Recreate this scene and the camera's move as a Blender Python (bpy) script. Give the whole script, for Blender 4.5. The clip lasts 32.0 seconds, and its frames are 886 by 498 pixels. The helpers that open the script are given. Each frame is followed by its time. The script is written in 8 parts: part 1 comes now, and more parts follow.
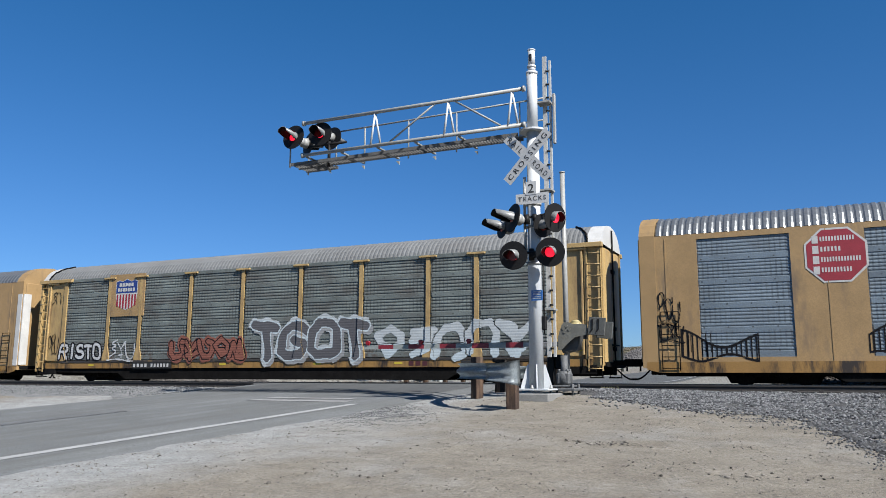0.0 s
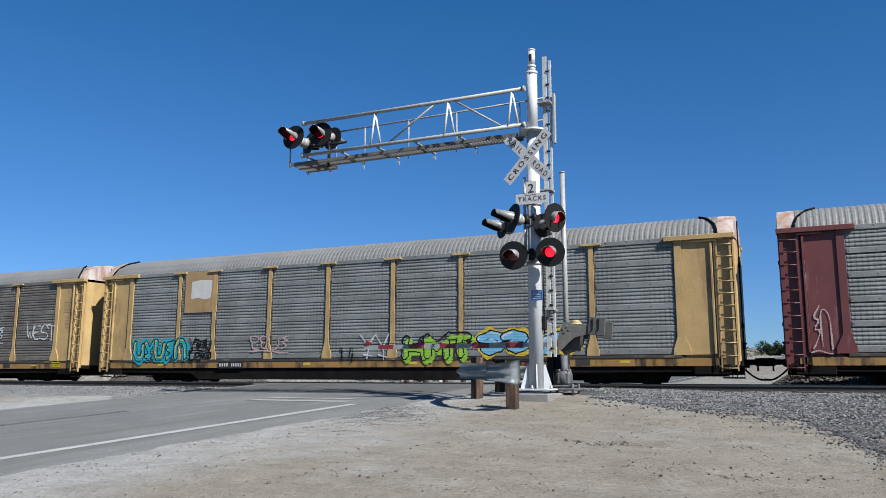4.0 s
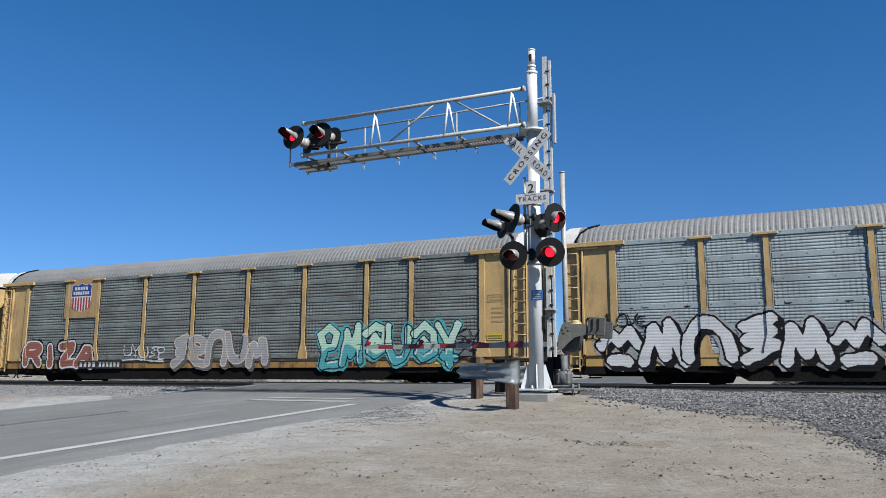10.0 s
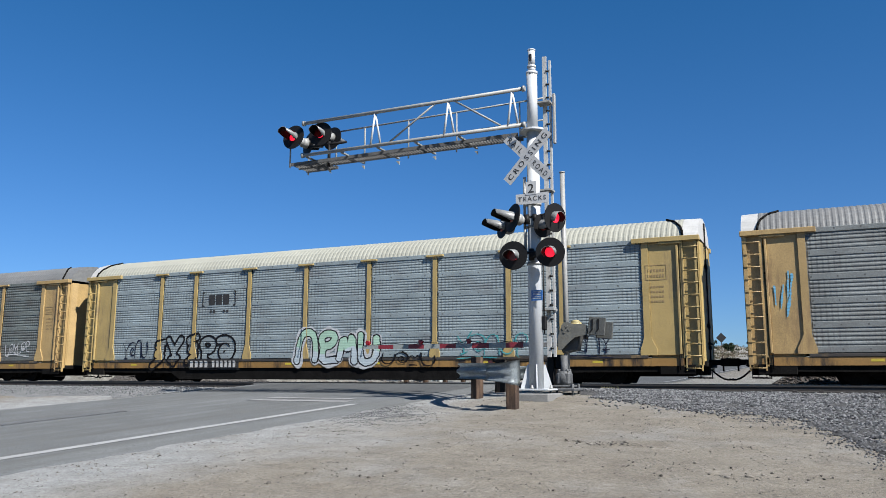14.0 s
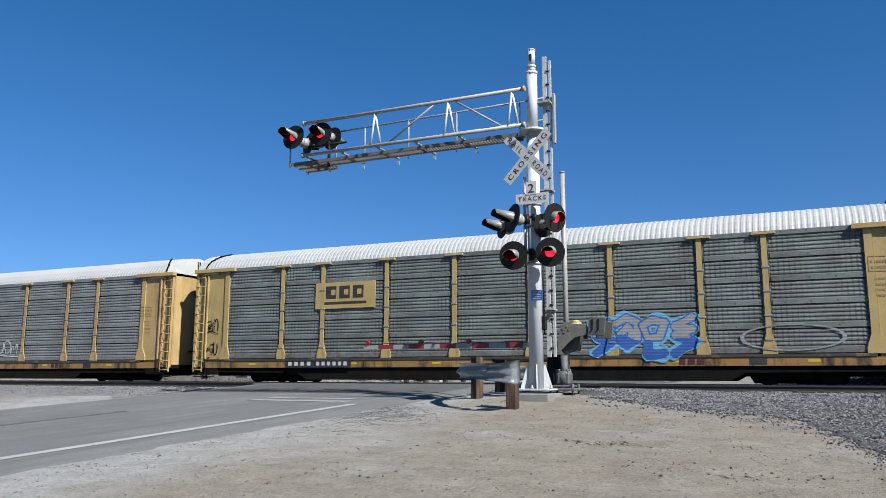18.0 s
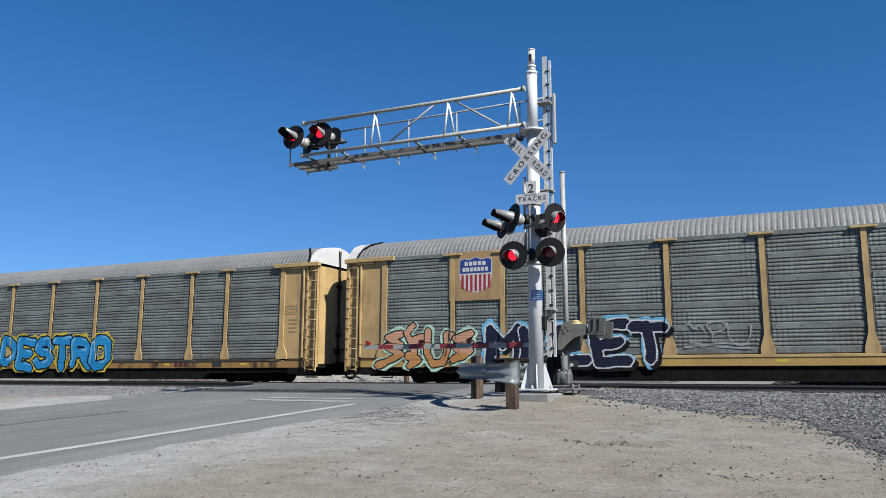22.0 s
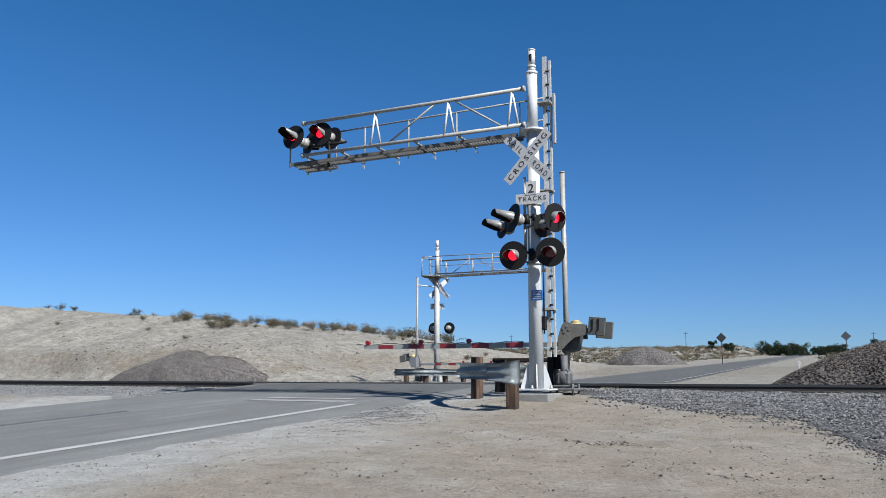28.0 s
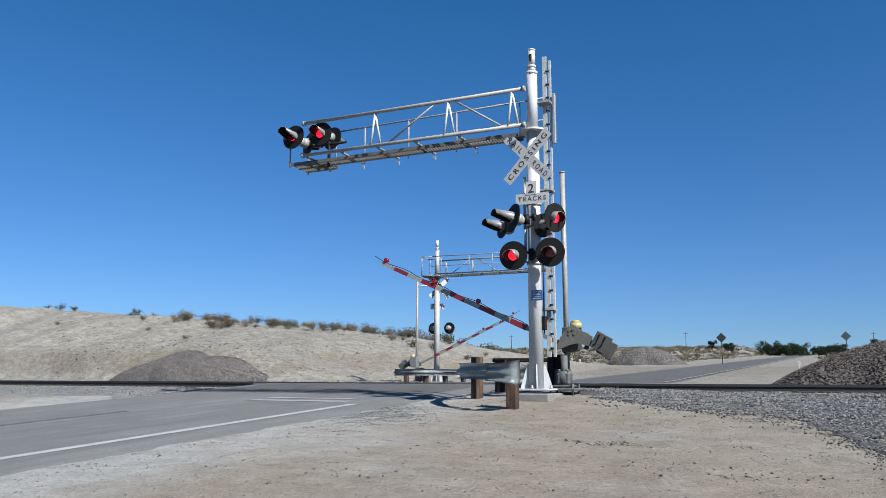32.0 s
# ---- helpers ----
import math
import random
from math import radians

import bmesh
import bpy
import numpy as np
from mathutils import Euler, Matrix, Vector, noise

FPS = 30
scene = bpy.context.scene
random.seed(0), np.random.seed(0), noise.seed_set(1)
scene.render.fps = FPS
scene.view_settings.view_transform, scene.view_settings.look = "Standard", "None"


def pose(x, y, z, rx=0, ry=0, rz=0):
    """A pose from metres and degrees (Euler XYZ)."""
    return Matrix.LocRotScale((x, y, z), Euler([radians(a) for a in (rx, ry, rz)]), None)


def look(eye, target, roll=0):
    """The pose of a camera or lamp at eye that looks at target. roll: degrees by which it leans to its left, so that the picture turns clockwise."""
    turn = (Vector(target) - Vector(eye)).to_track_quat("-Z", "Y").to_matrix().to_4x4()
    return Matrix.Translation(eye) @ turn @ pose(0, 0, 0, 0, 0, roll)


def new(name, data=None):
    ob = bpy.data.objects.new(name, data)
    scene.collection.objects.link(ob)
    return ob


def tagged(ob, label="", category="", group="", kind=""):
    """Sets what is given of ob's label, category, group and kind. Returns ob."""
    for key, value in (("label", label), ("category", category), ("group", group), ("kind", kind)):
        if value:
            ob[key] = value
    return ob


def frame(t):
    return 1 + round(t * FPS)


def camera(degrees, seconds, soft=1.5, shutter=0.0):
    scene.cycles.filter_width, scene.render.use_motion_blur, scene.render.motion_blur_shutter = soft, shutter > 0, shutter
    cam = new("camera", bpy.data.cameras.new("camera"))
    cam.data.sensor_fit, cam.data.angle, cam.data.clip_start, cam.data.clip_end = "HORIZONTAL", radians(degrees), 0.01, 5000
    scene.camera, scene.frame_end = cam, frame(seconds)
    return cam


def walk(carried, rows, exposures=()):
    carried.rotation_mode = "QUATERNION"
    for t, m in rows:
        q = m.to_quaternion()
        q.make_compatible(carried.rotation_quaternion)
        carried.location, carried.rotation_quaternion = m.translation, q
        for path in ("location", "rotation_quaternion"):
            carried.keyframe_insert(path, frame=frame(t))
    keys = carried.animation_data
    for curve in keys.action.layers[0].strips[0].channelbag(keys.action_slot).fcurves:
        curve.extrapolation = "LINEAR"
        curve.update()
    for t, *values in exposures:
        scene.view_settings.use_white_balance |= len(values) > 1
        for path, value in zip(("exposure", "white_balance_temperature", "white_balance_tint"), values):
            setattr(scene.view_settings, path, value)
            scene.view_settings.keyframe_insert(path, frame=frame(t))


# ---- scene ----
cam = camera(58.8, 32.0, soft=0.5)
VIEW = look((0.0, 0.0, 0.145), (-0.41835 * 10, 0.89355 * 10, 0.145 + 0.16297 * 10), 0.176)
walk(cam, [(0.0, VIEW), (32.0, VIEW)])

# ---- light: clear desert sky, sun high over the crossing's far shoulder ----
SUN_WAY = Vector((1.0, -0.45, 1.0)).normalized()
world = bpy.data.worlds.new("desert_sky")
scene.world = world
world.use_nodes = True
wn = world.node_tree.nodes
sky = wn.new("ShaderNodeTexSky")
sky.sky_type = "NISHITA"
sky.sun_disc = False
sky.sun_elevation = math.asin(SUN_WAY.z)
sky.sun_rotation = math.atan2(SUN_WAY.x, SUN_WAY.y)
sky.altitude = 900
sky.air_density = 1.0
sky.dust_density = 0.3
sky.ozone_density = 3.0
wn["Background"].inputs["Strength"].default_value = 0.050
tint = wn.new("ShaderNodeMix")
tint.data_type, tint.blend_type = "RGBA", "MULTIPLY"
tint.inputs[0].default_value = 1.0
up = wn.new("ShaderNodeTexCoord")
part_z = wn.new("ShaderNodeSeparateXYZ")
world.node_tree.links.new(up.outputs["Generated"], part_z.inputs[0])
haze = wn.new("ShaderNodeValToRGB")              # the air's tint, from the horizon up
haze.color_ramp.elements[0].position, haze.color_ramp.elements[0].color = 0.0, (0.458, 0.643, 0.975, 1)
haze.color_ramp.elements[1].position, haze.color_ramp.elements[1].color = 0.55, (0.190, 0.752, 1.108, 1)
world.node_tree.links.new(part_z.outputs[2], haze.inputs[0])
world.node_tree.links.new(haze.outputs[0], tint.inputs[7])
world.node_tree.links.new(sky.outputs[0], tint.inputs[6])
world.node_tree.links.new(tint.outputs[2], wn["Background"].inputs["Color"])
sun = new("sun", bpy.data.lights.new("sun", "SUN"))
sun.data.energy, sun.data.angle, sun.data.color = 5.0, radians(0.53), (1.0, 0.965, 0.92)
sun.matrix_basis = look((0, 0, 60), Vector((0, 0, 60)) - SUN_WAY)
scene.view_settings.exposure = 1.123


# ---- materials ----
def nodes_of(m):
    m.use_nodes = True
    return m.node_tree.nodes, m.node_tree.links, m.node_tree.nodes["Principled BSDF"]


def mix_rgb(n, l, fac, a, b, blend="MIX"):
    x = n.new("ShaderNodeMix")
    x.data_type, x.blend_type = "RGBA", blend
    for i, v in ((0, fac), (6, a), (7, b)):
        if hasattr(v, "is_linked"):
            l.new(v, x.inputs[i])
        else:
            x.inputs[i].default_value = v if i == 0 else (*v[:3], 1)
    return x.outputs[2]


def noise_at(n, l, vec, scale, detail=4.0, rough=0.6):
    x = n.new("ShaderNodeTexNoise")
    x.inputs["Scale"].default_value, x.inputs["Detail"].default_value, x.inputs["Roughness"].default_value = scale, detail, rough
    if vec:
        l.new(vec, x.inputs["Vector"])
    return x.outputs["Fac"]


def ramp(n, l, fac, lo, hi):
    x = n.new("ShaderNodeMapRange")
    l.new(fac, x.inputs[0])
    x.inputs[1].default_value, x.inputs[2].default_value = lo, hi
    return x.outputs[0]


def math_node(n, l, op, a, b=0.0):
    x = n.new("ShaderNodeMath")
    x.operation = op
    for i, v in ((0, a), (1, b)):
        if hasattr(v, "is_linked"):
            l.new(v, x.inputs[i])
        else:
            x.inputs[i].default_value = v
    return x.outputs[0]


def surface(name, col, rough=0.6, metal=0.0, var=0.18, scale=1.5, fine=40.0, bump=0.15, dirt=None, dirt_at=(0.5, 0.75),
            dirt_scale=(1, 1, 1), per_object=0.0, spec=0.5, stripe=0.0, rust=0.0, speck=None, speck_scale=70.0, rough_bump=None):
    """Painted, worn or earthy surface: two scales of colour change, dirt with its own shape, fine relief."""
    m = bpy.data.materials.new(name)
    col = tuple(c * 0.468 for c in col)
    dirt = dirt and tuple(c * 0.593 for c in dirt)
    speck = speck and [tuple(c * 0.593 for c in s) for s in speck]
    n, l, b = nodes_of(m)
    tc = n.new("ShaderNodeTexCoord")
    vec = tc.outputs["Object"]
    big, small = noise_at(n, l, vec, scale), noise_at(n, l, vec, fine, 3.0)
    dark = tuple(c * (1 - var) for c in col)
    light = tuple(min(1, c * (1 + var)) for c in col)
    c1 = mix_rgb(n, l, ramp(n, l, big, 0.3, 0.7), dark, light)
    c2 = mix_rgb(n, l, ramp(n, l, small, 0.35, 0.65), tuple(0.5 - var * 0.6 for _ in col), tuple(0.5 + var * 0.6 for _ in col))
    out = mix_rgb(n, l, 0.8, c1, c2, "OVERLAY")
    if stripe:
        sep = n.new("ShaderNodeSeparateXYZ")
        l.new(vec, sep.inputs[0])
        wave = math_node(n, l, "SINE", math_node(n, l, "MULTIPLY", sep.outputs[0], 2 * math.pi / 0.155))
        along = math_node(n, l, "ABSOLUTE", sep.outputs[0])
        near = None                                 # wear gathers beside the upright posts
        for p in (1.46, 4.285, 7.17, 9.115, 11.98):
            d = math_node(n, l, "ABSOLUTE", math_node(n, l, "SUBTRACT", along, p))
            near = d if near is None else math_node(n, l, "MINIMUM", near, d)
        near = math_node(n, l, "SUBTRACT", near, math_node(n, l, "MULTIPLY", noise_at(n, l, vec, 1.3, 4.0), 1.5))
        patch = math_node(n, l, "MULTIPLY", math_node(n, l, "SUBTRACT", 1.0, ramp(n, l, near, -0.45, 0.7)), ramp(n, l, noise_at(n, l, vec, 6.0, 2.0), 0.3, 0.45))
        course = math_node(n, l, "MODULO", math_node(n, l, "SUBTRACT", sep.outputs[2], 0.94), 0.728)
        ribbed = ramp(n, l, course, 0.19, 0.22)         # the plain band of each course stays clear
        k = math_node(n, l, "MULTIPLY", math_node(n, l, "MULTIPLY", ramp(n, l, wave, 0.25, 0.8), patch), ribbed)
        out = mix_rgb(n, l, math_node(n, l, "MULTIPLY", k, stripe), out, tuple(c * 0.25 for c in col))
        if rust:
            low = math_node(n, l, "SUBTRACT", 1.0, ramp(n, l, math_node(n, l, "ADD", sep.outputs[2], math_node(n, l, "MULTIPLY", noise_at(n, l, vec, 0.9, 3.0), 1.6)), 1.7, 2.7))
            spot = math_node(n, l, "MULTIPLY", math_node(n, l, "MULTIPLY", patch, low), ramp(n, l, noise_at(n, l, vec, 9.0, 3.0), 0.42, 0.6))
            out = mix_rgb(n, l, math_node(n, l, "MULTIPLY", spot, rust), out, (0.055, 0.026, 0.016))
        bolt = math_node(n, l, "MULTIPLY", math_node(n, l, "LESS_THAN", math_node(n, l, "ABSOLUTE", math_node(n, l, "SUBTRACT", math_node(n, l, "MODULO", math_node(n, l, "ADD", along, 0.1), 0.72), 0.36)), 0.024),
                         math_node(n, l, "LESS_THAN", math_node(n, l, "ABSOLUTE", math_node(n, l, "SUBTRACT", course, 0.10)), 0.024))
        out = mix_rgb(n, l, math_node(n, l, "MULTIPLY", bolt, 0.8), out, (0.02, 0.019, 0.018))
    if speck:
        for k, c in enumerate(speck):
            s = ramp(n, l, noise_at(n, l, vec, speck_scale * (1 + 0.7 * k), 2.0, 0.5), 0.60, 0.68)
            out = mix_rgb(n, l, math_node(n, l, "MULTIPLY", s, 0.75), out, c)
    if dirt:
        mp = n.new("ShaderNodeMapping")
        mp.inputs["Scale"].default_value = dirt_scale
        l.new(vec, mp.inputs["Vector"])
        d = ramp(n, l, noise_at(n, l, mp.outputs[0], 1.0, 6.0, 0.7), *dirt_at)
        out = mix_rgb(n, l, d, out, dirt)
    if per_object:
        info = n.new("ShaderNodeObjectInfo")
        hsv = n.new("ShaderNodeHueSaturation")
        v = n.new("ShaderNodeMapRange")
        l.new(info.outputs["Random"], v.inputs[0])
        v.inputs[3].default_value, v.inputs[4].default_value = 1 - per_object, 1 + per_object
        l.new(v.outputs[0], hsv.inputs["Value"])
        l.new(out, hsv.inputs["Color"])
        out = hsv.outputs[0]
    l.new(out, b.inputs["Base Color"])
    b.inputs["Roughness"].default_value, b.inputs["Metallic"].default_value = rough, metal
    b.inputs["Specular IOR Level"].default_value = spec
    if bump:
        bp = n.new("ShaderNodeBump")
        bp.inputs["Strength"].default_value, bp.inputs["Distance"].default_value = bump, 0.02
        l.new(small if rough_bump is None else math_node(n, l, "ADD", small, math_node(n, l, "MULTIPLY", noise_at(n, l, vec, rough_bump, 5.0), 4.0)), bp.inputs["Height"])
        l.new(bp.outputs[0], b.inputs["Normal"])
    return m


def glow(name, col, strength):
    m = bpy.data.materials.new(name)
    n, l, b = nodes_of(m)
    b.inputs["Base Color"].default_value = (*col, 1)
    b.inputs["Emission Color"].default_value = (*col, 1)
    b.inputs["Emission Strength"].default_value = strength
    return m


# ---- mesh helpers ----
def part(name, bm, material, parent=None, label="", m=None):
    """Links a bmesh, or a mesh that others share, as one object under parent; the material sits on the object."""
    if isinstance(bm, bmesh.types.BMesh):
        me = bpy.data.meshes.new(name)
        bm.to_mesh(me)
        bm.free()
    else:
        me = bm
    if not me.materials:
        me.materials.append(None)
    ob = new(name, me)
    ob.material_slots[0].link = "OBJECT"
    ob.material_slots[0].material = material
    if parent:
        ob.parent = parent
    if m is not None:
        ob.matrix_basis = m
    return tagged(ob, label)


def thing(name, m, label, category, group=""):
    ob = new(name)
    ob.empty_display_size = 0.3
    ob.matrix_basis = m
    return tagged(ob, label, category, group)


def keep(bm, name):
    me = bpy.data.meshes.new(name)
    bm.to_mesh(me)
    bm.free()
    me.materials.append(None)
    return me


def box(bm, x0, x1, y0, y1, z0, z1, bevel=0.0, m=None):
    r = bmesh.ops.create_cube(bm, size=1.0)
    vs = r["verts"]
    for v in vs:
        v.co = Vector(((x0 + x1) / 2 + v.co.x * (x1 - x0), (y0 + y1) / 2 + v.co.y * (y1 - y0), (z0 + z1) / 2 + v.co.z * (z1 - z0)))
    if bevel:
        es = list({e for v in vs for e in v.link_edges})
        r = bmesh.ops.bevel(bm, geom=es, offset=bevel, segments=1, affect="EDGES")
        vs = list({v for f in r["faces"] for v in f.verts} | {v for v in vs if v.is_valid})
    if m is not None:
        bmesh.ops.transform(bm, matrix=m, verts=vs)
    return bm


def tube(bm, a, b, r0, r1=None, seg=10, caps=True):
    a, b = Vector(a), Vector(b)
    q = (b - a).to_track_quat("Z", "Y").to_matrix().to_4x4()
    r = bmesh.ops.create_cone(bm, cap_ends=caps, segments=seg, radius1=r0, radius2=r0 if r1 is None else r1, depth=(b - a).length)
    bmesh.ops.transform(bm, matrix=Matrix.Translation((a + b) / 2) @ q, verts=r["verts"])
    for v in r["verts"]:
        for f in v.link_faces:
            f.smooth = len(f.verts) == 4
    return bm


def path_tube(bm, pts, r, seg=6):
    for a, b in zip(pts, pts[1:]):
        tube(bm, a, b, r, r, seg)
    return bm


def extrude_profile(bm, pts, axis, lo, hi, close=True):
    """Sweeps an outline of (u, v) along an axis. For x the outline is (y, z), for y it is (x, z), for z it is (x, y)."""
    def at(u, v, w):
        return {"x": (w, u, v), "y": (u, w, v), "z": (u, v, w)}[axis]
    a = [bm.verts.new(at(u, v, lo)) for u, v in pts]
    b = [bm.verts.new(at(u, v, hi)) for u, v in pts]
    k = len(pts)
    for i in range(k if close else k - 1):
        j = (i + 1) % k
        bm.faces.new((a[i], a[j], b[j], b[i]))
    if close:
        bm.faces.new(a[::-1])
        bm.faces.new(b)
    bmesh.ops.recalc_face_normals(bm, faces=bm.faces[:])
    return bm


def words_mesh(text, width, height, fat=0.0, shear=0.0, space=1.0):
    """The built-in font as a flat mesh, fitted into width x height, standing in the x-z plane, facing -y, centred."""
    cu = bpy.data.curves.new("words", "FONT")
    cu.body, cu.align_x, cu.align_y = text, "CENTER", "CENTER"
    cu.offset, cu.shear, cu.space_character, cu.resolution_u = fat, shear, space, 3
    ob = bpy.data.objects.new("words", cu)
    scene.collection.objects.link(ob)
    me = bpy.data.meshes.new_from_object(ob.evaluated_get(bpy.context.evaluated_depsgraph_get()))
    bpy.data.objects.remove(ob)
    bpy.data.curves.remove(cu)
    co = np.empty(len(me.vertices) * 3)
    me.vertices.foreach_get("co", co)
    co = co.reshape(-1, 3)
    lo, hi = co.min(0), co.max(0)
    mid, size = (lo + hi) / 2, np.maximum(hi - lo, 1e-6)
    flat = np.zeros_like(co)
    flat[:, 0] = (co[:, 0] - mid[0]) / size[0] * width
    flat[:, 2] = (co[:, 1] - mid[1]) / size[1] * height
    me.vertices.foreach_set("co", flat.ravel())
    me.materials.clear()
    me.materials.append(None)
    return me


def smooth01(v, lo, hi):
    t = np.clip((np.asarray(v, float) - lo) / (hi - lo), 0, 1)
    return t * t * (3 - 2 * t)


# ---- the lie of the land ----
def road_right(y):
    return -9.25 + 0.0145 * y


ROAD_WIDE = 7.7


def road_height(y):
    y = np.asarray(y, float)
    near = -0.03 + 0.055 * (np.clip(y, -14, 21.2) - 22.0)
    far = -0.03 + 0.032 * np.clip(y - 52, 0, 570)
    t = smooth01(y, 20.0, 22.2)
    return near * (1 - t) + far * t


def land(x, y):
    """Height of the open ground at x, y (arrays)."""
    x, y = np.asarray(x, float), np.asarray(y, float)
    rr = road_right(y)
    off = np.maximum(np.maximum(x - rr, rr - ROAD_WIDE - x), 0)        # metres off the road
    base = road_height(y)
    bed = np.exp(-((y - 25.4) / 5.0) ** 6)
    base = base - 0.24 * bed * smooth01(off, 0.0, 1.2)
    # earth heaped round the signal's foot
    base = base + 0.17 * np.exp(-((x + 4.9) / 3.2) ** 2 - ((y - 17.2) / 2.4) ** 2) * smooth01(off, 0.3, 2.5)
    base = base - 0.05 * (1 - smooth01(off, 0.3, 1.6))
    # cut bank, bench and hill on the far side, to the road's west
    crest = np.interp(x, [-300, -78, -55, -34, -25, -19, -10.5], [9.5, 7.9, 6.1, 4.2, 3.0, 1.75, 0.2])
    wob = 1.0 * np.sin(x * 0.3) + 0.6 * np.sin(x * 0.76 + 1)
    west = smooth01(-x, 22, 31)
    bank = 2.25 * smooth01(y + wob * 0.3, 33.5, 37.0) * west
    hill = smooth01(y + wob, 39, 57) * np.maximum(crest - bank, 0) * smooth01(-x, 15, 27)
    plain = np.where(y > 150, 0.014 * np.clip(y - 150, 0, 400) * smooth01(off, 4, 40), 0)
    up = np.maximum(bank + hill - 0.02 * np.clip(y - 59, 0, 300), 0)
    return np.where(y > 31, np.maximum(base + plain, up - 0.25), base)


# ---- ground, road, tracks ----
def desert_ground():
    """Tan dirt with grey gravel patches, grey shoulders along the road, stony slopes with darker cut banks."""
    m = bpy.data.materials.new("desert_ground")
    n, l, b = nodes_of(m)
    vec = n.new("ShaderNodeTexCoord").outputs["Object"]
    sep = n.new("ShaderNodeSeparateXYZ")
    l.new(vec, sep.inputs[0])
    big, mid = noise_at(n, l, vec, 0.35, 5.0, 0.65), noise_at(n, l, vec, 2.3, 6.0, 0.7)
    grain, fine = noise_at(n, l, vec, 26.0, 5.0, 0.75), noise_at(n, l, vec, 95.0, 3.0, 0.7)
    tan = mix_rgb(n, l, ramp(n, l, mid, 0.32, 0.68), (0.136, 0.121, 0.098), (0.198, 0.181, 0.150))
    grey = mix_rgb(n, l, ramp(n, l, mid, 0.32, 0.68), (0.190, 0.194, 0.188), (0.258, 0.263, 0.256))
    # gravel thrown off the road, fading out over two or three metres
    off = math_node(n, l, "ADD", math_node(n, l, "SUBTRACT", sep.outputs[0], math_node(n, l, "MULTIPLY", sep.outputs[1], 0.0145)), 9.25)
    edge = math_node(n, l, "ADD", math_node(n, l, "ABSOLUTE", math_node(n, l, "ADD", off, 3.85)), math_node(n, l, "MULTIPLY", big, -6.5))
    shoulder = math_node(n, l, "SUBTRACT", 1.0, ramp(n, l, edge, 2.2, 4.6))
    patchy = math_node(n, l, "MAXIMUM", shoulder, math_node(n, l, "MULTIPLY", ramp(n, l, big, 0.5, 0.68), 0.5))
    col = mix_rgb(n, l, patchy, tan, grey)
    soil = math_node(n, l, "MULTIPLY", ramp(n, l, noise_at(n, l, vec, 0.75, 6.0, 0.75), 0.54, 0.66), 0.36)
    col = mix_rgb(n, l, soil, col, (0.111, 0.092, 0.072))
    # stony slope beyond the tracks
    slope = mix_rgb(n, l, ramp(n, l, noise_at(n, l, vec, 0.9, 8.0, 0.72), 0.36, 0.64), (0.128, 0.123, 0.107), (0.204, 0.200, 0.181))
    rills = n.new("ShaderNodeMapping")
    rills.inputs["Scale"].default_value = (1.3, 0.16, 0.16)
    l.new(vec, rills.inputs["Vector"])
    slope = mix_rgb(n, l, math_node(n, l, "MULTIPLY", ramp(n, l, noise_at(n, l, rills.outputs[0], 1.0, 6.0, 0.7), 0.5, 0.62), 0.2), slope, (0.120, 0.112, 0.095))
    scrub = ramp(n, l, noise_at(n, l, vec, 3.4, 3.0, 0.6), 0.60, 0.66)
    slope = mix_rgb(n, l, math_node(n, l, "MULTIPLY", scrub, 0.4), slope, (0.066, 0.060, 0.046))
    lip = math_node(n, l, "ADD", sep.outputs[2], math_node(n, l, "MULTIPLY", mid, 0.5))
    cut = math_node(n, l, "MULTIPLY", math_node(n, l, "SUBTRACT", 1.0, ramp(n, l, lip, 1.9, 2.3)), ramp(n, l, sep.outputs[2], 0.2, 0.7))
    slope = mix_rgb(n, l, math_node(n, l, "MULTIPLY", cut, 0.65), slope, mix_rgb(n, l, ramp(n, l, big, 0.4, 0.6), (0.117, 0.100, 0.076), (0.139, 0.131, 0.117)))
    for sc, a in ((2.2, 0.35), (5.5, 0.4), (12.0, 0.5)):  # stones and clods on the slope
        slope = mix_rgb(n, l, a, slope, mix_rgb(n, l, ramp(n, l, noise_at(n, l, vec, sc, 3.0, 0.7), 0.38, 0.62), (0.27, 0.27, 0.27), (0.70, 0.70, 0.70)), "OVERLAY")
    col = mix_rgb(n, l, ramp(n, l, sep.outputs[1], 31.0, 33.0), col, slope)
    tone = mix_rgb(n, l, ramp(n, l, grain, 0.36, 0.64), (0.30, 0.30, 0.30), (0.68, 0.68, 0.68))
    col = mix_rgb(n, l, 0.62, col, tone, "OVERLAY")
    col = mix_rgb(n, l, 0.6, col, mix_rgb(n, l, ramp(n, l, fine, 0.36, 0.64), (0.34, 0.34, 0.34), (0.66, 0.66, 0.66)), "OVERLAY")
    for sc, c in ((33.0, (0.046, 0.046, 0.044)), (52.0, (0.066, 0.060, 0.055)), (64.0, (0.251, 0.252, 0.245))):
        s = ramp(n, l, noise_at(n, l, vec, sc, 2.0, 0.5), 0.64, 0.69)
        col = mix_rgb(n, l, math_node(n, l, "MULTIPLY", s, 0.7), col, c)
    l.new(col, b.inputs["Base Color"])
    b.inputs["Roughness"].default_value, b.inputs["Specular IOR Level"].default_value = 0.95, 0.15
    bp = n.new("ShaderNodeBump")
    bp.inputs["Strength"].default_value, bp.inputs["Distance"].default_value = 0.8, 0.035
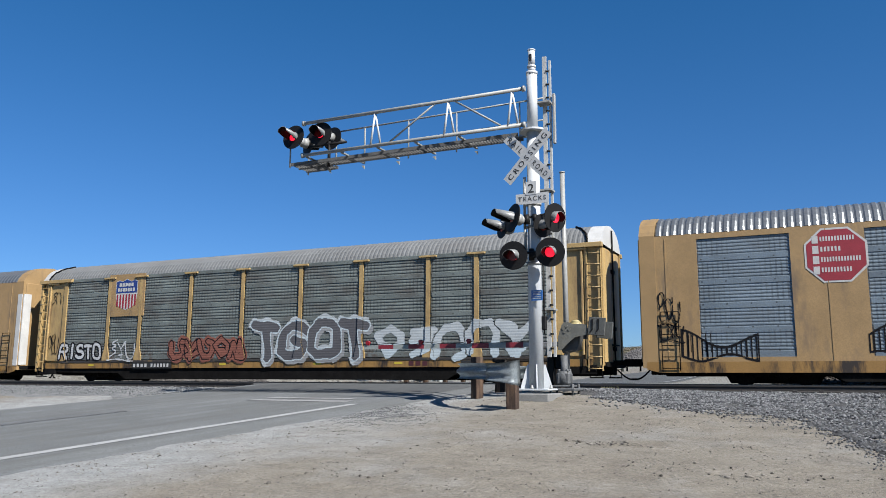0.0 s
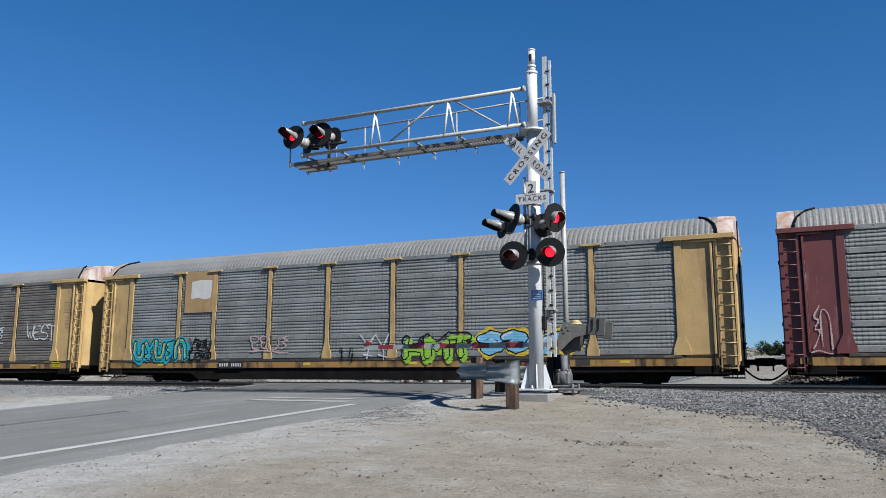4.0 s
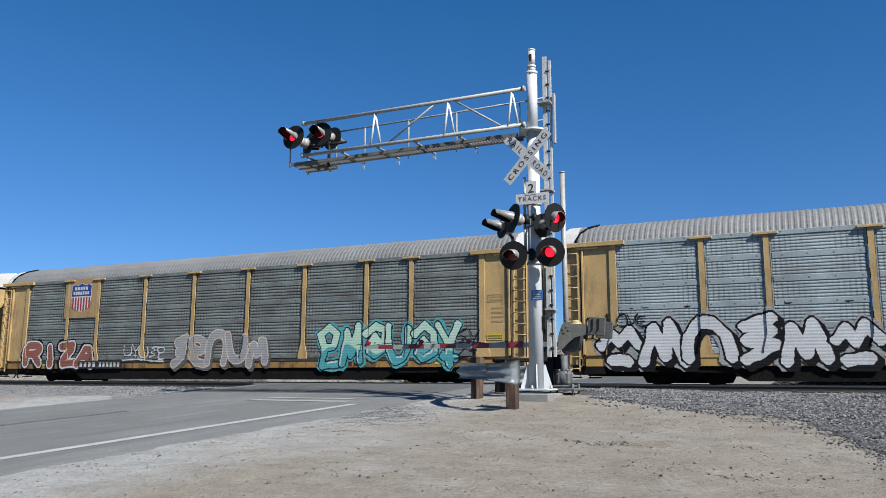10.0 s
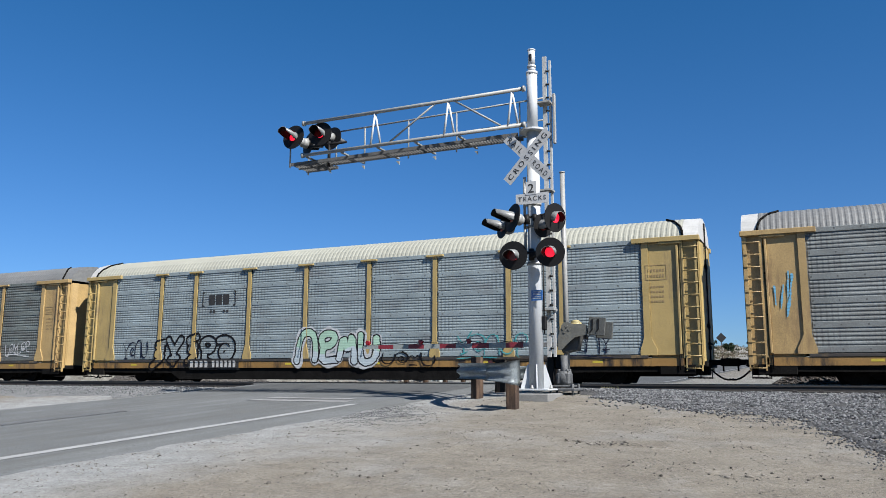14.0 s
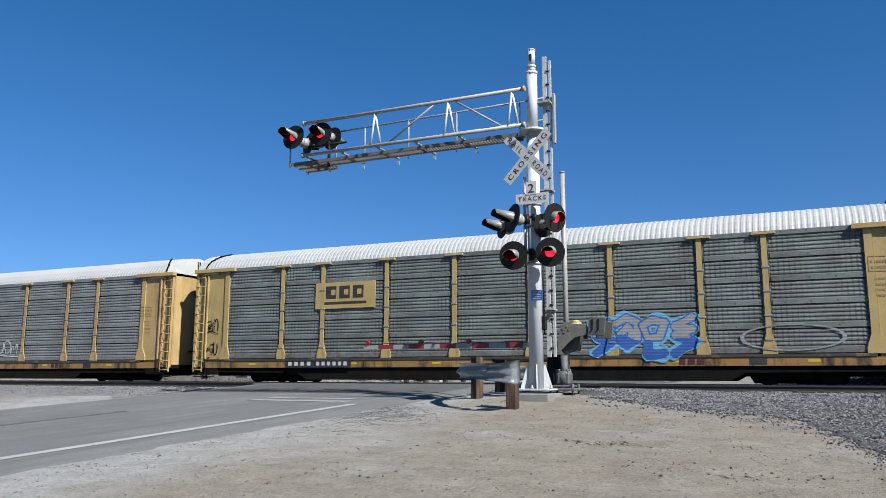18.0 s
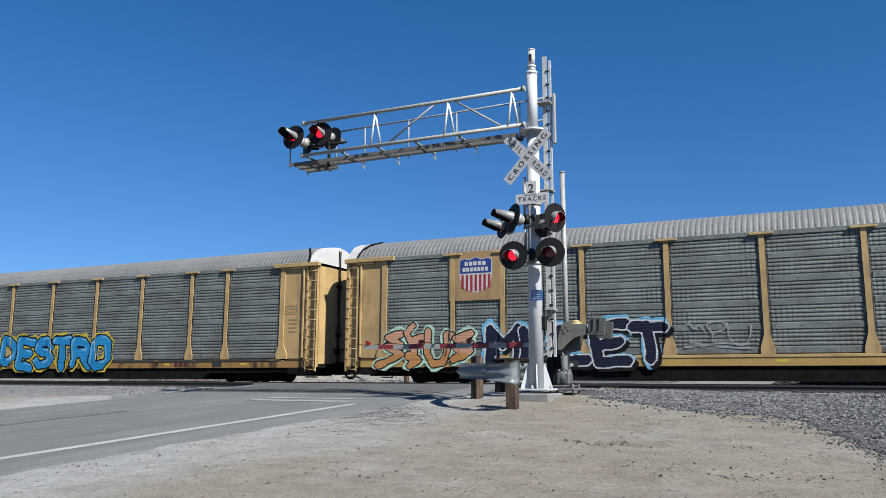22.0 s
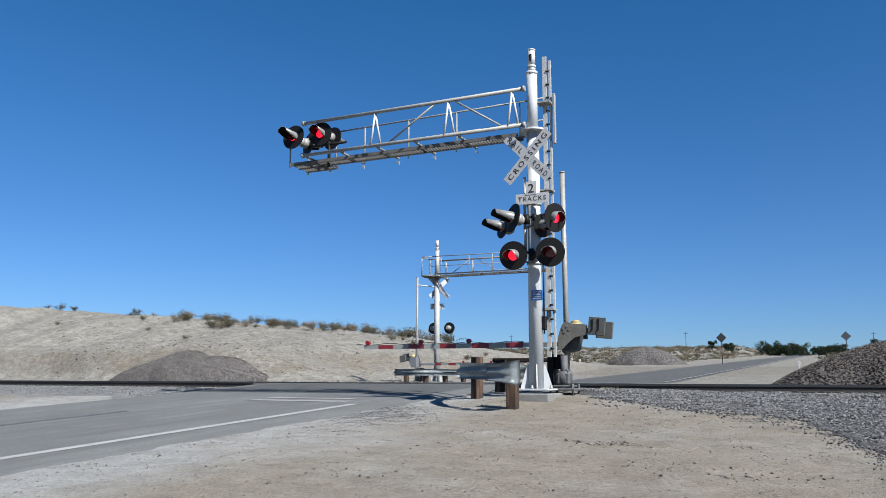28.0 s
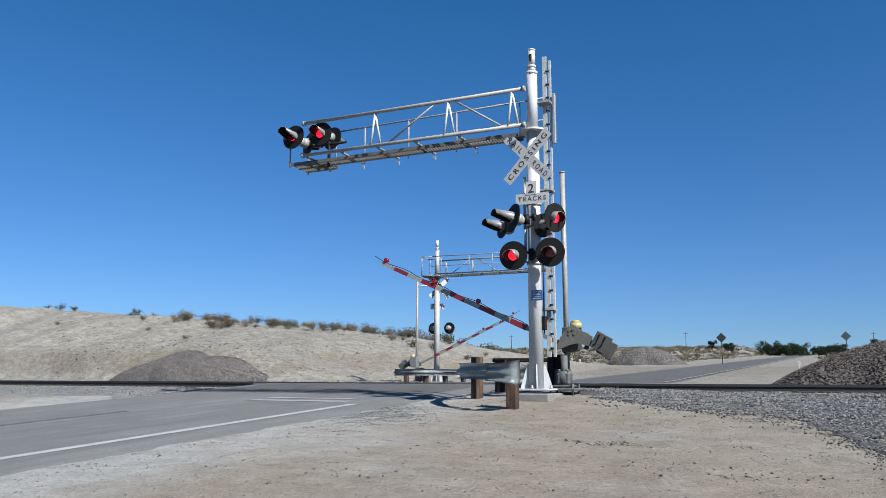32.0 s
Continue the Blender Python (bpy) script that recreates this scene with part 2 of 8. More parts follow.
    h = math_node(n, l, "ADD", math_node(n, l, "MULTIPLY", grain, 0.7), math_node(n, l, "MULTIPLY", noise_at(n, l, vec, 6.0, 6.0, 0.65), 1.6))
    l.new(h, bp.inputs["Height"])
    l.new(bp.outputs[0], b.inputs["Normal"])
    return m


M_DIRT = desert_ground()
M_ROAD = surface("worn_asphalt", (0.237, 0.25, 0.252), 0.9, var=0.2, scale=0.5, fine=55, bump=0.6, speck=((0.07, 0.07, 0.07), (0.36, 0.36, 0.35)), speck_scale=34.0, dirt=(0.148, 0.15, 0.144),
                 dirt_at=(0.42, 0.68), dirt_scale=(1.8, 0.10, 1), spec=0.25)
M_ROAD_NEW = surface("darker_asphalt", (0.118, 0.124, 0.124), 0.9, var=0.2, scale=0.6, fine=55, bump=0.5, speck=((0.06, 0.06, 0.06), (0.25, 0.25, 0.25)), speck_scale=60.0,
                     dirt=(0.118, 0.122, 0.122), dirt_at=(0.45, 0.75), dirt_scale=(1.5, 0.15, 1), spec=0.25)
M_LINE = surface("road_paint", (0.53, 0.54, 0.53), 0.8, var=0.12, scale=3, fine=50, bump=0.2, dirt=(0.3, 0.295, 0.29), dirt_at=(0.55, 0.75),
                 dirt_scale=(9, 3, 3))
M_LINE_OLD = surface("worn_road_paint", (0.46, 0.46, 0.45), 0.85, var=0.15, scale=3, fine=50, dirt=(0.2, 0.2, 0.2), dirt_at=(0.4, 0.7),
                     dirt_scale=(5, 4, 3))
M_TAR = surface("tar_seam", (0.18, 0.182, 0.178), 0.7, var=0.3, scale=5)
M_BED = surface("ballast_bed", (0.12, 0.12, 0.12), 0.95, var=0.35, scale=2.5, fine=24, bump=1.0, rough_bump=20.0, speck=((0.06, 0.06, 0.065), (0.36, 0.36, 0.36)), speck_scale=28.0, spec=0.2)
M_SHOULDER = surface("pale_gravel_bed", (0.31, 0.315, 0.312), 0.95, var=0.25, scale=2.5, fine=24, bump=0.8, rough_bump=20.0, speck=((0.14, 0.14, 0.14), (0.45, 0.45, 0.44)), speck_scale=28.0, spec=0.2)
M_RAIL = surface("dark_rail_steel", (0.035, 0.030, 0.027), 0.7, 0.0, var=0.3, scale=3, fine=30)
M_RAILTOP = surface("polished_railhead", (0.42, 0.41, 0.4), 0.25, 1.0, var=0.1, scale=4)
M_TIE = surface("concrete_tie", (0.33, 0.32, 0.3), 0.9, var=0.2, scale=4)
M_PANEL = surface("crossing_panel", (0.2, 0.2, 0.195), 0.9, var=0.2, scale=2, fine=40)


def sheet(name, xs, ys, height, material, label, lift=0.0):
    gx, gy = np.meshgrid(xs, ys)
    gz = height(gx, gy) + lift
    verts = np.stack([gx.ravel(), gy.ravel(), gz.ravel()], 1)
    nx, ny = len(xs), len(ys)
    i = np.arange((ny - 1) * nx).reshape(ny - 1, nx)[:, :-1].ravel()
    faces = np.stack([i, i + 1, i + nx + 1, i + nx], 1)
    me = bpy.data.meshes.new(name)
    me.from_pydata(verts.tolist(), [], faces.tolist())
    me.polygons.foreach_set("use_smooth", [True] * len(me.polygons))
    me.materials.append(material)
    return tagged(new(name, me), label, kind="structure")


def graded(lo, hi, fine_lo, fine_hi, step, grow=1.18):
    out, x, s = list(np.arange(fine_lo, fine_hi + 1e-6, step)), fine_hi, step
    while x < hi:
        s *= grow
        x += s
        out.append(min(x, hi))
    x, s = fine_lo, step
    while x > lo:
        s *= grow
        x -= s
        out.insert(0, max(x, lo))
    return np.array(out)


def bumps(x, y, size, seed):
    r = np.random.RandomState(seed)
    z = np.zeros(np.shape(x))
    for _ in range(14):
        a, k = r.uniform(0, 6.28), r.uniform(0.5, 2.2) / size
        z += np.sin((x * np.cos(a) + y * np.sin(a)) * k * 6.28 + r.uniform(0, 6.28))
    return z / 14


def dirt_height(x, y):
    near = np.exp(-((x + 4) / 16) ** 4 - ((y - 12) / 16) ** 4)
    hill = smooth01(y, 34, 39) * (1 - 0.9 * smooth01(x, -22, -14))
    rr = road_right(y)
    off = np.maximum(np.maximum(x - rr, rr - ROAD_WIDE - x), 0)
    return land(x, y) + smooth01(off, 0.2, 1.5) * (near * (0.05 * bumps(x, y, 2.0, 1) + 0.03 * bumps(x, y, 0.8, 2)) + hill * (0.25 * bumps(x, y, 9.0, 3) + 0.14 * bumps(x, y, 3.6, 4) + 0.06 * bumps(x, y, 1.6, 5)))


sheet("ground", graded(-2600, 2600, -92, 8, 0.36), graded(-1500, 3200, 3, 92, 0.36, 1.12), dirt_height, M_DIRT,
      "pale tan desert dirt with gravel and low mounds")


def road_sheet(name, u0, u1, y0, y1, lift, material, label, step=0.5):
    """A strip of road surface from u0 to u1 metres left of the right-hand edge."""
    ys = np.arange(y0, y1 + 1e-6, min(step, (y1 - y0) / 2))
    us, sink = np.array([u0, (u0 + u1) / 2, u1]), (0, 0, 0)
    if u1 - u0 > 5:                                # a broken pavement edge that sinks into the dirt
        us, sink = np.array([u0, u0 + 0.7, (u0 + u1) / 2, u1 - 0.6, u1]), (0.06, 0, 0, 0, 0.06)
    k = len(us)

    def ragged(y, c):
        return (0.10 * math.sin(y * 2.1) + 0.07 * math.sin(y * 5.3 + 1) + 0.05 * math.sin(y * 11.7)) if sink[c] else 0.0
    verts = [(road_right(y) - u + ragged(y, c), y, float(road_height(y)) + lift - sink[c]) for y in ys for c, u in enumerate(us)]
    faces = [(r * k + c + 1, r * k + c, r * k + c + k, r * k + c + k + 1) for r in range(len(ys) - 1) for c in range(k - 1)]
    me = bpy.data.meshes.new(name)
    me.from_pydata(verts, [], faces)
    me.materials.append(material)
    return tagged(new(name, me), label, kind="structure")


road_sheet("road", -1.0, ROAD_WIDE + 0.35, -60, 22.05, 0.012, M_ROAD, "grey sun-bleached asphalt road climbing to the tracks", 0.25)
road_sheet("road_patch", -0.8, ROAD_WIDE + 0.25, 18.0, 22.08, 0.017, M_ROAD_NEW, "newer dark asphalt apron before the rails")
road_sheet("road_beyond", -0.25, ROAD_WIDE + 0.2, 29.3, 622, 0.012, M_ROAD_NEW, "asphalt road running away over the far rise", 4.0)
road_sheet("edge_line", 0.0, 0.21, -60, 15.2, 0.018, M_LINE, "white painted edge line along the road")
road_sheet("edge_line_beyond", 0.0, 0.15, 31, 600, 0.03, M_LINE, "white edge line of the far road", 4.0)
road_sheet("edge_line_far_side", ROAD_WIDE - 0.15, ROAD_WIDE, -60, 14.8, 0.018, M_LINE_OLD, "faded white edge line on the road")
road_sheet("tar_line", 4.02, 4.3, -30, 12.5, 0.018, M_TAR, "dark sealed joint along the middle of the road")
road_sheet("stop_line", 0.6, 3.4, 15.4, 15.75, 0.02, M_LINE_OLD, "worn white stop line before the tracks")
road_sheet("stop_line_second", 0.9, 3.4, 16.15, 16.4, 0.02, M_LINE_OLD, "faint worn white bar before the tracks")

TRACKS = (23.15, 27.63)
for y in TRACKS:
    for nm, a, b in (("crossing_panel", y - 1.08 - 0.02, y - 0.82), ("crossing_panel", y - 0.66, y + 0.66), ("crossing_panel", y + 0.82, y + 1.1)):
        bm = bmesh.new()
        x1 = road_right(y) + 0.6
        for i in range(4):
            box(bm, x1 - 2.3 * (i + 1) + 0.01, x1 - 2.3 * i, a, b, -0.16, -0.012, 0.01)
        tagged(part(nm, bm, M_PANEL, None, "flat grey panels set level between the rails"), kind="structure")
bm = bmesh.new()
x1 = road_right(25) + 0.6
box(bm, x1 - 9.2, x1, TRACKS[0] + 1.1, TRACKS[1] - 1.1, -0.2, -0.014)
tagged(part("road_between_tracks", bm, M_ROAD, None, "asphalt infill of the road between the two tracks"), kind="structure")
bm = bmesh.new()
box(bm, x1 - 9.2, x1, TRACKS[1] + 1.1, 29.4, -0.2, -0.014)
tagged(part("road_past_tracks", bm, M_ROAD, None, "asphalt strip just past the far track"), kind="structure")


def rail_outline(y):
    return [(y - 0.07, -0.17), (y + 0.07, -0.17), (y + 0.07, -0.155), (y + 0.012, -0.135), (y + 0.012, -0.045), (y + 0.037, -0.035),
            (y + 0.037, -0.004), (y - 0.037, -0.004), (y - 0.037, -0.035), (y - 0.012, -0.045), (y - 0.012, -0.135), (y - 0.07, -0.155)]


tie = bmesh.new()
box(tie, -0.12, 0.12, -1.3, 1.3, -0.36, -0.18, 0.02)
tie = keep(tie, "tie")
clip = bmesh.new()
for s in (-0.11, 0.11):
    box(clip, -0.06, 0.06, s - 0.04, s + 0.04, -0.185, -0.12, 0.012)
clip = keep(clip, "rail_clip")
for k, yc in enumerate(TRACKS):
    track = tagged(new("track_%d" % (k + 1)), "steel rails on ties in grey ballast", kind="structure")
    for s in (-0.755, 0.755):
        part("rail", extrude_profile(bmesh.new(), rail_outline(yc + s), "x", -900, 900), M_RAIL, track)
        bm = bmesh.new()
        box(bm, -900, 900, yc + s - 0.03, yc + s + 0.03, -0.004, 0.0)
        part("railhead", bm, M_RAILTOP, track, "shiny worn top of the rail")
    if k == 0:
        for i in range(64):
            x = -31 + 0.61 * i
            if x < road_right(23) - ROAD_WIDE - 0.8 or x > road_right(23) + 0.8:
                part("tie", tie, M_TIE, track, m=pose(x, yc, 0))
                part("rail_clip", clip, M_RAIL, track, m=pose(x, yc - 0.755, 0))


def rocks(name, places, sizes, material, label, seed, squash=0.7, plain=False):
    """Many loose angular stones as one body."""
    r = np.random.RandomState(seed)
    t = (1 + 5 ** 0.5) / 2
    octa = np.array([(1, 0, 0), (-1, 0, 0), (0, 1, 0), (0, -1, 0), (0, 0, 1), (0, 0, -1), (.65, .65, .3), (-.65, .6, -.2), (.6, -.65, -.3), (-.6, -.65, .35)])
    tris = np.array([(6, 0, 4), (6, 4, 2), (6, 2, 0), (0, 2, 5), (2, 7, 5), (7, 1, 5), (2, 4, 7), (4, 1, 7), (9, 4, 3), (9, 1, 4), (9, 3, 1),
                     (1, 3, 5), (8, 5, 3), (8, 0, 5), (8, 3, 0), (0, 3, 4)])
    if plain:
        octa, tris = octa[:6] * 0.95, np.array([(0, 2, 4), (2, 1, 4), (1, 3, 4), (3, 0, 4), (2, 0, 5), (1, 2, 5), (3, 1, 5), (0, 3, 5)])
    n = len(places)
    ang = r.uniform(0, 6.28, (n, 1))
    base = octa[None] * r.uniform(0.7, 1.25, (n, len(octa), 1)) * np.array([1, 0.8, squash]) * np.asarray(sizes).reshape(-1, 1, 1)
    tilt = r.uniform(-0.6, 0.6, (n, 1))
    x, y, z = base[..., 0], base[..., 1], base[..., 2]
    y, z = y * np.cos(tilt) - z * np.sin(tilt), y * np.sin(tilt) + z * np.cos(tilt)
    x, y = x * np.cos(ang) - y * np.sin(ang), x * np.sin(ang) + y * np.cos(ang)
    v = np.stack([x, y, z], -1) + np.asarray(places)[:, None, :]
    f = (tris[None] + (np.arange(n) * len(octa))[:, None, None]).reshape(-1, 3)
    me = bpy.data.meshes.new(name)
    nv, nf = v.shape[0] * v.shape[1], len(f)
    me.vertices.add(nv)
    me.vertices.foreach_set("co", v.reshape(-1))
    me.loops.add(nf * 3)
    me.loops.foreach_set("vertex_index", f.reshape(-1))
    me.polygons.add(nf)
    me.polygons.foreach_set("loop_start", np.arange(nf) * 3)
    me.polygons.foreach_set("loop_total", np.full(nf, 3))
    me.update(calc_edges=True)
    me.materials.append(material)
    return tagged(new(name, me), label, kind="stuff")


def island_stone(name, cols, rough=0.92):
    m = bpy.data.materials.new(name)
    cols = [tuple(c * 0.593 for c in k) for k in cols]
    n, l, b = nodes_of(m)
    geo = n.new("ShaderNodeNewGeometry")
    cr = n.new("ShaderNodeValToRGB")
    cr.color_ramp.elements[0].color, cr.color_ramp.elements[1].color = (*cols[0], 1), (*cols[-1], 1)
    for i, c in enumerate(cols[1:-1]):
        e = cr.color_ramp.elements.new((i + 1) / (len(cols) - 1))
        e.color = (*c, 1)
    l.new(geo.outputs["Random Per Island"], cr.inputs[0])
    tc = n.new("ShaderNodeTexCoord")
    spot = noise_at(n, l, tc.outputs["Object"], 60)
    o = mix_rgb(n, l, 0.5, cr.outputs[0], mix_rgb(n, l, spot, (0.3, 0.3, 0.3), (0.7, 0.7, 0.7)), "OVERLAY")
    l.new(o, b.inputs["Base Color"])
    b.inputs["Specular IOR Level"].default_value = 0.2
    b.inputs["Roughness"].default_value = rough
    return m


M_BALLAST = island_stone("ballast_grey", [(0.02, 0.02, 0.023), (0.085, 0.09, 0.097), (0.14, 0.145, 0.152), (0.33, 0.335, 0.34), (0.055, 0.057, 0.061)])
M_BALLAST_PALE = island_stone("ballast_pale", [(0.085, 0.09, 0.093), (0.19, 0.20, 0.205), (0.245, 0.255, 0.258), (0.35, 0.355, 0.355), (0.165, 0.17, 0.175)])
M_LOOSE = island_stone("loose_stone", [(0.07, 0.065, 0.06), (0.2, 0.18, 0.155), (0.36, 0.33, 0.29), (0.12, 0.11, 0.10)])
M_PILE = island_stone("pile_stone", [(0.022, 0.02, 0.02), (0.055, 0.048, 0.046), (0.09, 0.078, 0.07), (0.20, 0.185, 0.17), (0.065, 0.048, 0.04)])


def edge_right(x):
    """Where the ballast ends towards the open dirt, as y."""
    return np.interp(x, [-7, -5.4, -4.6, -3.4, -2.3, -1.25, -0.4, -0.1, 0.3, 0.6, 4], [20.2, 18.6, 16.3, 15.6, 14.9, 13.8, 12.6, 11.8, 10.1, 8.6, 4.5])


def bed_strip(name, cols, low, material, label):
    """Gravel bed from the curve low(x) up to the near rail."""
    cols = np.asarray(cols)
    v = np.linspace(0, 1, 24)
    gx = np.repeat(cols[None], len(v), 0)
    gy = low(cols)[None] + (22.32 - low(cols)[None]) * v[:, None]
    gz = dirt_height(gx, gy) + 0.012 - 0.04 * (v[:, None] == 0)
    nx = len(cols)
    i = np.arange((len(v) - 1) * nx).reshape(-1, nx)[:, :-1].ravel()
    me = bpy.data.meshes.new(name)
    me.from_pydata(np.stack([gx.ravel(), gy.ravel(), gz.ravel()], 1).tolist(), [], np.stack([i, i + 1, i + nx + 1, i + nx], 1).tolist())
    me.materials.append(material)
    tagged(new(name, me), label, kind="structure")


bed_strip("ballast_bed", np.arange(-7.6, 9, 0.3), lambda x: edge_right(x) + 0.25 + 0.9 * smooth01(x, -2.4, -0.6) + 0.12 * np.sin(x * 5.1) + 0.08 * np.sin(x * 11.3), M_BED, "grey ballast bed along the near rail")
bed_strip("ballast_bed_west", np.arange(-75, -17.2, 0.35), lambda x: 15.6 + 0.4 * np.sin(x * 1.3) + 0.2 * np.sin(x * 4.1), M_SHOULDER, "pale grey gravel bed beside the road")


r = np.random.RandomState(5)
n = 72000
x = r.uniform(-6.6, 5.5, n)
lo = edge_right(x)
y = lo + (22.25 - lo) * r.uniform(0, 1, n) ** 0.9 - np.abs(r.normal(0, 0.45, n)) * (r.uniform(0, 1, n) < 0.14)
fade = smooth01(x, -2.4, -0.6) * (1 - smooth01(y - lo, 0.3, 2.2))       # dust buries the edge towards the open dirt
ok = (y < 22.3) & ((x > road_right(y) + 0.9)) & ~((abs(x + 5.1) < 0.9) & (abs(y - 16.3) < 1.2)) & (r.uniform(0, 1, n) > 0.62 * fade)
x, y, fade = x[ok], y[ok], fade[ok]
z = dirt_height(x, y) + 0.01
rocks("ballast_stones", np.stack([x, y, z], 1), r.uniform(0.013, 0.036, len(x)) * (0.85 + 0.25 * smooth01(y, 11, 18)) * (1 - 0.38 * fade), M_BALLAST, "loose angular grey ballast stones beside the track", 7)
n = 24000
y = 15.8 + 6.5 * r.uniform(0, 1, n) ** 0.6
x = road_right(y) - ROAD_WIDE - 0.1 - 26 * r.uniform(0, 1, n)
z = dirt_height(x, y) + 0.035
rocks("ballast_stones_west", np.stack([x, y, z], 1), r.uniform(0.014, 0.03, n), M_BALLAST_PALE, "pale grey ballast stones between road and rail", 8, 0.7, True)
# bed between and beside the rails
n = 24000
x = r.uniform(-34, 12, n)
y = 22.2 + 7.8 * r.uniform(0, 1, n)
ok = (x < road_right(25) - ROAD_WIDE - 0.9) | (x > road_right(25) + 0.75)
x, y = x[ok], y[ok]
rocks("ballast_between_rails", np.stack([x, y, np.full(len(x), -0.19) + r.uniform(-0.04, 0.02, len(x))], 1), r.uniform(0.03, 0.055, len(x)), M_BALLAST,
      "ballast stones filling the track bed", 9, 0.7, True)
n = 42000
x = r.uniform(-9.3, 2.5, n)
y = 4.0 + 14 * r.uniform(0, 1, n)
ok = x > road_right(y) + 0.1
x, y = x[ok], y[ok]
rocks("scattered_pebbles", np.stack([x, y, dirt_height(x, y) - 0.001], 1), 0.003 + 0.017 * r.uniform(0, 1, len(x)) ** 7, M_LOOSE, "scattered pebbles and gravel on the dirt", 10, 0.7, True)
n = 4200
x, y = -7.3 + 0.55 * r.normal(0, 1, n), 13.1 + 0.75 * r.normal(0, 1, n)
y = y - 0.9 * (x + 7.3)
rocks("gravel_spill", np.stack([x, y, dirt_height(x, y) + 0.004], 1), r.uniform(0.005, 0.014, n), M_BALLAST, "dark gravel spilled beside the road edge", 12, 0.7, True)
for cx, cy, sx, sy, k in ((-3.0, 10.35, 0.4, 0.10, 50), (-2.4, 10.3, 0.3, 0.08, 40), (-1.95, 10.22, 0.2, 0.06, 20), (-1.1, 8.25, 0.5, 0.15, 50), (-0.3, 8.5, 0.3, 0.1, 26), (-4.6, 7.2, 0.7, 0.3, 40)):
    x, y = cx + sx * r.normal(0, 1, k), cy + sy * r.normal(0, 1, k)
    rocks("dirt_clods", np.stack([x, y, dirt_height(x, y) + 0.003], 1), 0.006 + 0.03 * r.uniform(0, 1, k) ** 3, M_LOOSE, "clods and stones in a loose row on the dirt", 13, 0.6)
n = 70
x = r.uniform(-8.8, 2.0, n)
y = 5.0 + 11 * r.uniform(0, 1, n)
rocks("scattered_stones", np.stack([x, y, dirt_height(x, y) + 0.004], 1), r.uniform(0.012, 0.034, n), M_LOOSE, "fist-sized stones lying on the dirt", 11, 0.5)


def heap(name, cx, cy, rx, ry, h, label, seed, count, material, size=(0.03, 0.09), lean=0.0, flat=0.9):
    """A tipped heap of gravel: a lumpy mound with loose stones all over it."""
    bm = bmesh.new()
    rr = np.random.RandomState(seed)
    R, A = 14, 40
    ph = rr.uniform(0, 6.28, 4)

    def point(u, a):
        wob = 1 + 0.10 * math.sin(2 * a + ph[0]) + 0.07 * math.sin(5 * a + ph[1]) + 0.04 * math.sin(9 * a + ph[2])
        px, py = cx + rx * u * wob * math.cos(a), cy + ry * u * wob * math.sin(a)
        prof = (1 - u) ** 0.85 if u < 1 else 0
        hz = h * math.tanh(prof * flat) / math.tanh(flat) * (1 + 0.08 * math.sin(3 * a + ph[3]) * u)
        return px + lean * hz, py, float(land(px, py)) - 0.05 + hz
    rings = []
    for i in range(R + 1):
        rings.append([bm.verts.new(point(i / R, 2 * math.pi * j / A)) for j in range(A)] if i else [bm.verts.new(point(0, 0))])
    for j in range(A):
        bm.faces.new((rings[0][0], rings[1][j], rings[1][(j + 1) % A]))
        for i in range(1, R):
            bm.faces.new((rings[i][j], rings[i + 1][j], rings[i + 1][(j + 1) % A], rings[i][(j + 1) % A]))
    bmesh.ops.recalc_face_normals(bm, faces=bm.faces[:])
    me = keep(bm, name)
    ob = thing(name, Matrix.Identity(4), label, "gravel pile")
    part("mound", me, material[1], ob)
    pts = [point(rr.uniform(0, 1) ** 0.5, rr.uniform(0, 6.28)) for _ in range(count)]
    st = rocks("loose_stones", np.array(pts) + np.array([0, 0, 0.01]), rr.uniform(*size, count), material[0], "", seed + 1, 0.7, True)
    st.parent = ob
    st.name = "gravel"
    return ob


r = np.random.RandomState(31)
n = 9000
y = 33.5 + 24 * r.uniform(0, 1, n)
x = y * r.uniform(-1.25, -0.5, n)
rocks("slope_stones", np.stack([x, y, dirt_height(x, y)], 1), 0.02 + 0.11 * r.uniform(0, 1, n) ** 5, M_LOOSE, "loose stones and clods over the bank and hillside", 32, 0.7, True)

M_MOUND = surface("pile_earth", (0.115, 0.105, 0.10), 0.95, var=0.35, scale=3, fine=20, bump=0.8)
M_MOUND_RED = surface("pile_earth_brown", (0.20, 0.183, 0.175), 0.95, var=0.3, scale=2, fine=18, bump=0.8)
M_PILE_RED = island_stone("pile_stone_brown", [(0.07, 0.066, 0.064), (0.11, 0.103, 0.099), (0.15, 0.143, 0.139), (0.23, 0.222, 0.217)])
M_PILE_GREY = island_stone("pile_stone_grey", [(0.12, 0.115, 0.113), (0.16, 0.152, 0.148), (0.21, 0.2, 0.195)])
M_MOUND_GREY = surface("pile_earth_grey", (0.19, 0.178, 0.17), 0.95, var=0.3, scale=2, fine=14, bump=0.8)
heap("gravel_pile", 2.75, 33.6, 4.2, 3.0, 1.72, "tall dark pile of mixed ballast beside the far road", 21, 15000, (M_PILE, M_MOUND), (0.025, 0.075))
heap("gravel_pile", -31.0, 33.8, 4.7, 2.4, 1.36, "wide low brown gravel pile against the bank", 22, 16000, (M_PILE_RED, M_MOUND_RED), (0.02, 0.055), -1.35, 0.7)
heap("gravel_pile", -25.2, 133.0, 6.4, 5.0, 3.0, "grey gravel pile on the desert flat", 23, 4000, (M_PILE_GREY, M_MOUND_GREY), (0.08, 0.2))


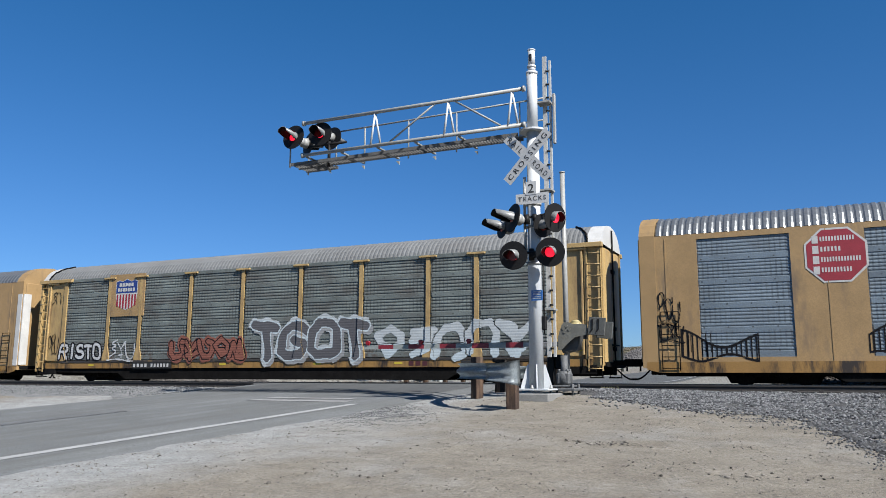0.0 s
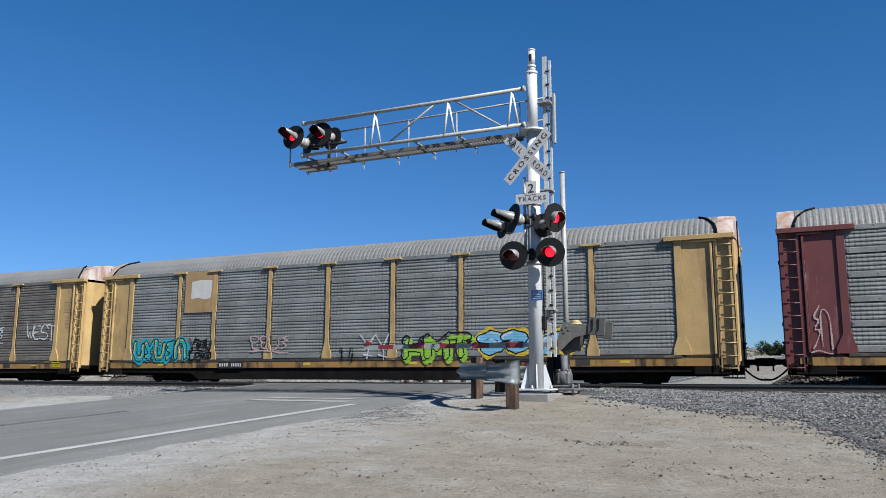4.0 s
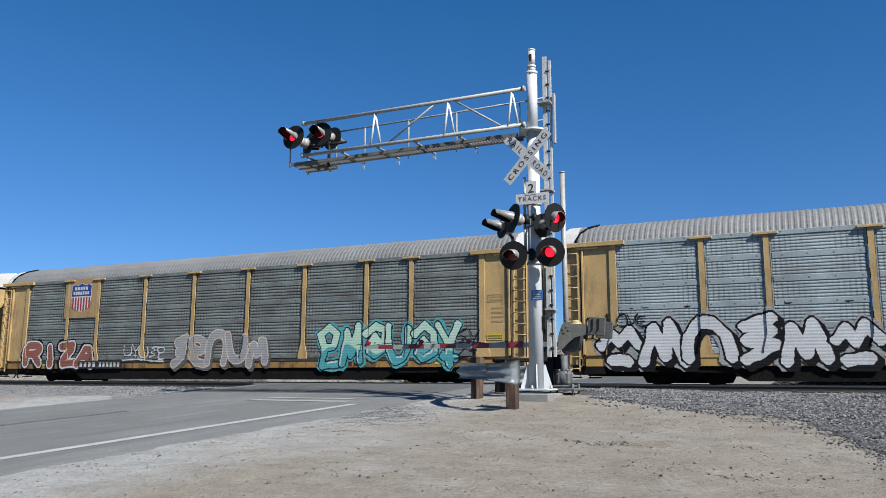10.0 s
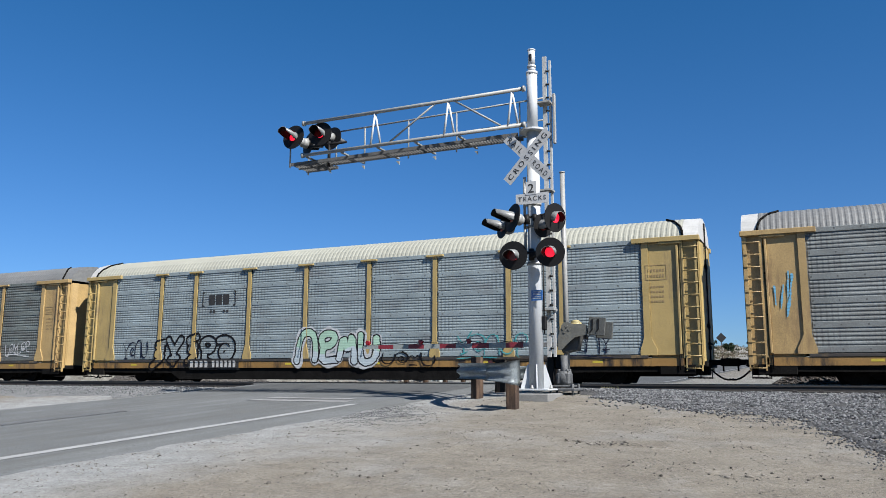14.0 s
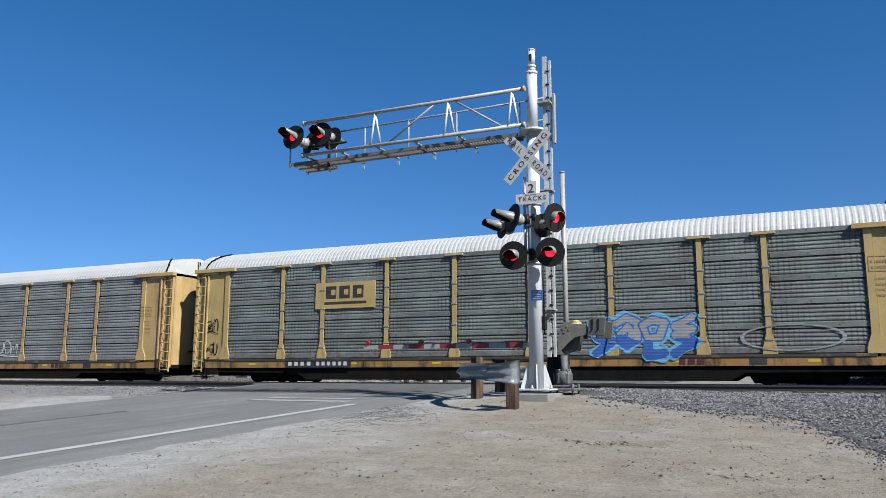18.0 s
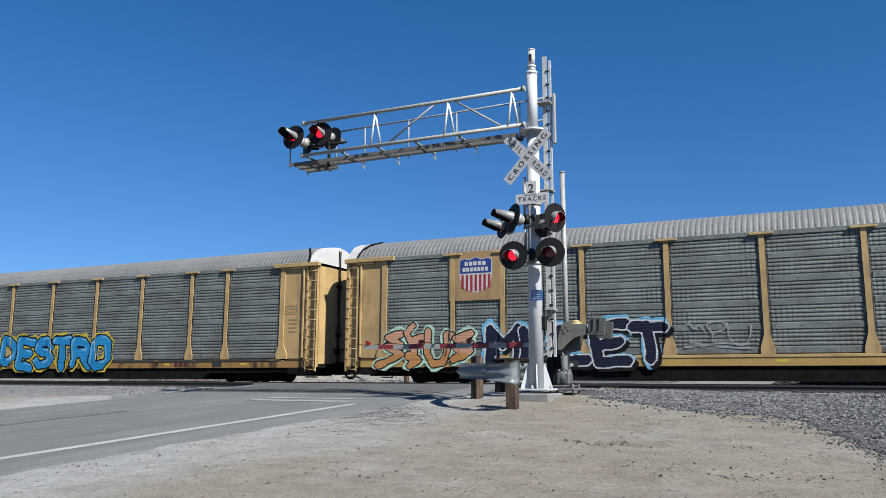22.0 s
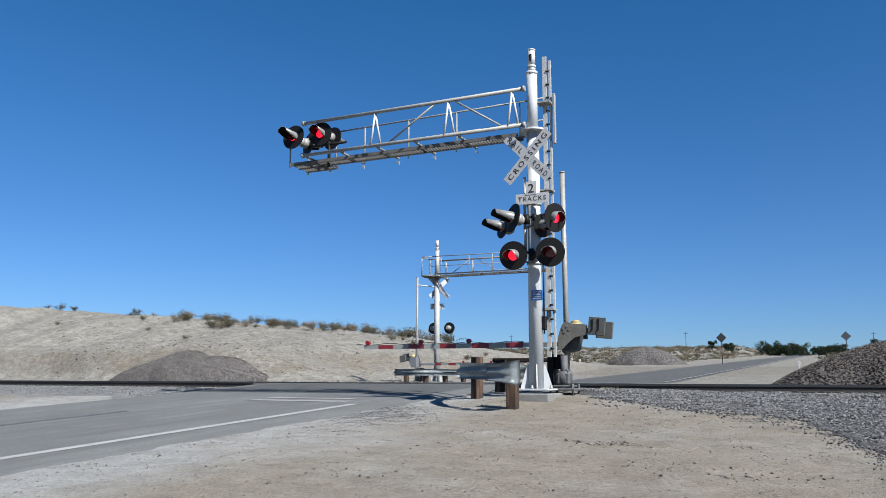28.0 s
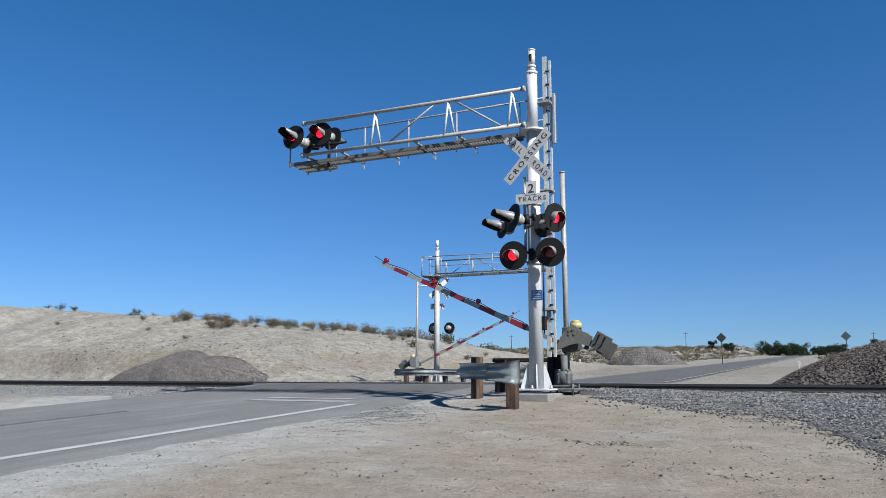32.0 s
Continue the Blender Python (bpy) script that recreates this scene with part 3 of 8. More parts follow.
# ---- train: enclosed car carriers ----
def paint(name, col, dirt=(0.16, 0.12, 0.09), at=(0.56, 0.78), var=0.12):
    return surface(name, col, 0.55, var=var, scale=1.1, fine=30, bump=0.05, dirt=dirt, dirt_at=at, dirt_scale=(1.5, 1.5, 0.35))


YELLOW = paint("faded_yellow_paint", (0.61, 0.42, 0.175), (0.19, 0.11, 0.06), (0.53, 0.76), 0.16)
PALE_YELLOW = paint("bright_yellow_paint", (0.60, 0.44, 0.17))
TAN = paint("tan_paint", (0.50, 0.325, 0.145))
RED = paint("oxide_red_paint", (0.17, 0.035, 0.035), (0.3, 0.2, 0.2), (0.6, 0.8))
WHITE = paint("white_paint", (0.78, 0.78, 0.76), (0.35, 0.28, 0.22), (0.62, 0.85))
RUSTY_WHITE = paint("rust_stained_white", (0.78, 0.72, 0.67), (0.33, 0.16, 0.09), (0.42, 0.66))
SILL_OLD = paint("grimy_yellow_sill", (0.42, 0.235, 0.065), (0.03, 0.02, 0.013), (0.49, 0.62))
SILL_CLEAN = paint("yellow_sill", (0.56, 0.36, 0.10), (0.13, 0.1, 0.08), (0.58, 0.75))
SILL_BROWN = paint("brown_yellow_sill", (0.40, 0.235, 0.07), (0.10, 0.06, 0.035), (0.5, 0.68))
SILL_BLACK = paint("sooty_sill_and_deck_shade", (0.06, 0.052, 0.045), (0.35, 0.23, 0.09), (0.56, 0.7))
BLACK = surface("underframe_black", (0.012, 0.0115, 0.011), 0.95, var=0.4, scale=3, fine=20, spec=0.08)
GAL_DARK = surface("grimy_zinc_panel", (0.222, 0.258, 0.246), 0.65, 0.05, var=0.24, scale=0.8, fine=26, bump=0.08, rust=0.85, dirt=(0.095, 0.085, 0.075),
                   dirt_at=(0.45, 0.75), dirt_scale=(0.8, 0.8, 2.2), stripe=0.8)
GAL_BROWN = surface("brown_stained_panel", (0.205, 0.200, 0.185), 0.7, 0.05, var=0.26, scale=0.8, fine=26, bump=0.08, rust=0.6, dirt=(0.085, 0.068, 0.058),
                    dirt_at=(0.42, 0.7), dirt_scale=(0.8, 0.8, 1.2), stripe=0.8)
GAL_MID = surface("weathered_zinc_panel", (0.275, 0.300, 0.298), 0.6, 0.05, var=0.22, scale=0.8, fine=26, bump=0.08, rust=0.3, dirt=(0.14, 0.138, 0.132),
                  dirt_at=(0.48, 0.78), dirt_scale=(0.8, 0.8, 2.2), stripe=0.6)
GAL_LIGHT = surface("bright_zinc_panel", (0.39, 0.465, 0.485), 0.55, 0.05, var=0.18, scale=0.8, fine=26, bump=0.08, dirt=(0.2, 0.21, 0.215),
                    dirt_at=(0.5, 0.8), dirt_scale=(0.8, 0.8, 2.2), stripe=0.6)
GAL_BLUE = surface("blue_grey_zinc_panel", (0.30, 0.37, 0.425), 0.45, 0.35, var=0.18, scale=0.8, fine=26, bump=0.08, dirt=(0.18, 0.2, 0.22),
                   dirt_at=(0.5, 0.8), dirt_scale=(0.8, 0.8, 2.2), stripe=0.5)
ROOF_GREY = surface("zinc_roof", (0.258, 0.266, 0.266), 0.65, 0.1, var=0.15, scale=0.6, fine=12, bump=0.05, dirt=(0.2, 0.195, 0.19), dirt_at=(0.5, 0.8))
ROOF_SHINY = surface("bare_zinc_roof", (0.40, 0.42, 0.43), 0.42, 0.7, var=0.12, scale=0.6, fine=12, bump=0.05)
ROOF_WHITE = surface("white_roof", (0.62, 0.64, 0.64), 0.5, 0.0, var=0.06, scale=0.6, fine=12, bump=0.05)
ROOF_CREAM = surface("cream_roof", (0.56, 0.56, 0.47), 0.5, 0.0, var=0.08, scale=0.6, fine=12, bump=0.05)
STEEL = surface("galvanised_steel", (0.5, 0.51, 0.52), 0.45, 0.6, var=0.15, scale=6, fine=40)
MARK_WHITE = surface("white_lettering", (0.75, 0.75, 0.73), 0.7, var=0.08, scale=5)
MARK_BLACK = surface("black_lettering", (0.03, 0.03, 0.03), 0.7, var=0.2, scale=5)
MARK_YELLOW = surface("yellow_label", (0.75, 0.58, 0.05), 0.7, var=0.08, scale=5)

POSTS = (-9.115, -7.17, -4.285, -1.46, 1.46, 4.285, 7.17, 9.115)
END_POST, END_IN, TIP = 11.98, 13.08, 13.68
Z_SILL0, Z_SILL1, Z_PANEL0, Z_PANEL1, Z_EAVE, Z_CROWN = 0.57, 0.82, 0.94, 4.58, 4.74, 5.56
SIDE = -1.49


def ribbed_panel(x0, x1, z0, z1, pitch=0.104, depth=0.016, slot=0.0):
    """A screen panel of horizontal ribs in five courses; the ribs run out into its flat folded edges."""
    pts, course = [], (z1 - z0) / 5
    for k in range(5):
        a = z0 + k * course
        if slot and k:                                 # a deep dark joint under each course
            pts += [(SIDE + 0.12, a - 0.002), (SIDE + 0.12, a + slot), (SIDE - 0.005, a + slot + 0.004)]
        else:
            pts += [(SIDE + depth, a), (SIDE - 0.005, a + 0.02)]
        pts += [(SIDE - 0.005, a + 0.19), (SIDE + depth, a + 0.205)]
        n = int((course - 0.23) / pitch)
        p = (course - 0.225) / n
        for i in range(n):
            b = a + 0.22 + i * p
            pts += [(SIDE + depth, b), (SIDE, b + p * 0.28), (SIDE, b + p * 0.58), (SIDE + depth, b + p * 0.88)]
    pts += [(SIDE + depth, z1), (SIDE + 0.16, z1), (SIDE + 0.16, z0)]
    flat = [(max(y, SIDE + depth), z) for y, z in pts]
    bm = bmesh.new()
    rings = [[bm.verts.new((x, y, z)) for y, z in row] for x, row in
             ((x0, flat), (x0 + 0.045, flat), (x0 + 0.058, pts), (x1 - 0.058, pts), (x1 - 0.045, flat), (x1, flat))]
    m = len(pts)
    for r0, r1 in zip(rings, rings[1:]):
        for i in range(m):
            j = (i + 1) % m
            bm.faces.new((r0[i], r0[j], r1[j], r1[i]))
    bm.faces.new(rings[0][::-1])
    bm.faces.new(rings[-1])
    bmesh.ops.recalc_face_normals(bm, faces=bm.faces[:])
    return bm


edges = (-END_POST,) + POSTS + (END_POST,)
PANELS = [keep(ribbed_panel(a + 0.1, b - 0.1, Z_PANEL0, Z_PANEL1), "screen_panel") for a, b in zip(edges, edges[1:])]

FINE_PANELS = [keep(ribbed_panel(a + 0.1, b - 0.1, Z_PANEL0, Z_PANEL1, 0.092, 0.012), "screen_panel") for a, b in zip(edges, edges[1:])]
SLOT_PANELS = [keep(ribbed_panel(a + 0.1, b - 0.1, Z_PANEL0, Z_PANEL1, slot=0.03), "screen_panel") for a, b in zip(edges, edges[1:])]


def post_mesh():
    bm = bmesh.new()
    w = 0.085
    out = [(-w, 4.62), (w, 4.62), (w, 1.55), (0.21, 1.09), (0.21, 0.92), (-0.21, 0.92), (-0.21, 1.09), (-w, 1.55)]
    extrude_profile(bm, out, "y", SIDE - 0.047, SIDE - 0.008)
    return bm


POST = keep(post_mesh(), "side_post")
bm = bmesh.new()
box(bm, -0.36, 0.36, SIDE - 0.10, SIDE + 0.02, 4.625, 4.70, 0.01)
POST_CAP = keep(bm, "post_cap")
bm = bmesh.new()
box(bm, -0.115, 0.115, SIDE - 0.062, SIDE - 0.01, -0.03, 0.03, 0.012)
POST_CLAMPS = keep(bm, "post_clamp")

bm = bmesh.new()
box(bm, -END_POST, END_POST, SIDE - 0.02, SIDE + 0.14, Z_PANEL1 + 0.004, Z_EAVE, 0.01)
EAVE = keep(bm, "eave_rail")
bm = bmesh.new()
extrude_profile(bm, [(-13.3, Z_SILL0 + 0.05), (-12.9, Z_SILL0), (12.9, Z_SILL0), (13.3, Z_SILL0 + 0.05), (13.3, Z_SILL1), (-13.3, Z_SILL1)], "y", SIDE - 0.03, SIDE + 0.06)
SILL = keep(bm, "side_sill")
bm = bmesh.new()
box(bm, -END_POST, END_POST, SIDE - 0.05, SIDE + 0.06, Z_SILL1 + 0.004, Z_PANEL0 - 0.02, 0.01)
CHORD = keep(bm, "deck_edge")


def end_side(bm_name):
    """The yellow end bay of one side, at the car's +x end."""
    bm = bmesh.new()
    if bm_name == "end_post":
        w = 0.11
        out = [(END_POST - w, 4.6), (END_POST + w, 4.6), (END_POST + w, 1.5), (END_POST + 0.3, 1.09), (END_POST + 0.3, 0.92), (END_POST - 0.24, 0.92),
               (END_POST - 0.24, 1.09), (END_POST - w, 1.5)]
        extrude_profile(bm, out, "y", SIDE - 0.047, SIDE + 0.05)
    elif bm_name == "end_panel":
        box(bm, END_POST + 0.11, END_IN - 0.1, SIDE, SIDE + 0.06, 0.92, 4.6, 0.01)
        box(bm, END_IN - 0.1, END_IN - 0.03, SIDE - 0.07, SIDE + 0.06, 0.95, 4.5, 0.01)
        box(bm, END_POST + 0.1, TIP - 0.12, SIDE + 0.125, SIDE + 0.16, 0.6, 4.6)
    elif bm_name == "corner_panel":
        extrude_profile(bm, [(END_IN + 0.02, SIDE - 0.03), (END_IN + 0.08, SIDE - 0.03), (END_IN + 0.12, SIDE + 0.07), (TIP - 0.1, SIDE + 0.07),
                             (TIP - 0.1, SIDE + 0.12), (END_IN + 0.02, SIDE + 0.12)], "z", 0.55, 4.6)
    elif bm_name == "eave_plate":
        box(bm, END_POST - 0.42, TIP + 0.06, SIDE - 0.13, SIDE + 0.1, 4.60, 4.76, 0.012)
        box(bm, END_POST + 0.45, END_IN + 0.1, SIDE - 0.10, SIDE - 0.02, 4.52, 4.6, 0.02)
    elif bm_name == "ladder":
        for x in (END_IN + 0.1, TIP - 0.03):
            box(bm, x - 0.02, x + 0.02, SIDE - 0.05, SIDE + 0.02, 0.42, 4.6)
        for i in range(11):
            z = 0.5 + i * 0.39
            tube(bm, (END_IN + 0.1, SIDE - 0.06, z), (TIP - 0.03, SIDE - 0.06, z), 0.014, seg=6)
    elif bm_name == "buffer_sill":
        box(bm, END_POST + 0.35, TIP - 0.25, SIDE - 0.02, SIDE + 0.1, 0.3, 0.62, 0.02)
        box(bm, TIP - 0.5, TIP - 0.06, SIDE + 0.0, SIDE + 0.25, 0.18, 0.23)
        tube(bm, (TIP - 0.48, SIDE + 0.05, 0.2), (TIP - 0.48, SIDE + 0.05, 0.62), 0.014, seg=6)
        tube(bm, (TIP - 0.08, SIDE + 0.05, 0.2), (TIP - 0.08, SIDE + 0.05, 0.62), 0.014, seg=6)
        tube(bm, (TIP - 0.7, SIDE - 0.06, 0.95), (TIP - 0.7, SIDE - 0.06, 0.45), 0.02, seg=6)
    return bm


END_PARTS = {k: keep(end_side(k), k) for k in ("end_post", "end_panel", "corner_panel", "eave_plate", "ladder", "buffer_sill")}


def roof_curve(full=False, crown=Z_CROWN, eave=Z_EAVE, half=1.47):
    q = (crown - eave) / 1.06
    a = [(half, eave), (half - 0.06, eave + 0.18 * q), (half - 0.24, eave + 0.50 * q), (half - 0.52, eave + 0.78 * q), (half - 0.92, crown - 0.09 * q), (0.0, crown)]
    return [(-y, z) for y, z in a] + [(y, z) for y, z in a[-2::-1]]


def roof_mesh(x0, x1, pitch=0.175, rib=0.012, crown=Z_CROWN, eave=Z_EAVE, half=1.47):
    """An arched roof of cross-wise corrugated sheet."""
    bm = bmesh.new()
    prof = roof_curve(crown=crown, eave=eave, half=half)
    n = int((x1 - x0) / pitch)
    p = (x1 - x0) / n
    xs = []
    for i in range(n):
        xs += [(x0 + i * p, 0.0), (x0 + (i + 0.2) * p, rib), (x0 + (i + 0.6) * p, rib), (x0 + (i + 0.82) * p, 0.0)]
    xs.append((x1, 0.0))
    rows = []
    for x, h in xs:
        row = []
        for y, z in prof:
            d = Vector((y, z - 4.2)).normalized() * h
            row.append(bm.verts.new((x, y + d.x, z + d.y)))
        rows.append(row)
    for a, b in zip(rows, rows[1:]):
        for i in range(len(prof) - 1):
            bm.faces.new((a[i], b[i], b[i + 1], a[i + 1]))
    bmesh.ops.recalc_face_normals(bm, faces=bm.faces[:])
    return bm


ROOF = keep(roof_mesh(-13.2, 13.2), "roof")


def roof_end():
    """The plain hood closing the roof above the end doors."""
    bm = bmesh.new()
    prof = roof_curve()
    a = [bm.verts.new((13.2, y, z + 0.005)) for y, z in prof]
    b = [bm.verts.new((TIP + 0.02, y * 0.985, z - 0.01)) for y, z in prof]
    for i in range(len(prof) - 1):
        bm.faces.new((a[i], b[i], b[i + 1], a[i + 1]))
    bm.faces.new(b)
    bmesh.ops.recalc_face_normals(bm, faces=bm.faces[:])
    return bm


ROOF_END = keep(roof_end(), "roof_hood")
bm = bmesh.new()
s = -1
path_tube(bm, [(13.22, s * 1.50, 4.79), (13.2, s * 1.43, 4.93), (13.12, s * 1.26, 5.15), (12.9, s * 0.98, 5.37), (12.6, s * 0.58, 5.52)], 0.035, 6)
GASKET = keep(bm, "roof_gasket")


def door_mesh(s):
    bm = bmesh.new()
    extrude_profile(bm, [(s * 0.015, TIP - 0.02), (s * 0.5, TIP + 0.05), (s * 1.0, TIP + 0.03), (s * 1.33, TIP - 0.08), (s * 1.33, TIP - 0.2), (s * 0.015, TIP - 0.2)], "z", 0.72, 4.62)
    for v in bm.verts:
        v.co.x, v.co.y = v.co.y, v.co.x
    bmesh.ops.recalc_face_normals(bm, faces=bm.faces[:])
    return bm


DOOR = [keep(door_mesh(s), "end_door") for s in (-1, 1)]
bm = bmesh.new()
tube(bm, (TIP + 0.05, 0.05, 0.75), (TIP + 0.05, 0.05, 5.4), 0.022, seg=6)
tube(bm, (TIP + 0.05, -0.06, 0.75), (TIP + 0.05, -0.06, 5.4), 0.018, seg=6)
for z in (1.2, 1.9, 3.9):
    box(bm, TIP + 0.0, TIP + 0.09, -0.16, 0.16, z - 0.07, z + 0.07, 0.02)
box(bm, TIP + 0.0, TIP + 0.12, -0.45, 0.45, 1.3, 1.34)
LOCK_RODS = keep(bm, "lock_rod")
bm = bmesh.new()
extrude_profile(bm, [(TIP - 0.22, 1.31), (TIP + 0.02, 1.31), (TIP + 0.02, 1.41), (TIP - 0.02, 1.41), (TIP - 0.02, 1.54), (TIP - 0.12, 1.54), (TIP - 0.12, 1.41), (TIP - 0.22, 1.41)], "z", 0.6, 4.6)
CORNER_POSTS = keep(bm, "corner_post")

bm = bmesh.new()
box(bm, TIP - 0.5, TIP + 0.1, -1.4, 1.4, 0.55, 0.72, 0.02)
box(bm, TIP - 0.6, TIP + 0.02, -0.35, 0.35, 0.3, 0.6, 0.03)
END_SILL = keep(bm, "end_sill")
bm = bmesh.new()
box(bm, TIP - 0.3, TIP + 0.46, -0.09, 0.09, 0.62, 0.8, 0.03)
box(bm, TIP + 0.36, TIP + 0.72, -0.15, 0.13, 0.58, 0.84, 0.04)
tube(bm, (TIP + 0.44, 0, 0.42), (TIP + 0.44, 0, 0.64), 0.03)
COUPLER = keep(bm, "coupler")
bm = bmesh.new()
for s in (0.5,):
    pts = [(TIP + 0.0 + 0.72 * t, s * (1 - t * 0.75), 0.48 - 0.34 * math.sin(math.pi * min(1, t * 0.62 + 0.0))) for t in [i / 7 for i in range(8)]]
    path_tube(bm, pts, 0.03, 6)
HOSE = keep(bm, "air_hose")
bm = bmesh.new()
box(bm, -13.2, 13.2, -0.4, 0.4, 0.25, 0.7)
for i in range(12):
    x = -12.1 + i * 2.2
    box(bm, x - 0.06, x + 0.06, -1.42, 1.42, 0.42, 0.7)
box(bm, -13.25, 13.25, -1.42, 1.42, 0.7, 0.76)
for a in (-7.6, 5.4):
    tube(bm, (a, -0.8, 0.4), (a + 1.6, -0.8, 0.4), 0.17)
tube(bm, (-9, -1.2, 0.33), (9, -1.2, 0.33), 0.03, seg=6)
# closed black side sheets darken the space under the sills
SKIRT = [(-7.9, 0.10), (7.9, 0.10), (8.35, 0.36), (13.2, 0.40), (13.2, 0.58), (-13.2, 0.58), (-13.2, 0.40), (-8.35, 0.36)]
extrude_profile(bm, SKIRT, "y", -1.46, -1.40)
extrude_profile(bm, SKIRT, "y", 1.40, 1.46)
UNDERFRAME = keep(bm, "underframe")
INNER_DECK = bmesh.new()
for z in (2.15, 3.45):
    box(INNER_DECK, -13.1, 13.1, -1.38, 1.38, z - 0.04, z)
INNER_DECK = keep(INNER_DECK, "inner_deck")


def wheel_mesh():
    bm = bmesh.new()
    prof = [(0.0, -0.06), (0.10, -0.07), (0.12, -0.02), (0.31, 0.0), (0.36, -0.06), (0.385, -0.06), (0.38, 0.045), (0.41, 0.05), (0.41, 0.075), (0.33, 0.075), (0.12, 0.05), (0.0, 0.06)]
    k = 22
    rings = [[bm.verts.new((r * math.cos(2 * math.pi * i / k), y, r * math.sin(2 * math.pi * i / k))) for i in range(k)] for r, y in prof[1:-1]]
    for a, b in zip(rings, rings[1:]):
        for i in range(k):
            bm.faces.new((a[i], a[(i + 1) % k], b[(i + 1) % k], b[i]))
    bm.faces.new(rings[0])
    bm.faces.new(rings[-1])
    bmesh.ops.recalc_face_normals(bm, faces=bm.faces[:])
    return bm


WHEEL = keep(wheel_mesh(), "wheel")
bm = bmesh.new()
tube(bm, (0, -0.98, 0), (0, 0.98, 0), 0.075)
AXLE = keep(bm, "axle")
bm = bmesh.new()
out = [(-1.18, 0.30), (-1.18, 0.54), (-0.75, 0.56), (-0.42, 0.66), (0.42, 0.66), (0.75, 0.56), (1.18, 0.54), (1.18, 0.30), (0.62, 0.36), (0.36, 0.16), (-0.36, 0.16), (-0.62, 0.36)]
extrude_profile(bm, out, "y", -0.06, 0.06)
for x in (-0.12, 0.0, 0.12):
    tube(bm, (x, -0.08, 0.22), (x, -0.08, 0.44), 0.05, seg=8)
for x in (-0.89, 0.89):
    tube(bm, (x, -0.1, 0.41), (x, 0.0, 0.41), 0.11, seg=12)
SIDE_FRAME = keep(bm, "side_frame")
bm = bmesh.new()
box(bm, -0.2, 0.2, -1.0, 1.0, 0.4, 0.6, 0.03)
# added solid black block makes the truck one dark mass, hiding the wheels' gaps
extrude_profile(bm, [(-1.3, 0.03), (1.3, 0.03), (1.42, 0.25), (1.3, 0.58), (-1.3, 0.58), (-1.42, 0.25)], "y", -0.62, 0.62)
BOLSTER_AND_FILL = keep(bm, "bolster_and_fill")


def trucks(car):
    for s in (-9.85, 9.85):
        t = new("truck")
        t.parent = car
        t.matrix_basis = pose(s, 0, 0)
        for y in (-0.99, 0.99):
            part("side_frame", SIDE_FRAME, BLACK, t, m=pose(0, y, 0))
        part("bolster_and_fill", BOLSTER_AND_FILL, BLACK, t)
        for x in (-0.89, 0.89):
            part("axle", AXLE, BLACK, t, m=pose(x, 0, 0.41))
            for y, rz in ((-0.755, 180), (0.755, 0)):
                part("wheel", WHEEL, BLACK, t, "dark steel wheel", m=pose(x, y, 0.385, 0, 0, rz))


HALF_TURN = pose(0, 0, 0, 0, 0, 180)


def carrier(label, frame_mat, panel_mat, roof_mat, hood_mat, sill_mat, door_mat=None, clamps=False, pale_ends=None):
    """An older car carrier: post-and-screen sides, arched corrugated roof, doors at both ends."""
    car = thing("autorack_car", Matrix.Identity(4), label, "freight car", "cars of the passing train")
    door_mat, end_mat = door_mat or frame_mat, pale_ends or frame_mat
    for side in (Matrix.Identity(4), HALF_TURN):
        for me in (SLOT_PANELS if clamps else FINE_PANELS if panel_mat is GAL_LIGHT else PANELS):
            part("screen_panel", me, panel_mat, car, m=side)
        for x in POSTS:
            p = part("side_post", POST, frame_mat, car, m=side @ pose(x, 0, 0))
            part("post_cap", POST_CAP, frame_mat, p)
            if clamps:
                for z in (1.35, 2.1, 2.85, 3.6):
                    part("post_clamp", POST_CLAMPS, STEEL, p, m=pose(0, 0, z))
        part("eave_rail", EAVE, panel_mat, car, m=side)
        part("side_sill", SILL, sill_mat, car, m=side)
        # over old and brown sills the near-black deck edge imitates a shadow line
        part("deck_edge", CHORD, SILL_BLACK if sill_mat in (SILL_OLD, SILL_BROWN) else frame_mat, car, m=side)
        for k, me in END_PARTS.items():
            mt = BLACK if k == "buffer_sill" else end_mat
            part(k, me, mt, car, m=side)
            mirrored = MIRROR[k]
            part(k, mirrored, mt, car, m=side)
    part("roof", ROOF, roof_mat, car)
    part("inner_deck", INNER_DECK, BLACK, car)
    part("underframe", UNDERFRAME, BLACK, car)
    for side in (Matrix.Identity(4), HALF_TURN):
        part("roof_hood", ROOF_END, hood_mat, car, m=side)
        part("roof_gasket", GASKET, BLACK, car, m=side)
        part("roof_gasket", mirror_y(GASKET), BLACK, car, m=side)
        for me in DOOR:
            part("end_door", me, door_mat, car, m=side)
        part("lock_rod", LOCK_RODS, BLACK, car, m=side)
        part("corner_post", CORNER_POSTS, door_mat, car, m=side)
        part("corner_post", mirror_y(CORNER_POSTS), door_mat, car, m=side)
        part("end_sill", END_SILL, BLACK, car, m=side)
        part("coupler", COUPLER, BLACK, car, m=side)
        part("air_hose", HOSE, BLACK, car, m=side)
    trucks(car)
    return car


MIRRORED = {}


def mirror_y(me):
    if me.name not in MIRRORED:
        bm = bmesh.new()
        bm.from_mesh(me)
        for v in bm.verts:
            v.co.y = -v.co.y
        bmesh.ops.reverse_faces(bm, faces=bm.faces[:])
        MIRRORED[me.name] = keep(bm, me.name)
    return MIRRORED[me.name]


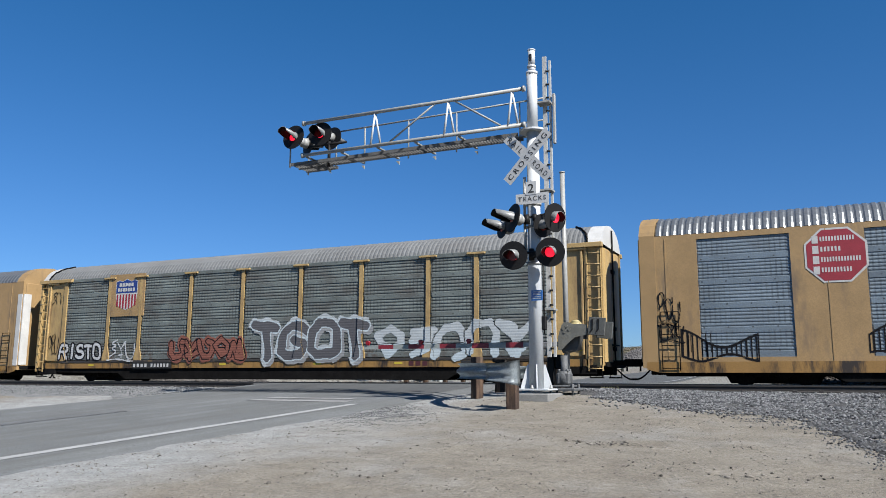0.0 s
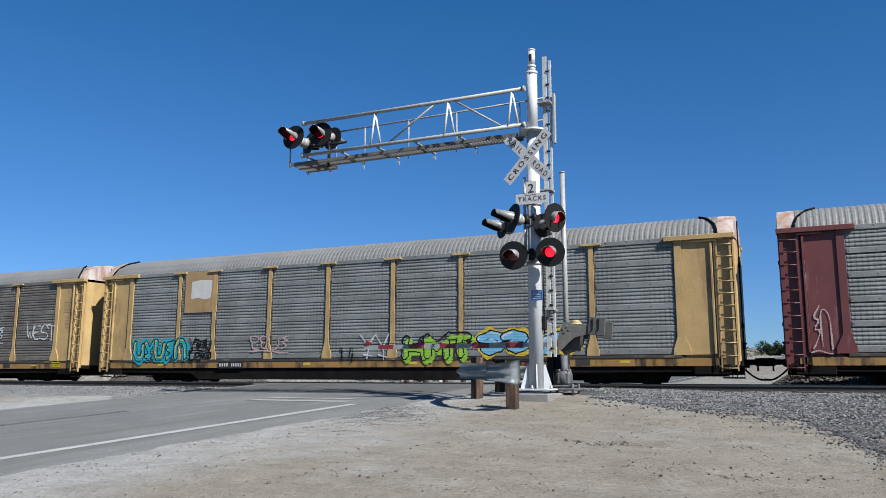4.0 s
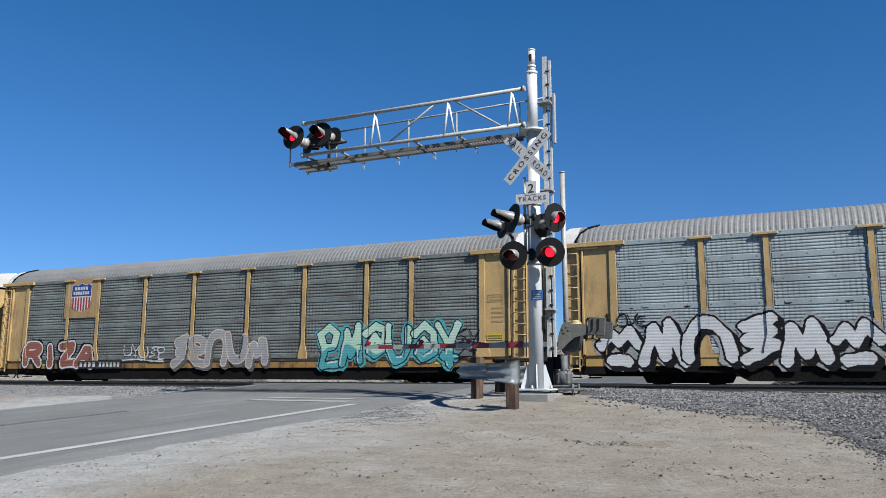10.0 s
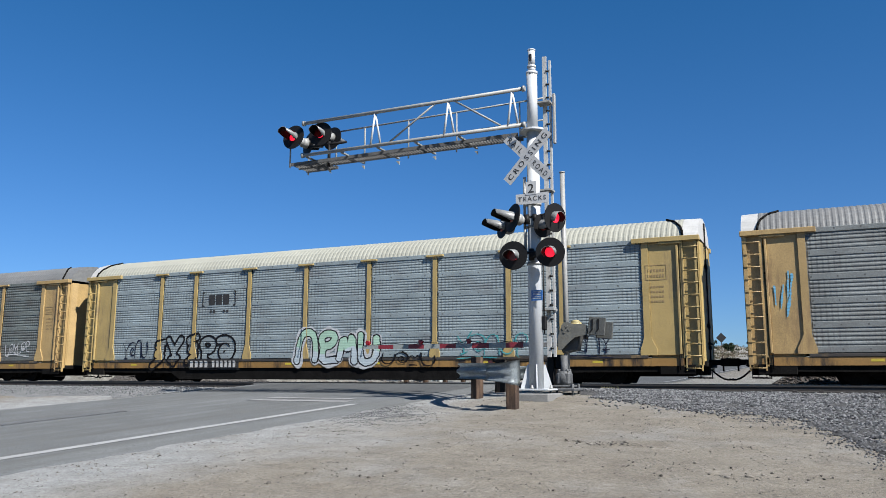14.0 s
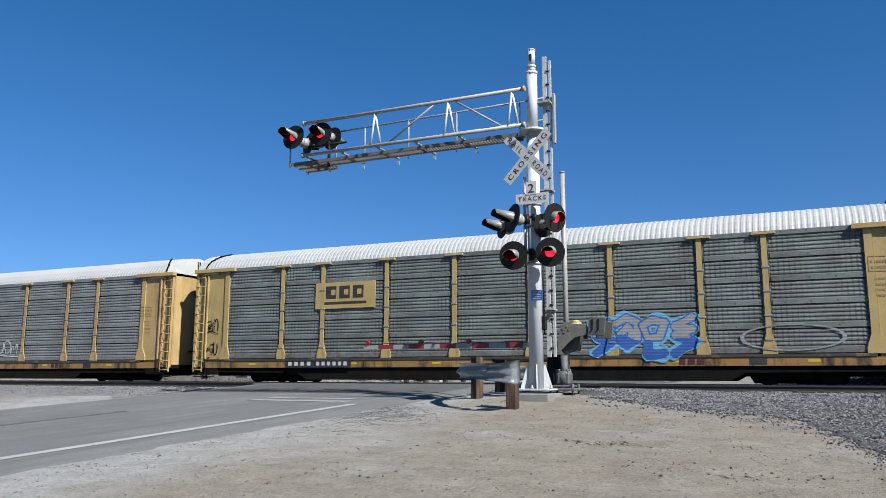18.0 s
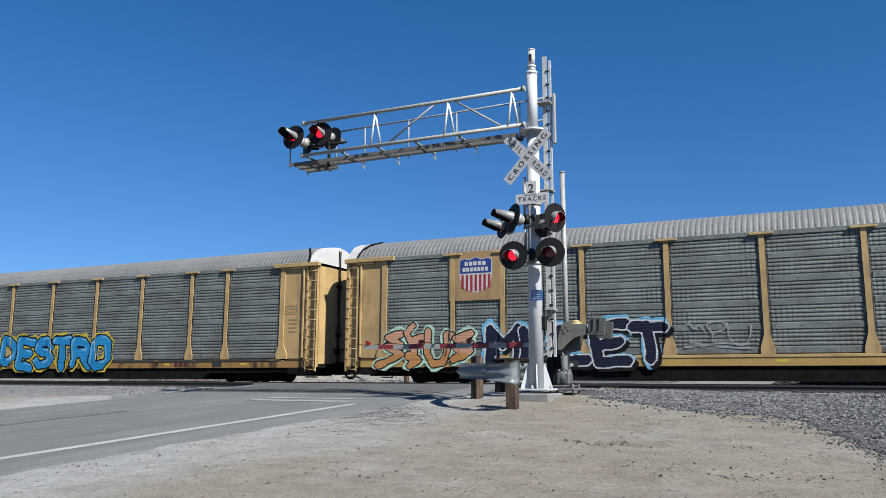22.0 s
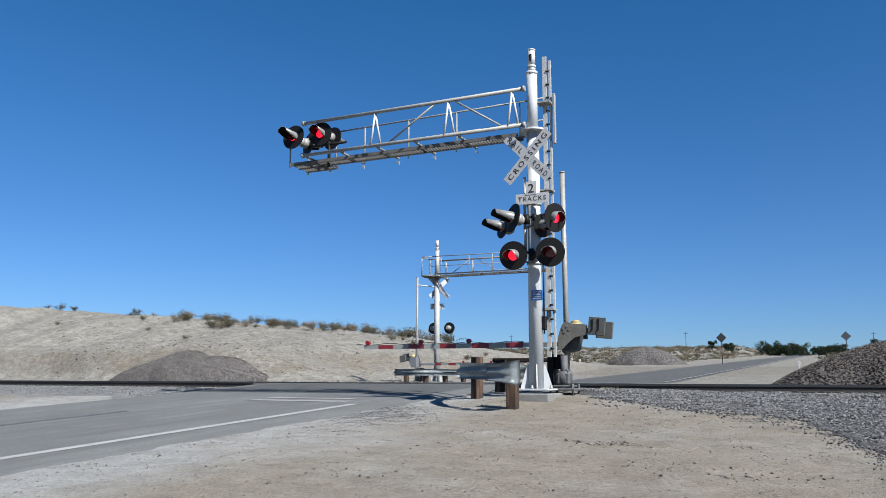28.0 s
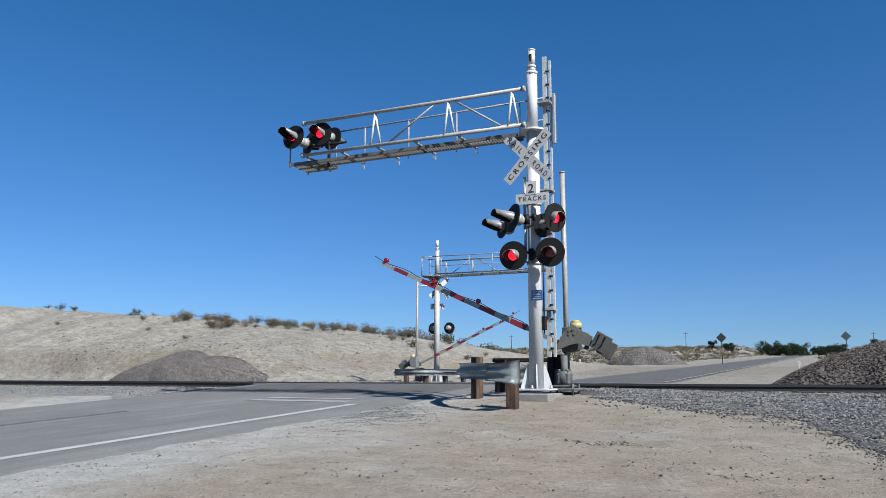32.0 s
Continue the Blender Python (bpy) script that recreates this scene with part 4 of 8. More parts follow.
def mirror_x(me):
    bm = bmesh.new()
    bm.from_mesh(me)
    for v in bm.verts:
        v.co.x = -v.co.x
    bmesh.ops.reverse_faces(bm, faces=bm.faces[:])
    return keep(bm, me.name)


MIRROR = {k: mirror_x(me) for k, me in END_PARTS.items()}

# ---- newer, full-height car: flush tan body with screens let in ----
FLUSH_EAVE = 4.80
F_OPEN = [(-11.9, -9.15), (-7.1, -4.45), (-4.25, -1.55), (-1.35, 1.35), (1.55, 4.25), (4.45, 7.1), (9.15, 11.9)]
F_BODY_END = 13.72


def flush_side():
    """One wall sheet with real openings, its cells joined edge to edge, given thickness."""
    bm = bmesh.new()
    xs = sorted([-F_BODY_END] + [v for o in F_OPEN for v in o] + [F_BODY_END])
    zs = [0.52, 0.84, 4.62, FLUSH_EAVE]
    grid = [[bm.verts.new((x, SIDE - 0.03, z)) for z in zs] for x in xs]
    for i in range(len(xs) - 1):
        for j in range(3):
            if j == 1 and (xs[i], xs[i + 1]) in F_OPEN:
                continue
            bm.faces.new((grid[i][j], grid[i + 1][j], grid[i + 1][j + 1], grid[i][j + 1]))
    r = bmesh.ops.extrude_face_region(bm, geom=bm.faces[:])
    bmesh.ops.translate(bm, vec=(0, 0.07, 0), verts=[v for v in r["geom"] if isinstance(v, bmesh.types.BMVert)])
    bmesh.ops.recalc_face_normals(bm, faces=bm.faces[:])
    return bm


FLUSH_SIDE = keep(flush_side(), "body_side")
bm = bmesh.new()
box(bm, -0.014, 0.014, SIDE - 0.042, SIDE - 0.028, 0.7, 4.7)
SEAM = keep(bm, "seam")
FLUSH_PANELS = [keep(ribbed_panel(a - 0.02, b + 0.02, 0.82, 4.64, 0.092, 0.012), "screen_panel") for a, b in F_OPEN]
FLUSH_ROOF = keep(roof_mesh(-13.2, 13.2, 0.235, 0.024, 5.60, FLUSH_EAVE + 0.004, 1.5), "roof")
bm = bmesh.new()
prof = [(-1.535, 0.515)] + roof_curve(crown=5.64, eave=FLUSH_EAVE + 0.03, half=1.535) + [(1.535, 0.515)]
extrude_profile(bm, prof, "x", 13.22, F_BODY_END + 0.006)
FLUSH_END = keep(bm, "end_frame")
bm = bmesh.new()
for s in (-1, 1):
    box(bm, F_BODY_END + 0.010, F_BODY_END + 0.066, s * 0.72 - 0.68, s * 0.72 + 0.68, 0.7, 4.75, 0.02)
FLUSH_DOOR = keep(bm, "end_door")
bm = bmesh.new()
for x in (12.55, 13.1):
    tube(bm, (x, SIDE - 0.09, 0.4), (x, SIDE - 0.09, 2.3), 0.016, seg=6)
for i in range(6):
    tube(bm, (12.55, SIDE - 0.09, 0.5 + 0.36 * i), (13.1, SIDE - 0.09, 0.5 + 0.36 * i), 0.014, seg=6)
for x in (11.6, 11.75, 12.2):
    tube(bm, (x, SIDE - 0.07, 1.0), (x, SIDE - 0.07, 1.6), 0.012, seg=6)
GRAB_IRONS = keep(bm, "grab_iron")
GRAB_IRONS_M = mirror_x(GRAB_IRONS)
bm = bmesh.new()
out = [(-13.6, 0.46), (-13.2, 0.36), (13.2, 0.36), (13.6, 0.46), (13.6, 0.70), (-13.6, 0.70)]
extrude_profile(bm, out, "y", SIDE - 0.05, SIDE - 0.032)
FLUSH_SILL = keep(bm, "side_sill")
bm = bmesh.new()
for y0, y1 in ((SIDE - 0.07, SIDE - 0.047),):
    box(bm, 13.42, F_BODY_END, y0, y1, 0.72, 4.2, 0.004)
box(bm, F_BODY_END + 0.012, F_BODY_END + 0.09, SIDE - 0.02, -1.1, 0.75, 4.2, 0.01)
CORNER_STRIP = keep(bm, "corner_strip")


def flush_carrier(label, body_mat, panel_mat, roof_mat, door_mat, sill_mat):
    car = thing("autorack_car", Matrix.Identity(4), label, "freight car", "cars of the passing train")
    for side in (Matrix.Identity(4), HALF_TURN):
        part("body_side", FLUSH_SIDE, body_mat, car, m=side)
        for x in (-12.9, -8.15, 8.15, 12.9):
            part("seam", SEAM, body_mat, car, m=side @ pose(x, 0, 0))
        for me in FLUSH_PANELS:
            part("screen_panel", me, panel_mat, car, m=side)
        part("side_sill", FLUSH_SILL, sill_mat, car, m=side)
        part("grab_iron", GRAB_IRONS, BLACK, car, m=side)
        part("grab_iron", GRAB_IRONS_M, BLACK, car, m=side)
        part("end_frame", FLUSH_END, body_mat, car, m=side)
        part("end_door", FLUSH_DOOR, door_mat, car, m=side)
        part("lock_rod", LOCK_RODS, BLACK, car, m=side @ pose(0.04, 0, 0))
        part("end_sill", END_SILL, BLACK, car, m=side)
        part("coupler", COUPLER, BLACK, car, m=side)
        part("air_hose", HOSE, BLACK, car, m=side)
    part("roof", FLUSH_ROOF, roof_mat, car)
    part("corner_strip", CORNER_STRIP, WHITE, car, "white worn strip at the corner")
    part("inner_deck", INNER_DECK, BLACK, car)
    part("underframe", UNDERFRAME, BLACK, car)
    trucks(car)
    return car


OLD = "grimy car carrier with yellow posts, "
TRAIN = [
    flush_carrier("tan car carrier with blue-grey screens and a white stained end", TAN, GAL_BLUE, ROOF_SHINY, TAN, SILL_OLD),
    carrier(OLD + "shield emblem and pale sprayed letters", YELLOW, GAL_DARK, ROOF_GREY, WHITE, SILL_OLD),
    flush_carrier("tan flush-sided car carrier with red octagon emblems", TAN, GAL_BLUE, ROOF_SHINY, TAN, SILL_OLD),
    carrier(OLD + "brown name board and white scribbles", YELLOW, GAL_BROWN, ROOF_GREY, RUSTY_WHITE, SILL_OLD),
    carrier(OLD + "blank white placard", YELLOW, GAL_MID, ROOF_GREY, RUSTY_WHITE, SILL_OLD),
    carrier("grey-screened car carrier with dark red posts and ends", RED, GAL_MID, ROOF_GREY, RUSTY_WHITE, SILL_OLD, clamps=True),
    carrier(OLD + "white roof and yellow board", PALE_YELLOW, GAL_MID, ROOF_WHITE, WHITE, SILL_BROWN, clamps=True),
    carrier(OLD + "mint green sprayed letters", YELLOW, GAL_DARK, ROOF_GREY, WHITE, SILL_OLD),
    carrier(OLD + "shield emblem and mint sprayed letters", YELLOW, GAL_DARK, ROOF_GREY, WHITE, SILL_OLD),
    carrier("silvery car carrier with yellow posts and white sprayed letters", YELLOW, GAL_LIGHT, ROOF_GREY, WHITE, SILL_CLEAN),
    carrier(OLD + "plain brown-grey sides", YELLOW, GAL_DARK, ROOF_GREY, ROOF_GREY, SILL_BROWN),
    carrier("silvery car carrier with cream roof and bracketed emblem", PALE_YELLOW, GAL_LIGHT, ROOF_CREAM, WHITE, SILL_OLD),
    carrier(OLD + "red initials and orange sprayed letters", YELLOW, GAL_MID, ROOF_GREY, WHITE, SILL_OLD),
    carrier(OLD + "white roof and black sprayed letters", YELLOW, GAL_MID, ROOF_WHITE, WHITE, SILL_OLD, clamps=True),
    carrier(OLD + "white roof, blue sprays", PALE_YELLOW, GAL_DARK, ROOF_WHITE, WHITE, SILL_OLD, clamps=True),
    flush_carrier("tan car carrier with turquoise, violet and white sprayed letters", TAN, GAL_BLUE, ROOF_SHINY, TAN, SILL_BLACK),
    carrier(OLD + "bold turquoise sprayed letters", YELLOW, GAL_DARK, ROOF_GREY, WHITE, SILL_OLD),
    carrier(OLD + "shield emblem, blue sprayed letters", YELLOW, GAL_DARK, ROOF_GREY, WHITE, SILL_CLEAN),
    carrier(OLD + "dark red sprayed letters", YELLOW, GAL_DARK, ROOF_GREY, WHITE, SILL_OLD),
]
CAR_PITCH = 28.7
LAST_AT = -13.05            # x of the last car's middle at 24 s
TRACK_Y = 27.63


def rolled(t):
    """Metres that the train has still to roll until 24 s; it slows a little."""
    d = 24.0 - t
    drift = np.interp(t, [0, 6, 9, 12.4, 14, 16.8, 18.3, 21, 24], [0.08, 0.06, -0.10, -0.10, -0.24, -0.43, -0.33, -0.13, 0.0])
    return 19.52 * d + 0.0215 * d * d + float(drift)


# ---- painted marks and sprayed lettering on the cars ----
def sprayed(name, col, var=0.1):
    m = surface("spray_" + name, tuple(min(1.2, c * 1.35) for c in col), 0.7, var=var, scale=1.6, fine=18, bump=0.05, spec=0.12)
    n, l, b = nodes_of(m)
    tc = n.new("ShaderNodeTexCoord")
    sep = n.new("ShaderNodeSeparateXYZ")
    l.new(tc.outputs["Object"], sep.inputs[0])
    wave = math_node(n, l, "SINE", math_node(n, l, "MULTIPLY", sep.outputs[2], 2 * math.pi / 0.10))
    bp = n.new("ShaderNodeBump")
    bp.inputs["Strength"].default_value, bp.inputs["Distance"].default_value = 0.15, 0.014
    l.new(wave, bp.inputs["Height"])
    l.new(bp.outputs[0], b.inputs["Normal"])
    return m


SPRAY = {k: sprayed(k, c) for k, c in dict(
    white=(0.53, 0.55, 0.565), black=(0.008, 0.008, 0.010), ice=(0.5, 0.58, 0.62), silver=(0.46, 0.5, 0.52), rust=(0.25, 0.10, 0.075), mint=(0.40, 0.60, 0.47),
    pink=(0.36, 0.22, 0.20), rose=(0.46, 0.34, 0.34), ash=(0.11, 0.11, 0.12), ghost=(0.30, 0.31, 0.32), yellow=(0.55, 0.42, 0.05), aqua=(0.02, 0.33, 0.42),
    sky=(0.16, 0.42, 0.62), azure=(0.02, 0.23, 0.50), blue=(0.05, 0.13, 0.42), teal=(0.08, 0.34, 0.36), cream=(0.55, 0.44, 0.34), orange=(0.45, 0.22, 0.08), lime=(0.25, 0.48, 0.06),
    navy=(0.012, 0.016, 0.036), violet=(0.07, 0.03, 0.30), magenta=(0.5, 0.07, 0.22), peach=(0.5, 0.28, 0.18), maroon=(0.15, 0.03, 0.035)).items()}
SHIELD_BLUE = surface("emblem_blue", (0.02, 0.06, 0.30), 0.55, var=0.1, scale=4)
SHIELD_RED = surface("emblem_red", (0.42, 0.03, 0.05), 0.55, var=0.1, scale=4)
BOARD_BROWN = surface("brown_board", (0.10, 0.02, 0.025), 0.55, var=0.15, scale=3)
SOFT_DARK = surface("faded_print", (0.41, 0.285, 0.135), 0.7, var=0.15, scale=6)

def ring_stroke(path, w):
    """A brush stroke of width w along points."""
    pts, faces = [], []
    for i, (x, z) in enumerate(path):
        a, b = Vector(path[max(0, i - 1)]), Vector(path[min(len(path) - 1, i + 1)])
        d = (b - a).normalized() if (b - a).length > 1e-6 else Vector((1, 0))
        pts += [(x - d.y * w / 2, z + d.x * w / 2), (x + d.y * w / 2, z - d.x * w / 2)]
    for i in range(len(path) - 1):
        faces.append([2 * i, 2 * i + 1, 2 * i + 3, 2 * i + 2])
    return (pts, faces)


def cuts_of(car):
    flush = any(c.name.startswith("body_side") for c in car.children)
    if flush:
        return [v for o in F_OPEN for v in o], [], True
    return [], POSTS + (-END_POST, END_POST), False


def front(x, z, opens, posts, flush):
    if flush:
        if z < 0.70:
            return SIDE - 0.052
        return SIDE - 0.005 if any(a < x < b for a, b in zip(opens[0::2], opens[1::2])) and 0.84 < z < 4.6 else SIDE - 0.032
    if z < Z_SILL0:
        return -1.462
    if z < Z_SILL1 + 0.002:
        return SIDE - 0.031
    if z < Z_PANEL0 - 0.021:
        return SIDE - 0.051
    for p in posts:
        w = 0.085 if abs(p) < 11 else 0.11
        if z < 1.55:
            w += min(1.0, (1.55 - z) / 0.46) * 0.125
        if abs(x - p) < w + 0.002:
            return SIDE - 0.048
    if abs(x) > END_POST:
        return SIDE - 0.002
    return SIDE - 0.006


def lay(car, name, polys, material, lift, label=""):
    """Lays flat outlines (faces of (x, z) points) on the side of a car: over screens, posts and sills alike."""
    bm = bmesh.new()
    for pts, faces in polys:
        vs = [bm.verts.new((x, 0, z)) for x, z in pts]
        for f in faces:
            try:
                bm.faces.new([vs[i] for i in f])
            except ValueError:
                pass
    if not bm.faces:
        bm.free()
        return None
    opens, posts, flush = cuts_of(car)
    xs = [v.co.x for v in bm.verts]
    lo, hi = min(xs), max(xs)
    planes = [((x, 0, 0), (1, 0, 0)) for x in opens if lo < x < hi]
    for p in posts:
        if lo - 0.3 < p < hi + 0.3:
            w = 0.087 if abs(p) < 11 else 0.112
            for s in (-1, 1):
                planes += [((p + s * w, 0, 0), (1, 0, 0)), ((p + s * (w + 0.125), 0, 1.09), Vector((0.46, 0, s * 0.125))), ((p + s * (w + 0.125), 0, 0), (1, 0, 0))]
    planes += [((0, 0, z), (0, 0, 1)) for z in ((0.70, 0.84) if flush else (Z_SILL0, Z_SILL1 + 0.003, Z_PANEL0 - 0.021, 1.09, 1.55))]
    for co, no in planes:
        bmesh.ops.bisect_plane(bm, geom=bm.verts[:] + bm.edges[:] + bm.faces[:], dist=1e-5, plane_co=co, plane_no=no)
    groups = {}
    for f in bm.faces:
        c = f.calc_center_median()
        groups.setdefault(round(front(c.x, c.z, opens, posts, flush), 4), []).append(f)
    for y, fs in groups.items():
        r = bmesh.ops.split(bm, geom=fs)
        for v in {v for f in r["geom"] if isinstance(f, bmesh.types.BMFace) for v in f.verts}:
            v.co.y = y - 0.004 - lift
    for f in bm.faces:
        f.normal_update()
        if f.normal.y > 0:
            f.normal_flip()
    return part(name, bm, material, car, label)


def rect(x0, x1, z0, z1):
    return ([(x0, z0), (x1, z0), (x1, z1), (x0, z1)], [[0, 1, 2, 3]])


SEED = [40]
# letter skeletons on a grid 4 wide and 6 high: strokes of "xz" points
LETTERS = dict(A="00 26 40|12 32", B="00 06 36 45 33 03|33 42 41 30 00", C="45 36 16 05 01 10 30 41", D="00 06 26 44 42 20 00", E="46 06 00 40|03 33",
               F="46 06 00|03 33", G="45 36 16 05 01 10 30 42 23", H="06 00|46 40|03 43", I="26 20", J="46 41 30 10 01", K="06 00|46 03 40", L="06 00 40",
               M="00 06 23 46 40", N="00 06 40 46", O="16 05 01 10 30 41 45 36 16", P="00 06 36 45 44 33 03", Q="16 05 01 10 30 41 45 36 16|32 40",
               R="00 06 36 45 44 33 03|23 40", S="45 36 16 05 04 13 33 42 41 30 10 01", T="06 46|26 20", U="06 01 10 30 41 46", V="06 20 46",
               W="06 10 24 30 46", X="06 40|00 46", Y="06 23 46|23 20", Z="06 46 00 40")
# plain brushed shapes where the writing cannot be read: arch, bends, loop, hook, peaks, ring, fork, wave, curl
LETTERS.update(zip("123456789", ("00 04 16 36 44 40", "46 15 44 13 42 10", "13 05 26 45 33 13 10 40", "06 02 10 30 42 45", "00 15 21 36 40", "12 04 26 44 42 20 12",
                                 "20 23 06|23 46|11 31", "03 15 23 35 43|10 30", "22 33 24 13 12 21 42 45 26 05")))
COAT_WORDS = dict(ghost="pale grey", ice="icy white", ash="charcoal", mint="mint green", aqua="bright turquoise", sky="sky blue", rose="dusty pink", rust="rust red",
                  lime="lime green", peach="peach orange", navy="dark navy")


def skeleton(ch, r, soft):
    """A letter's strokes as points in a box from -1 to 1, hand-drawn and a little uneven."""
    lean, swell, bow, ph = r.uniform(-0.14, 0.14), r.uniform(-0.12, 0.12), r.uniform(-0.1, 0.1), r.uniform(0, 6.28)
    out = []
    for stroke in LETTERS[ch].split("|"):
        p = np.array([(int(q[0]) / 2 - 1, int(q[1]) / 3 - 1) for q in stroke.split()])
        p += np.array([[r.uniform(-0.09, 0.09), r.uniform(-0.09, 0.09)] for _ in p])
        for _ in range(1 if soft else 0):          # rounded corners
            q = np.repeat(p, 2, 0)
            q[1:-1:2] = 0.75 * p[:-1] + 0.25 * p[1:]
            q[2:-1:2] = 0.25 * p[:-1] + 0.75 * p[1:]
            p = q
        out.append(np.stack([p[:, 0] * (1 + swell * p[:, 1]) + lean * p[:, 1], p[:, 1] + bow * np.sin(p[:, 0] * 2 + ph)], 1))
    return out


def stroke_distance(gx, gz, strokes, square=False):
    d = np.full(gx.shape, 9.0)
    for p in strokes:
        for (ax, az), (bx, bz) in zip(p[:-1], p[1:]):
            ux, uz = bx - ax, bz - az
            q = max(ux * ux + uz * uz, 1e-9)
            t = np.clip(((gx - ax) * ux + (gz - az) * uz) / q, 0, 1)
            ex, ez = np.abs(gx - ax - t * ux), np.abs(gz - az - t * uz)
            d = np.minimum(d, np.maximum(np.maximum(ex, ez), 0.78 * (ex + ez)) if square else np.hypot(ex, ez))
    return d


def front_map(car, xs, zs):
    """Depth of the car's outer skin on a grid of heights and lengths."""
    opens, posts, flush = cuts_of(car)
    gx, gz = np.meshgrid(xs, zs)
    if flush:
        y = np.full(gx.shape, SIDE - 0.032)
        for u, v in zip(opens[0::2], opens[1::2]):
            y = np.where((gx > u) & (gx < v) & (gz > 0.84) & (gz < 4.6), SIDE - 0.005, y)
        return np.where(gz < 0.71, SIDE - 0.052, y)
    y = np.where(np.abs(gx) > END_POST, SIDE - 0.002, SIDE - 0.006)
    for p in posts:
        w = (0.085 if abs(p) < 11 else 0.11) + 0.03 + np.clip((1.55 - gz) / 0.46, 0, 1) * 0.125
        y = np.where(np.abs(gx - p) < w, SIDE - 0.048, y)
    y = np.where(gz < Z_PANEL0 + 0.01, SIDE - 0.055, y)
    return np.where(gz < Z_SILL1 + 0.02, SIDE - 0.051, y)


def lay_map(car, xs, zs, lab, coats, title, lift=0.0):
    """Turns a map of paint coats into thin paint lying on the car's side; coats: {number: (part name, paint)}."""
    lab = np.where(((zs > 0.40) & (zs < 4.5))[:, None] & (np.abs(xs) < 13.6)[None], lab, 0)
    depth = front_map(car, xs, zs)
    level, which = np.unique(depth, return_inverse=True)
    key = lab * 16 + which.reshape(lab.shape)
    cut = np.ones((lab.shape[0], lab.shape[1] + 1), bool)
    cut[:, 1:-1] = key[:, 1:] != key[:, :-1]
    row, col = np.nonzero(cut[:, :-1])
    nxt = np.nonzero(cut[:, 1:])[1] + 1
    dx, dz = xs[1] - xs[0], zs[1] - zs[0]
    base = None
    for k, (nm, tone) in coats.items():
        ok = lab[row, col] == k
        if not ok.any():
            continue
        x0, x1, z0 = xs[col[ok]] - dx / 2, xs[nxt[ok] - 1] + dx / 2, zs[row[ok]] - dz / 2
        y = depth[row[ok], col[ok]] - 0.005 - lift
        v = np.stack([np.stack([a, y, b], -1) for a, b in ((x0, z0), (x1, z0), (x1, z0 + dz), (x0, z0 + dz))], 1).reshape(-1, 3)
        n = len(x0)
        me = bpy.data.meshes.new(nm)
        me.vertices.add(n * 4)
        me.vertices.foreach_set("co", v.ravel())
        me.loops.add(n * 4)
        me.loops.foreach_set("vertex_index", np.arange(n * 4))
        me.polygons.add(n)
        me.polygons.foreach_set("loop_start", np.arange(n) * 4)
        me.polygons.foreach_set("loop_total", np.full(n, 4))
        me.update(calc_edges=True)
        word = COAT_WORDS.get(tone, tone)
        ob = part(nm if base is None else nm, me, SPRAY[tone], base or car, title if base is None else word + " paint coat")
        base = base or ob
    return base


